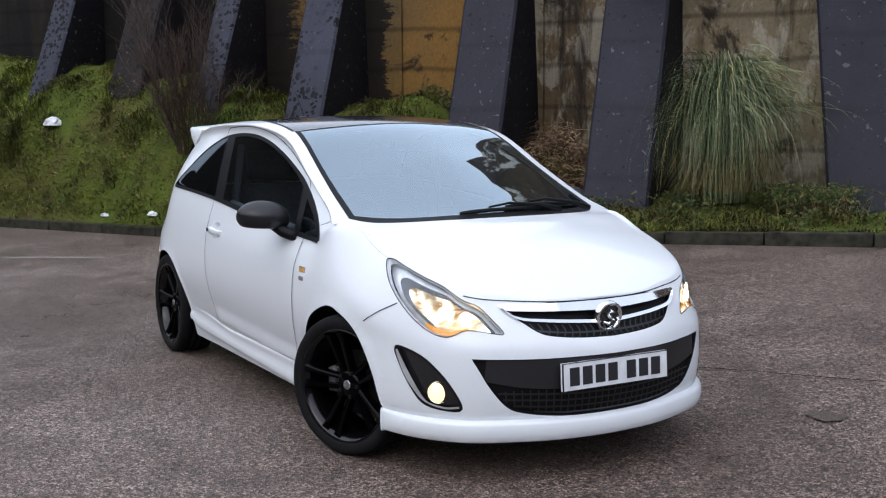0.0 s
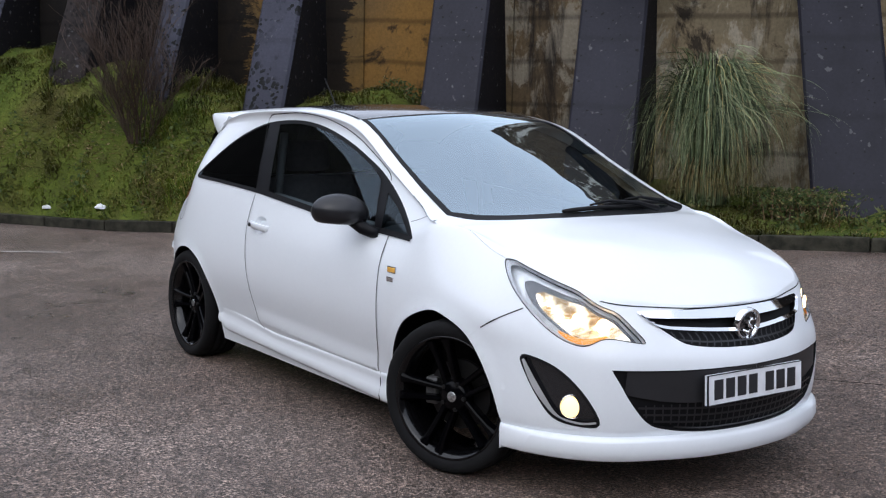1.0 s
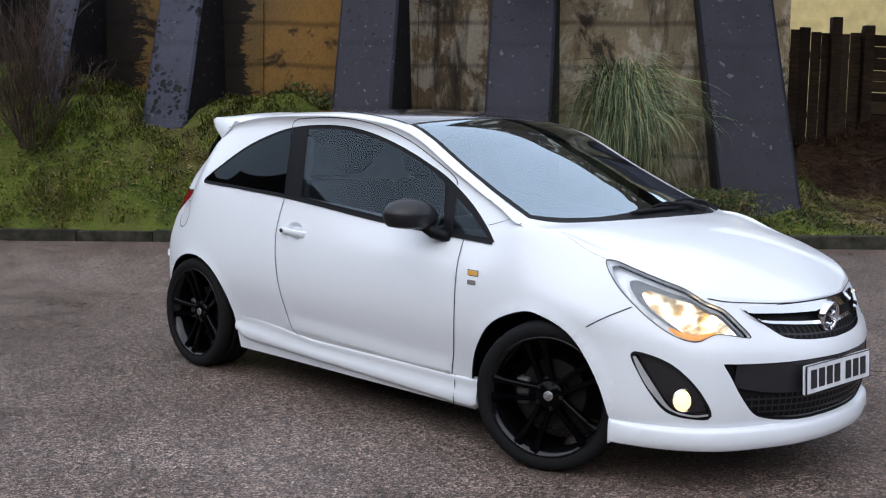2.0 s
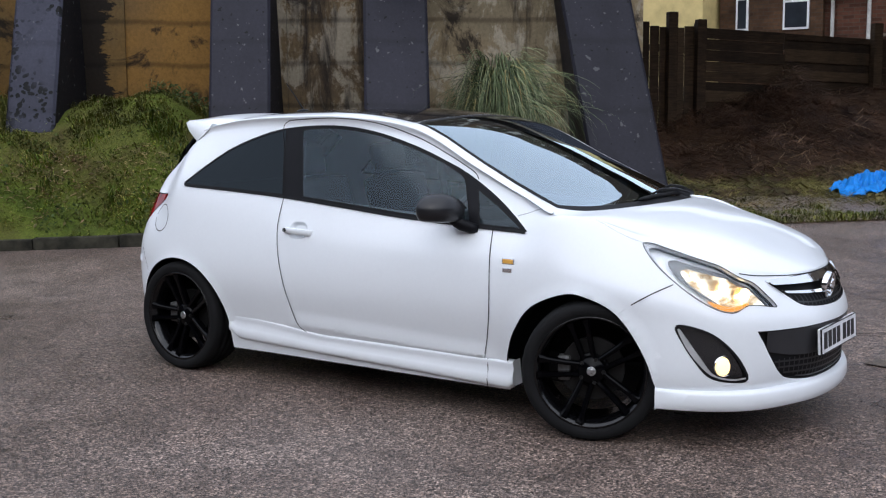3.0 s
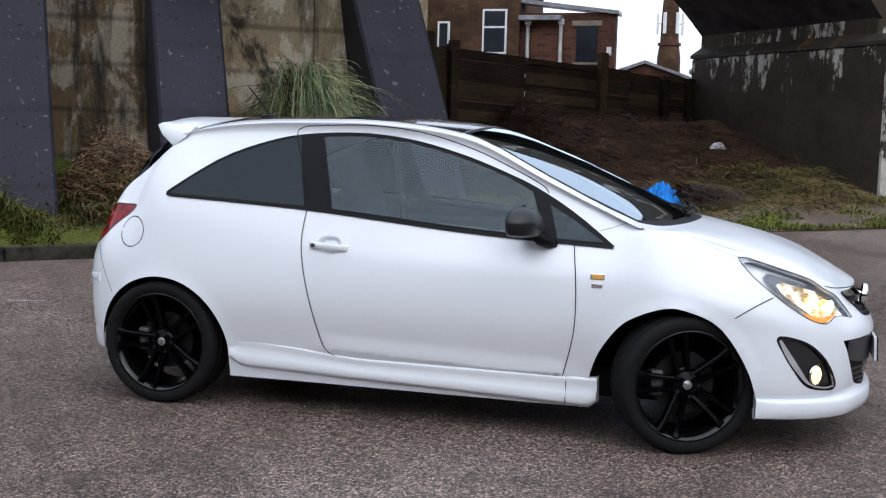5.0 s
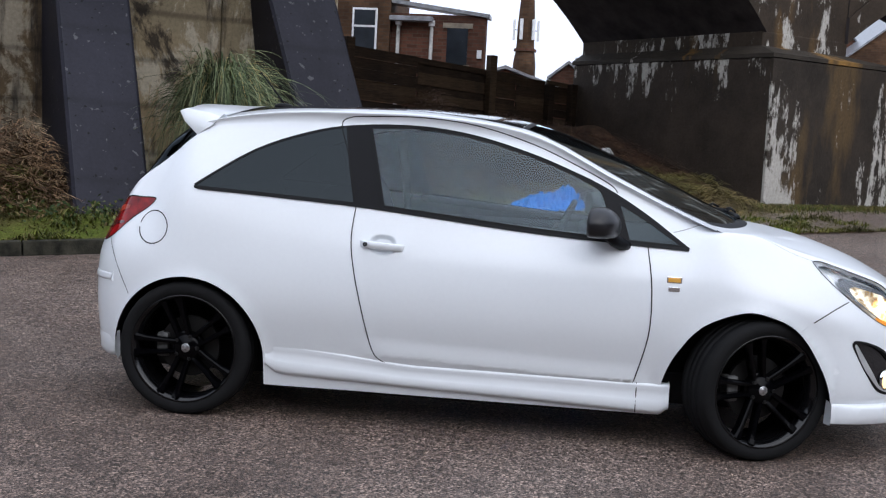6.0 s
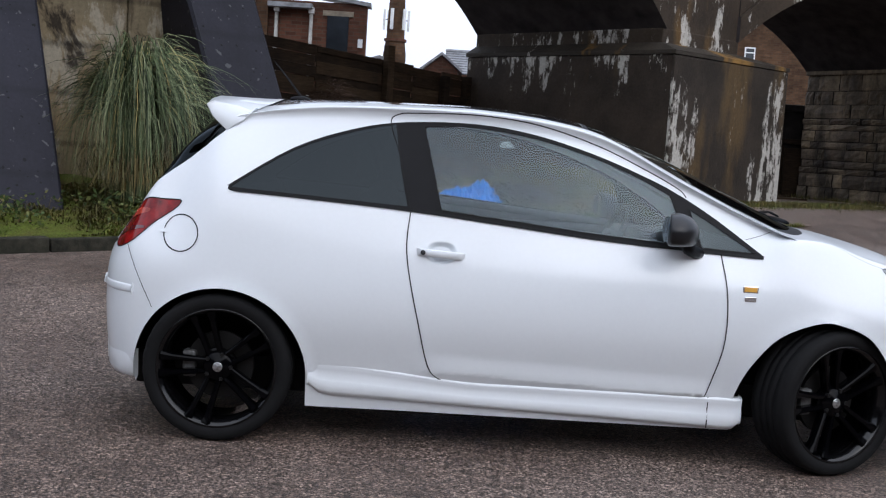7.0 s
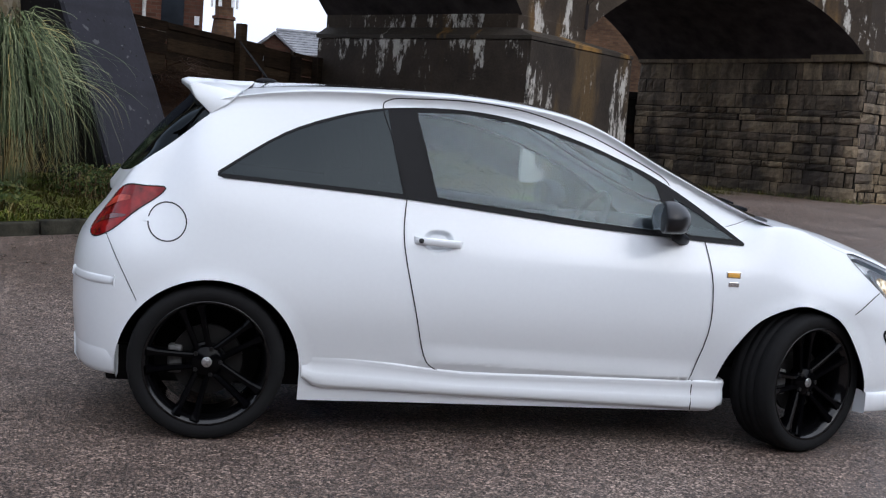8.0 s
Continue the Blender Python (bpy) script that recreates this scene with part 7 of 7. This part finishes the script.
grass_patch(2500, -2.4, 2.9, 0.10, 0.6, 0.17, low, lambda u, t: 1.0 if noise.noise((u * 1.4, t * 4.0, 3.0)) > 0.1 else 0.05)
low.make("grass", M["low_grass"], "short olive grass with brown stalks under the wall", "grass")
g.make("grass", M["grass"], "rough green grass on the bank with yellowed tufts", "grass")

w = Blades()
for _ in range(11000):       # low leafy weeds near the kerb and at the buttress feet
    if rng.random() < 0.55:
        u, t = rng.uniform(-13, -1.8), rng.beta(1.3, 6.5)
    elif rng.random() < 0.7:
        u, t = rng.uniform(-2.4, 2.9), rng.uniform(0.1, 0.5)
    else:
        u, t = rng.uniform(-4.2, -2.4), rng.uniform(0.85, 1.0)
    if noise.noise((u * 1.9, t * 6, 4.4)) < 0.17:
        continue
    kw = kerb_w(u) - 0.12
    ww = kw + (back_w(u) - kw) * t
    x, y = wall_xy(u, ww)
    root = np.array((x, y, bank_z(u, ww) + rng.uniform(0.0, 0.16)))
    d = rand_dir() * 0.8 + np.array((0, 0, rng.uniform(-0.2, 0.8)))
    w.leaf(root, d, np.cross(d, rand_dir()), rng.uniform(0.03, 0.08), rng.uniform(0.3, 0.7) * 0.03)
w.make("weeds", M["ivy"], "dark leafy weeds along the kerb and wall foot", "weeds")


def pampas(u, w, h, n):
    x, y = wall_xy(u, w)
    base = np.array((x, y, bank_z(u, w)))
    b = Blades()
    tufts = [(rand_dir(), rng.uniform(0.5, 1.15), rng.uniform(0.82, 1.06)) for _ in range(46)]
    for i in range(n):
        d, far, tall = tufts[rng.integers(46)]
        d = d + rand_dir() * rng.uniform(0, 0.22)
        d = d / np.linalg.norm(d)
        reach = far * rng.beta(1.6, 1.3) * (0.92 if rng.random() < 0.90 else 1.22) + 0.05
        top = h * tall * rng.uniform(0.66, 1.03) * (1.0 - 0.16 * reach) * (0.80 + 0.20 * min(1.0, reach / 0.45))
        hang = rng.uniform(0.05, 1.05) * min(1.0, 0.35 + reach)
        peak = rng.uniform(0.45, 0.62)
        r0 = base + d * rng.uniform(0, 0.22)
        pts = []
        for f in np.linspace(0, 1, 11):
            out = reach * (f ** 1.5 if f < peak else peak ** 1.5 + (1 - peak ** 1.5) * (1 - ((1 - f) / (1 - peak)) ** 1.6))
            z = top * (1 - max(0.0, 1 - f / peak) ** 1.9) - top * hang * (max(0, f - peak) / (1 - peak)) ** 1.8
            pts.append(r0 + d * out + np.array((0, 0, z)) + rand_dir() * 0.012)
        b.ribbon(pts, rng.uniform(0.008, 0.016), np.array((-d[1], d[0], 0)) * 0.8 + np.array((0, 0, 0.5)))
    root = new("pampas_grass")
    raw("blades", b.v, b.f, M["pampas"], root, "", True)
    tagged(root, "large clump of pampas grass with arching green blades", "pampas grass")
    dry = Blades()
    for i in range(520):
        d = rand_dir()
        r0 = base + d * rng.uniform(0.05, 0.55)
        l = rng.uniform(0.3, 0.8)
        dry.ribbon([r0 + np.array((0, 0, rng.uniform(0.1, 0.5))), r0 + d * 0.15 * l + np.array((0, 0, l * 0.7)), r0 + d * 0.42 * l + np.array((0, 0, l * 0.25))], 0.009, np.array((-d[1], d[0], 0)))
    raw("dry_stalks", dry.v, dry.f, M["straw"], root, "straw-brown dead stalks", True)
    return root


pampas(0.66, -6.35, 1.62, 2100)


def heap(name, u, w, su, sw, h, n, mat, label, cat, long=0.4, wid=0.008):
    """A tangle of dead stems over a mound."""
    b = Blades()
    for i in range(n):
        a, r = rng.uniform(0, 2 * math.pi), math.sqrt(rng.random())
        uu, ww = u + su * r * math.cos(a), w + sw * r * math.sin(a)
        x, y = wall_xy(uu, ww)
        top = h * (1 - r ** 2.2) * (0.75 + 0.9 * noise.noise((uu * 1.3, ww * 1.3, 2.0)))
        p = np.array((x, y, bank_z(uu, ww) + top * rng.uniform(0.35, 1.0)))
        d = rand_dir()
        l = rng.uniform(0.3, 1.0) * long
        k = rng.uniform(-0.3, 0.6)
        pts = [p, p + d * l * 0.4 + np.array((0, 0, l * (0.10 + 0.22 * k))), p + d * l * 0.8 + np.array((0, 0, l * 0.2 * k)), p + d * l + np.array((0, 0, -l * 0.10))]
        b.ribbon(pts, wid * rng.uniform(0.6, 1.5), np.array((-d[1], d[0], 0.4)))
    return b.make(name, mat, label, cat)


heap("dead_bush", -1.25, -6.6, 0.66, 0.5, 0.68, 3600, M["dead"], "brown withered bush between two buttresses", "bush", 0.28)
heap("dead_undergrowth", 4.3, -9.2, 1.9, 1.5, 0.42, 8000, M["bramble"], "dark red-brown mound of dead bramble under the fence", "undergrowth", 0.50, 0.005)
heap("dead_undergrowth", 6.9, -9.2, 2.0, 1.6, 0.30, 7000, M["bramble"], "dark red-brown mound of dead bramble under the fence", "undergrowth", 0.50, 0.005)
heap("dead_undergrowth", 5.0, -9.9, 0.9, 0.5, 0.55, 2600, M["bramble"], "rounded hump of dead bramble against the fence", "undergrowth", 0.45, 0.005)
for tu, tw, tr, tn in ((3.9, -8.9, 0.55, 90), (4.7, -9.3, 0.5, 70), (5.5, -9.0, 0.4, 60), (5.6, -7.5, 0.45, 130), (6.6, -8.3, 0.6, 90), (4.4, -7.9, 0.6, 90)):
    heap("loose_twigs", tu, tw, tr, tr * 0.6, 0.40, tn, M["dead"], "pale broken twigs and straw over the undergrowth", "twigs", 0.55, 0.007)
heap("dry_grass", 7.6, -7.6, 1.3, 1.3, 0.30, 3000, M["straw"], "mound of brown and olive dry grass by the pier", "grass", 0.3, 0.008)
heap("dry_grass", 6.6, -7.1, 2.4, 1.3, 0.07, 5000, M["straw"], "flattened brown dry grass on the bank", "grass", 0.35, 0.008)
heap("dry_grass", 4.2, -6.9, 1.9, 1.2, 0.06, 4000, M["straw"], "flattened brown dry grass on the bank", "grass", 0.3, 0.008)
heap("brushwood_pile", 5.95, -6.95, 0.62, 0.36, 0.30, 2600, M["twig"], "dark pile of cut brushwood beside the blue tarpaulin", "brushwood", 0.36, 0.010)


for du in range(9):       # withered grass lies along the kerb
    u = -11.6 + 1.06 * du
    heap("dry_grass", u, kerb_w(u) - 0.42 - 0.10 * (du % 3), 0.62, 0.26, 0.07, 420, M["dead" if du % 2 else "straw"], "withered brown grass and leaf litter above the kerb", "grass", 0.16, 0.010)


def bramble(u, w, su, sw, h, stems, leaves):
    """Arching thin stems with small leaves over them."""
    x, y = wall_xy(u, w)
    root = tagged(new("bramble_bush"), "straggly olive bramble bush at the buttress foot", "bush")
    root.location = (x, y, bank_z(u, w))
    st, lf = Blades(), Blades()
    for i in range(stems):
        d = rand_dir()
        p = np.array((rng.normal(0, su * 0.45), rng.normal(0, sw * 0.45), -0.03))
        l = rng.uniform(0.5, 1.0) * h
        pts = [p + d * 0.55 * l * f ** 1.4 + np.array((0, 0, l * 1.25 * (f - 0.52 * f * f * f))) for f in np.linspace(0, 1, 6)]
        st.ribbon(pts, 0.007, np.array((-d[1], d[0], 0.3)))
        for k in range(leaves // stems):
            q = pts[rng.integers(1, 6)] + rand_dir() * rng.uniform(0, 0.05)
            e = rand_dir() * 0.8 + np.array((0, 0, rng.uniform(-0.5, 0.6)))
            lf.leaf(q, e, np.cross(e, rand_dir()), rng.uniform(0.025, 0.06), 0.013)
    raw("tangle", st.v, st.f, M["dead"], root, "thin brown stems", True)
    raw("foliage", lf.v, lf.f, M["ivy"], root, "small olive leaves", True)
    return root


bramble(1.60, -5.98, 0.5, 0.22, 0.52, 190, 3400)


def bare_shrub(u, w, h, spread, seed):
    """Bare stems that fork from one foot."""
    r = random.Random(seed)
    x, y = wall_xy(u, w)
    shrub = tagged(new("bare_shrub"), "leafless brown shrub with many thin stems", "shrub")

    def grow(bm, p, d, l, rad, lev):
        pts, rr = [p], [rad]
        for i in range(4):
            d = (d + Vector((r.uniform(-1, 1), r.uniform(-1, 1), r.uniform(-0.2, 0.6))) * 0.16).normalized()
            p = p + d * l / 4
            pts.append(p)
            rr.append(rad * (1 - 0.17 * (i + 1)))
        tube_into(bm, pts, rr, 4 if lev else 5, False)
        if lev < 3:
            for k in range((5, 4, 6)[lev]):
                q = pts[r.randint(1, 4)]
                e = (d + Vector((r.uniform(-1, 1), r.uniform(-1, 1), r.uniform(-0.1, 0.7))) * 0.62).normalized()
                grow(bm, q, e, l * r.uniform(0.40, 0.72), rad * 0.58, lev + 1)

    root = Vector((x, y, bank_z(u, w) - 0.05))
    for k in range(26):
        a = r.uniform(0, 2 * math.pi)
        lean = spread * r.uniform(0.35, 1.0) * (2.6 if k % 6 == 0 else 1.0)
        d = Vector((math.cos(a) * lean, math.sin(a) * lean, 1)).normalized()
        bm = bmesh.new()
        grow(bm, root + Vector((math.cos(a), math.sin(a), 0)) * 0.12, d, h * r.uniform(0.26, 0.56), 0.0085, 0)
        part("stem", bm, M["stem"], shrub)
    return shrub


bare_shrub(-5.92, -6.15, 2.3, 0.40, 3)


def crumpled(name, u, w, size, mat, label, cat, up=0.0, seed=0.0, n=18):
    x, y = wall_xy(u, w)
    bm = bmesh.new()
    res = bmesh.ops.create_icosphere(bm, subdivisions=4, radius=1.0)
    for v in res["verts"]:
        c = v.co.copy()
        k = 1 + 0.42 * noise.noise(c * 1.6 + Vector((seed, 0, 0))) + 0.30 * abs(noise.noise(c * 4.1 + Vector((seed, 3, 0)))) + 0.12 * noise.noise(c * 9 + Vector((0, seed, 0)))
        z = max(c.z * k, -0.25)
        v.co = Vector((c.x * k * size[0], c.y * k * size[1], (z + 0.2) * size[2]))
    for v in bm.verts:
        v.co = pose(x, y, bank_z(u, w) + up, 0, 0, 36) @ v.co
    return tagged(part(name, bm, mat, None, "", True), label, cat)


def draped_sheet(u, w, label):
    """Plastic sheet thrown down in sharp folds, higher at one end."""
    x0, y0 = wall_xy(u, w)
    m = pose(x0, y0, 0, 0, 0, 40)
    nu, nv = 110, 72
    verts, faces = [], []
    for j in range(nv + 1):
        for i in range(nu + 1):
            a, c = 2 * i / nu - 1, 2 * j / nv - 1
            r = 1 + 0.22 * noise.noise((a * 1.7, c * 1.7, 2.0)) + 0.10 * noise.noise((a * 5, c * 5, 6.0))
            sh = 0.62 + 0.38 * math.sqrt(max(0, 1 - 0.75 * c * c)) if abs(a) > 0.5 else 1.0
            px, py = a * 0.56 * r * sh, c * 0.34 * r * (1 - 0.35 * a * a)
            cr1 = abs(noise.noise((px * 6, py * 6, 1.0))) + 0.55 * abs(noise.noise((px * 14, py * 14, 4.0))) + 0.10 * abs(noise.noise((px * 26, py * 26, 7.0)))
            wx, wy = px + 0.07 * noise.noise((px * 4, py * 4, 5.0)), py + 0.07 * noise.noise((px * 4, py * 4, 9.0))
            fold = 0.0
            for turn, wave, high in ((20, 0.22, 0.045), (75, 0.15, 0.040), (140, 0.12, 0.040), (105, 0.080, 0.026), (50, 0.060, 0.016), (165, 0.045, 0.007)):
                ph = (wx * math.cos(radians(turn)) + wy * math.sin(radians(turn))) / wave + turn
                fold += high * abs(2 * (ph - math.floor(ph)) - 1)
            rise = max(0.0, 1 - (a * a + c * c) * 0.5)
            peak = 0.14 * math.exp(-((a - 0.55) ** 2 / 0.07 + (c - 0.1) ** 2 / 0.3)) + 0.10 * math.exp(-((a + 0.1) ** 2 / 0.25 + c * c / 0.5))
            q = m @ Vector((px, py, 0))
            uu, ww = q.x * UX + q.y * UY, q.x * UY - q.y * UX
            verts.append((q.x, q.y, bank_z(uu, ww) + 0.012 + peak * (0.6 + cr1) + rise * (fold + 0.13 * cr1)))
    for j in range(nv):
        for i in range(nu):
            k = j * (nu + 1) + i
            faces.append((k, k + 1, k + nu + 2, k + nu + 1))
    ob = raw("tarpaulin", verts, faces, M["tarp"])
    md = ob.modifiers.new("thickness", 'SOLIDIFY')
    md.thickness = 0.003
    return tagged(ob, label, "tarpaulin")


draped_sheet(5.10, -6.85, "crumpled bright blue tarpaulin lying on the bank")
crumpled("plastic_bag", -8.31, -6.36, (0.11, 0.08, 0.085), M["litter"], "white plastic bag lying in the grass", "litter", 0.045, 5.0)
crumpled("litter_scrap", -6.95, -5.75, (0.055, 0.035, 0.028), M["litter"], "white scrap of litter near the kerb", "litter", 0.015, 7.0)
crumpled("litter_scrap", -6.15, -5.7, (0.07, 0.05, 0.04), M["litter"], "white scrap of litter near the kerb", "litter", 0.015, 9.0)
crumpled("litter_scrap", 7.7, -9.2, (0.12, 0.06, 0.07), M["litter"], "pale block lying on the bank", "litter", 0.08, 11.0)

# grass at the foot of the first pier
gp = Blades()
for _ in range(9000):
    d, e = rng.uniform(-0.8, 5.5), -abs(rng.normal(0, 0.42))
    q = via(d, e, 0)
    root = np.array((q.x, q.y, ground_z(q.x, q.y)))
    h = rng.uniform(0.03, 0.10)
    dr = rand_dir()
    gp.ribbon([root, root + np.array((0, 0, h * 0.6)) + dr * h * 0.2, root + np.array((0, 0, h * 0.8)) + dr * h * 0.7], rng.uniform(0.006, 0.012), rand_dir())
for _ in range(700):
    q = P2 @ Vector((-abs(rng.normal(0, 0.22)) - 0.02, rng.uniform(-0.3, 5.3), 0))
    root = np.array((q.x, q.y, ground_z(q.x, q.y)))
    h = rng.uniform(0.04, 0.13)
    dr = rand_dir()
    gp.ribbon([root, root + np.array((0, 0, h * 0.6)) + dr * h * 0.2, root + np.array((0, 0, h * 0.8)) + dr * h * 0.7], rng.uniform(0.008, 0.016), rand_dir())
gp.make("grass", M["low_grass"], "strip of short grass at the foot of the piers", "grass")


def ground_strip(pts, width, mat, label, name, cat):
    """A thin mark that lies on the ground."""
    v, f = [], []
    for i, (x, y) in enumerate(pts):
        a, b = pts[max(i - 1, 0)], pts[min(i + 1, len(pts) - 1)]
        l = math.hypot(b[0] - a[0], b[1] - a[1])
        nx, ny = -(b[1] - a[1]) / l, (b[0] - a[0]) / l
        w = width * (0.6 + 0.5 * noise.noise((x * 3, y * 3, 1.0)))
        for sg in (-1, 1):
            px, py = x + sg * nx * w, y + sg * ny * w
            v.append((px, py, ground_z(px, py) + 0.0105))
    for i in range(len(pts) - 1):
        f.append((2 * i, 2 * i + 1, 2 * i + 3, 2 * i + 2))
    return tagged(raw(name, v, f, mat, None, "", True), label, cat, kind="stuff")


def wavy(a, b, n=30, amp=0.05):
    out = []
    for i in range(n + 1):
        f = i / n
        x, y = a[0] + (b[0] - a[0]) * f, a[1] + (b[1] - a[1]) * f
        out.append((x + amp * noise.noise((x * 1.3, y * 1.3, 5)), y + amp * noise.noise((x * 1.3, y * 1.3, 9))))
    return out


M["crack"] = simple("dark_crack", (0.025, 0.020, 0.017), 0.8)
M["pale_mark"] = simple("worn_white_paint", (0.42, 0.41, 0.39), 0.7, var=0.3, scale=20)
M["damp"] = simple("damp_asphalt_patch", (0.075, 0.056, 0.040), 0.45, var=0.8, scale=90, bumpy=0.4)
ground_strip(wavy((0.9, 1.47), (3.4, 2.95), 50), 0.008, M["crack"], "thin dark crack across the asphalt", "crack", "crack")
ground_strip(wavy((-6.9, -1.2), (-6.2, -0.1), 12, 0.02), 0.022, M["pale_mark"], "worn pale line painted on the asphalt", "line_mark", "road marking")
ground_strip(wavy((-3.82, 1.43), (-3.55, 1.52), 6, 0.01), 0.012, M["pale_mark"], "pale stick lying on the asphalt", "stick", "stick")
def damp_patch(x, y, rx, ry, seed, mat="damp", label="dark damp patch on the asphalt"):
    """An uneven damp patch that lies on the ground."""
    n, v = 40, [(x, y, ground_z(x, y) + 0.0105)]
    for k in range(n):
        a = 2 * math.pi * k / n
        r = 1 + 0.5 * noise.noise((math.cos(a) * 1.6, math.sin(a) * 1.6, seed)) + 0.25 * noise.noise((math.cos(a) * 5, math.sin(a) * 5, seed))
        px, py = x + rx * r * math.cos(a), y + ry * r * math.sin(a)
        v.append((px, py, ground_z(px, py) + 0.0085))
    return tagged(raw("stain", v, [(0, 1 + k, 1 + (k + 1) % n) for k in range(n)], M[mat], None, "", True), label, "stain", kind="stuff")


damp_patch(1.98, 1.33, 0.10, 0.07, 1.0)
ground_strip(wavy((1.25, 4.65), (1.75, 5.05), 10, 0.05), 0.06, M["damp"], "dark damp patch on the asphalt", "stain", "stain")

# ---------------------------------------------------------------- stones of the second pier
STONE = {}


def stone_mesh(l, h):
    """A rough-faced block of one size, shared by its likes."""
    key = (round(l, 2), round(h, 2), random.randint(0, 3))
    if key not in STONE:
        bm = bmesh.new()
        r = random.Random(str(key))
        nx = 4
        rows = []
        for iz in range(4):
            row = []
            for ix in range(nx + 1):
                x, z = l * ix / nx, h * iz / 3
                edge = ix in (0, nx) or iz in (0, 3)
                y = r.uniform(0.012, 0.028) if edge else -r.uniform(-0.010, 0.020)
                x, z = x + r.uniform(-0.012, 0.012), z + r.uniform(-0.012, 0.012)
                row.append(bm.verts.new((min(max(x, 0.006), l - 0.006), y, min(max(z, 0.006), h - 0.006))))
            rows.append(row)
        for a, b in zip(rows, rows[1:]):
            for k in range(nx):
                bm.faces.new((a[k], a[k + 1], b[k + 1], b[k]))
        me = bpy.data.meshes.new("stone")
        bm.to_mesh(me)
        bm.free()
        me.materials.append(M["block"])
        STONE[key] = me
    return STONE[key]


def courses(m, length, z0, z1, seed):
    """Courses of blocks over a face; m puts x along it, y into it."""
    r = random.Random(seed)
    z = z0
    while z < z1 - 0.05:
        h = min(r.choice((0.12, 0.15, 0.18, 0.22, 0.27)), z1 - z)
        if z1 - z - h < 0.12:
            h = z1 - z
        a = -r.uniform(0, 0.3)
        while a < length:
            l = r.choice((0.17, 0.24, 0.32, 0.40, 0.54, 0.72))
            s, e = max(a, 0), min(a + l, length)
            if e - s > 0.08:
                ob = new("stone", stone_mesh(e - s, h))
                ob.parent = pier2
                ob.matrix_basis = m @ pose(s, r.uniform(-0.035, 0.015), z, r.uniform(-2, 2), r.uniform(-0.8, 0.8), r.uniform(-2, 2))
            a += l
        z += h


courses(P2 @ pose(0.0, 5.3, 0, 0, 0, -90), 5.3, 0.3, SPRING - 0.02, 1)
courses(P2, 4.0, 0.3, SPRING - 0.02, 2)
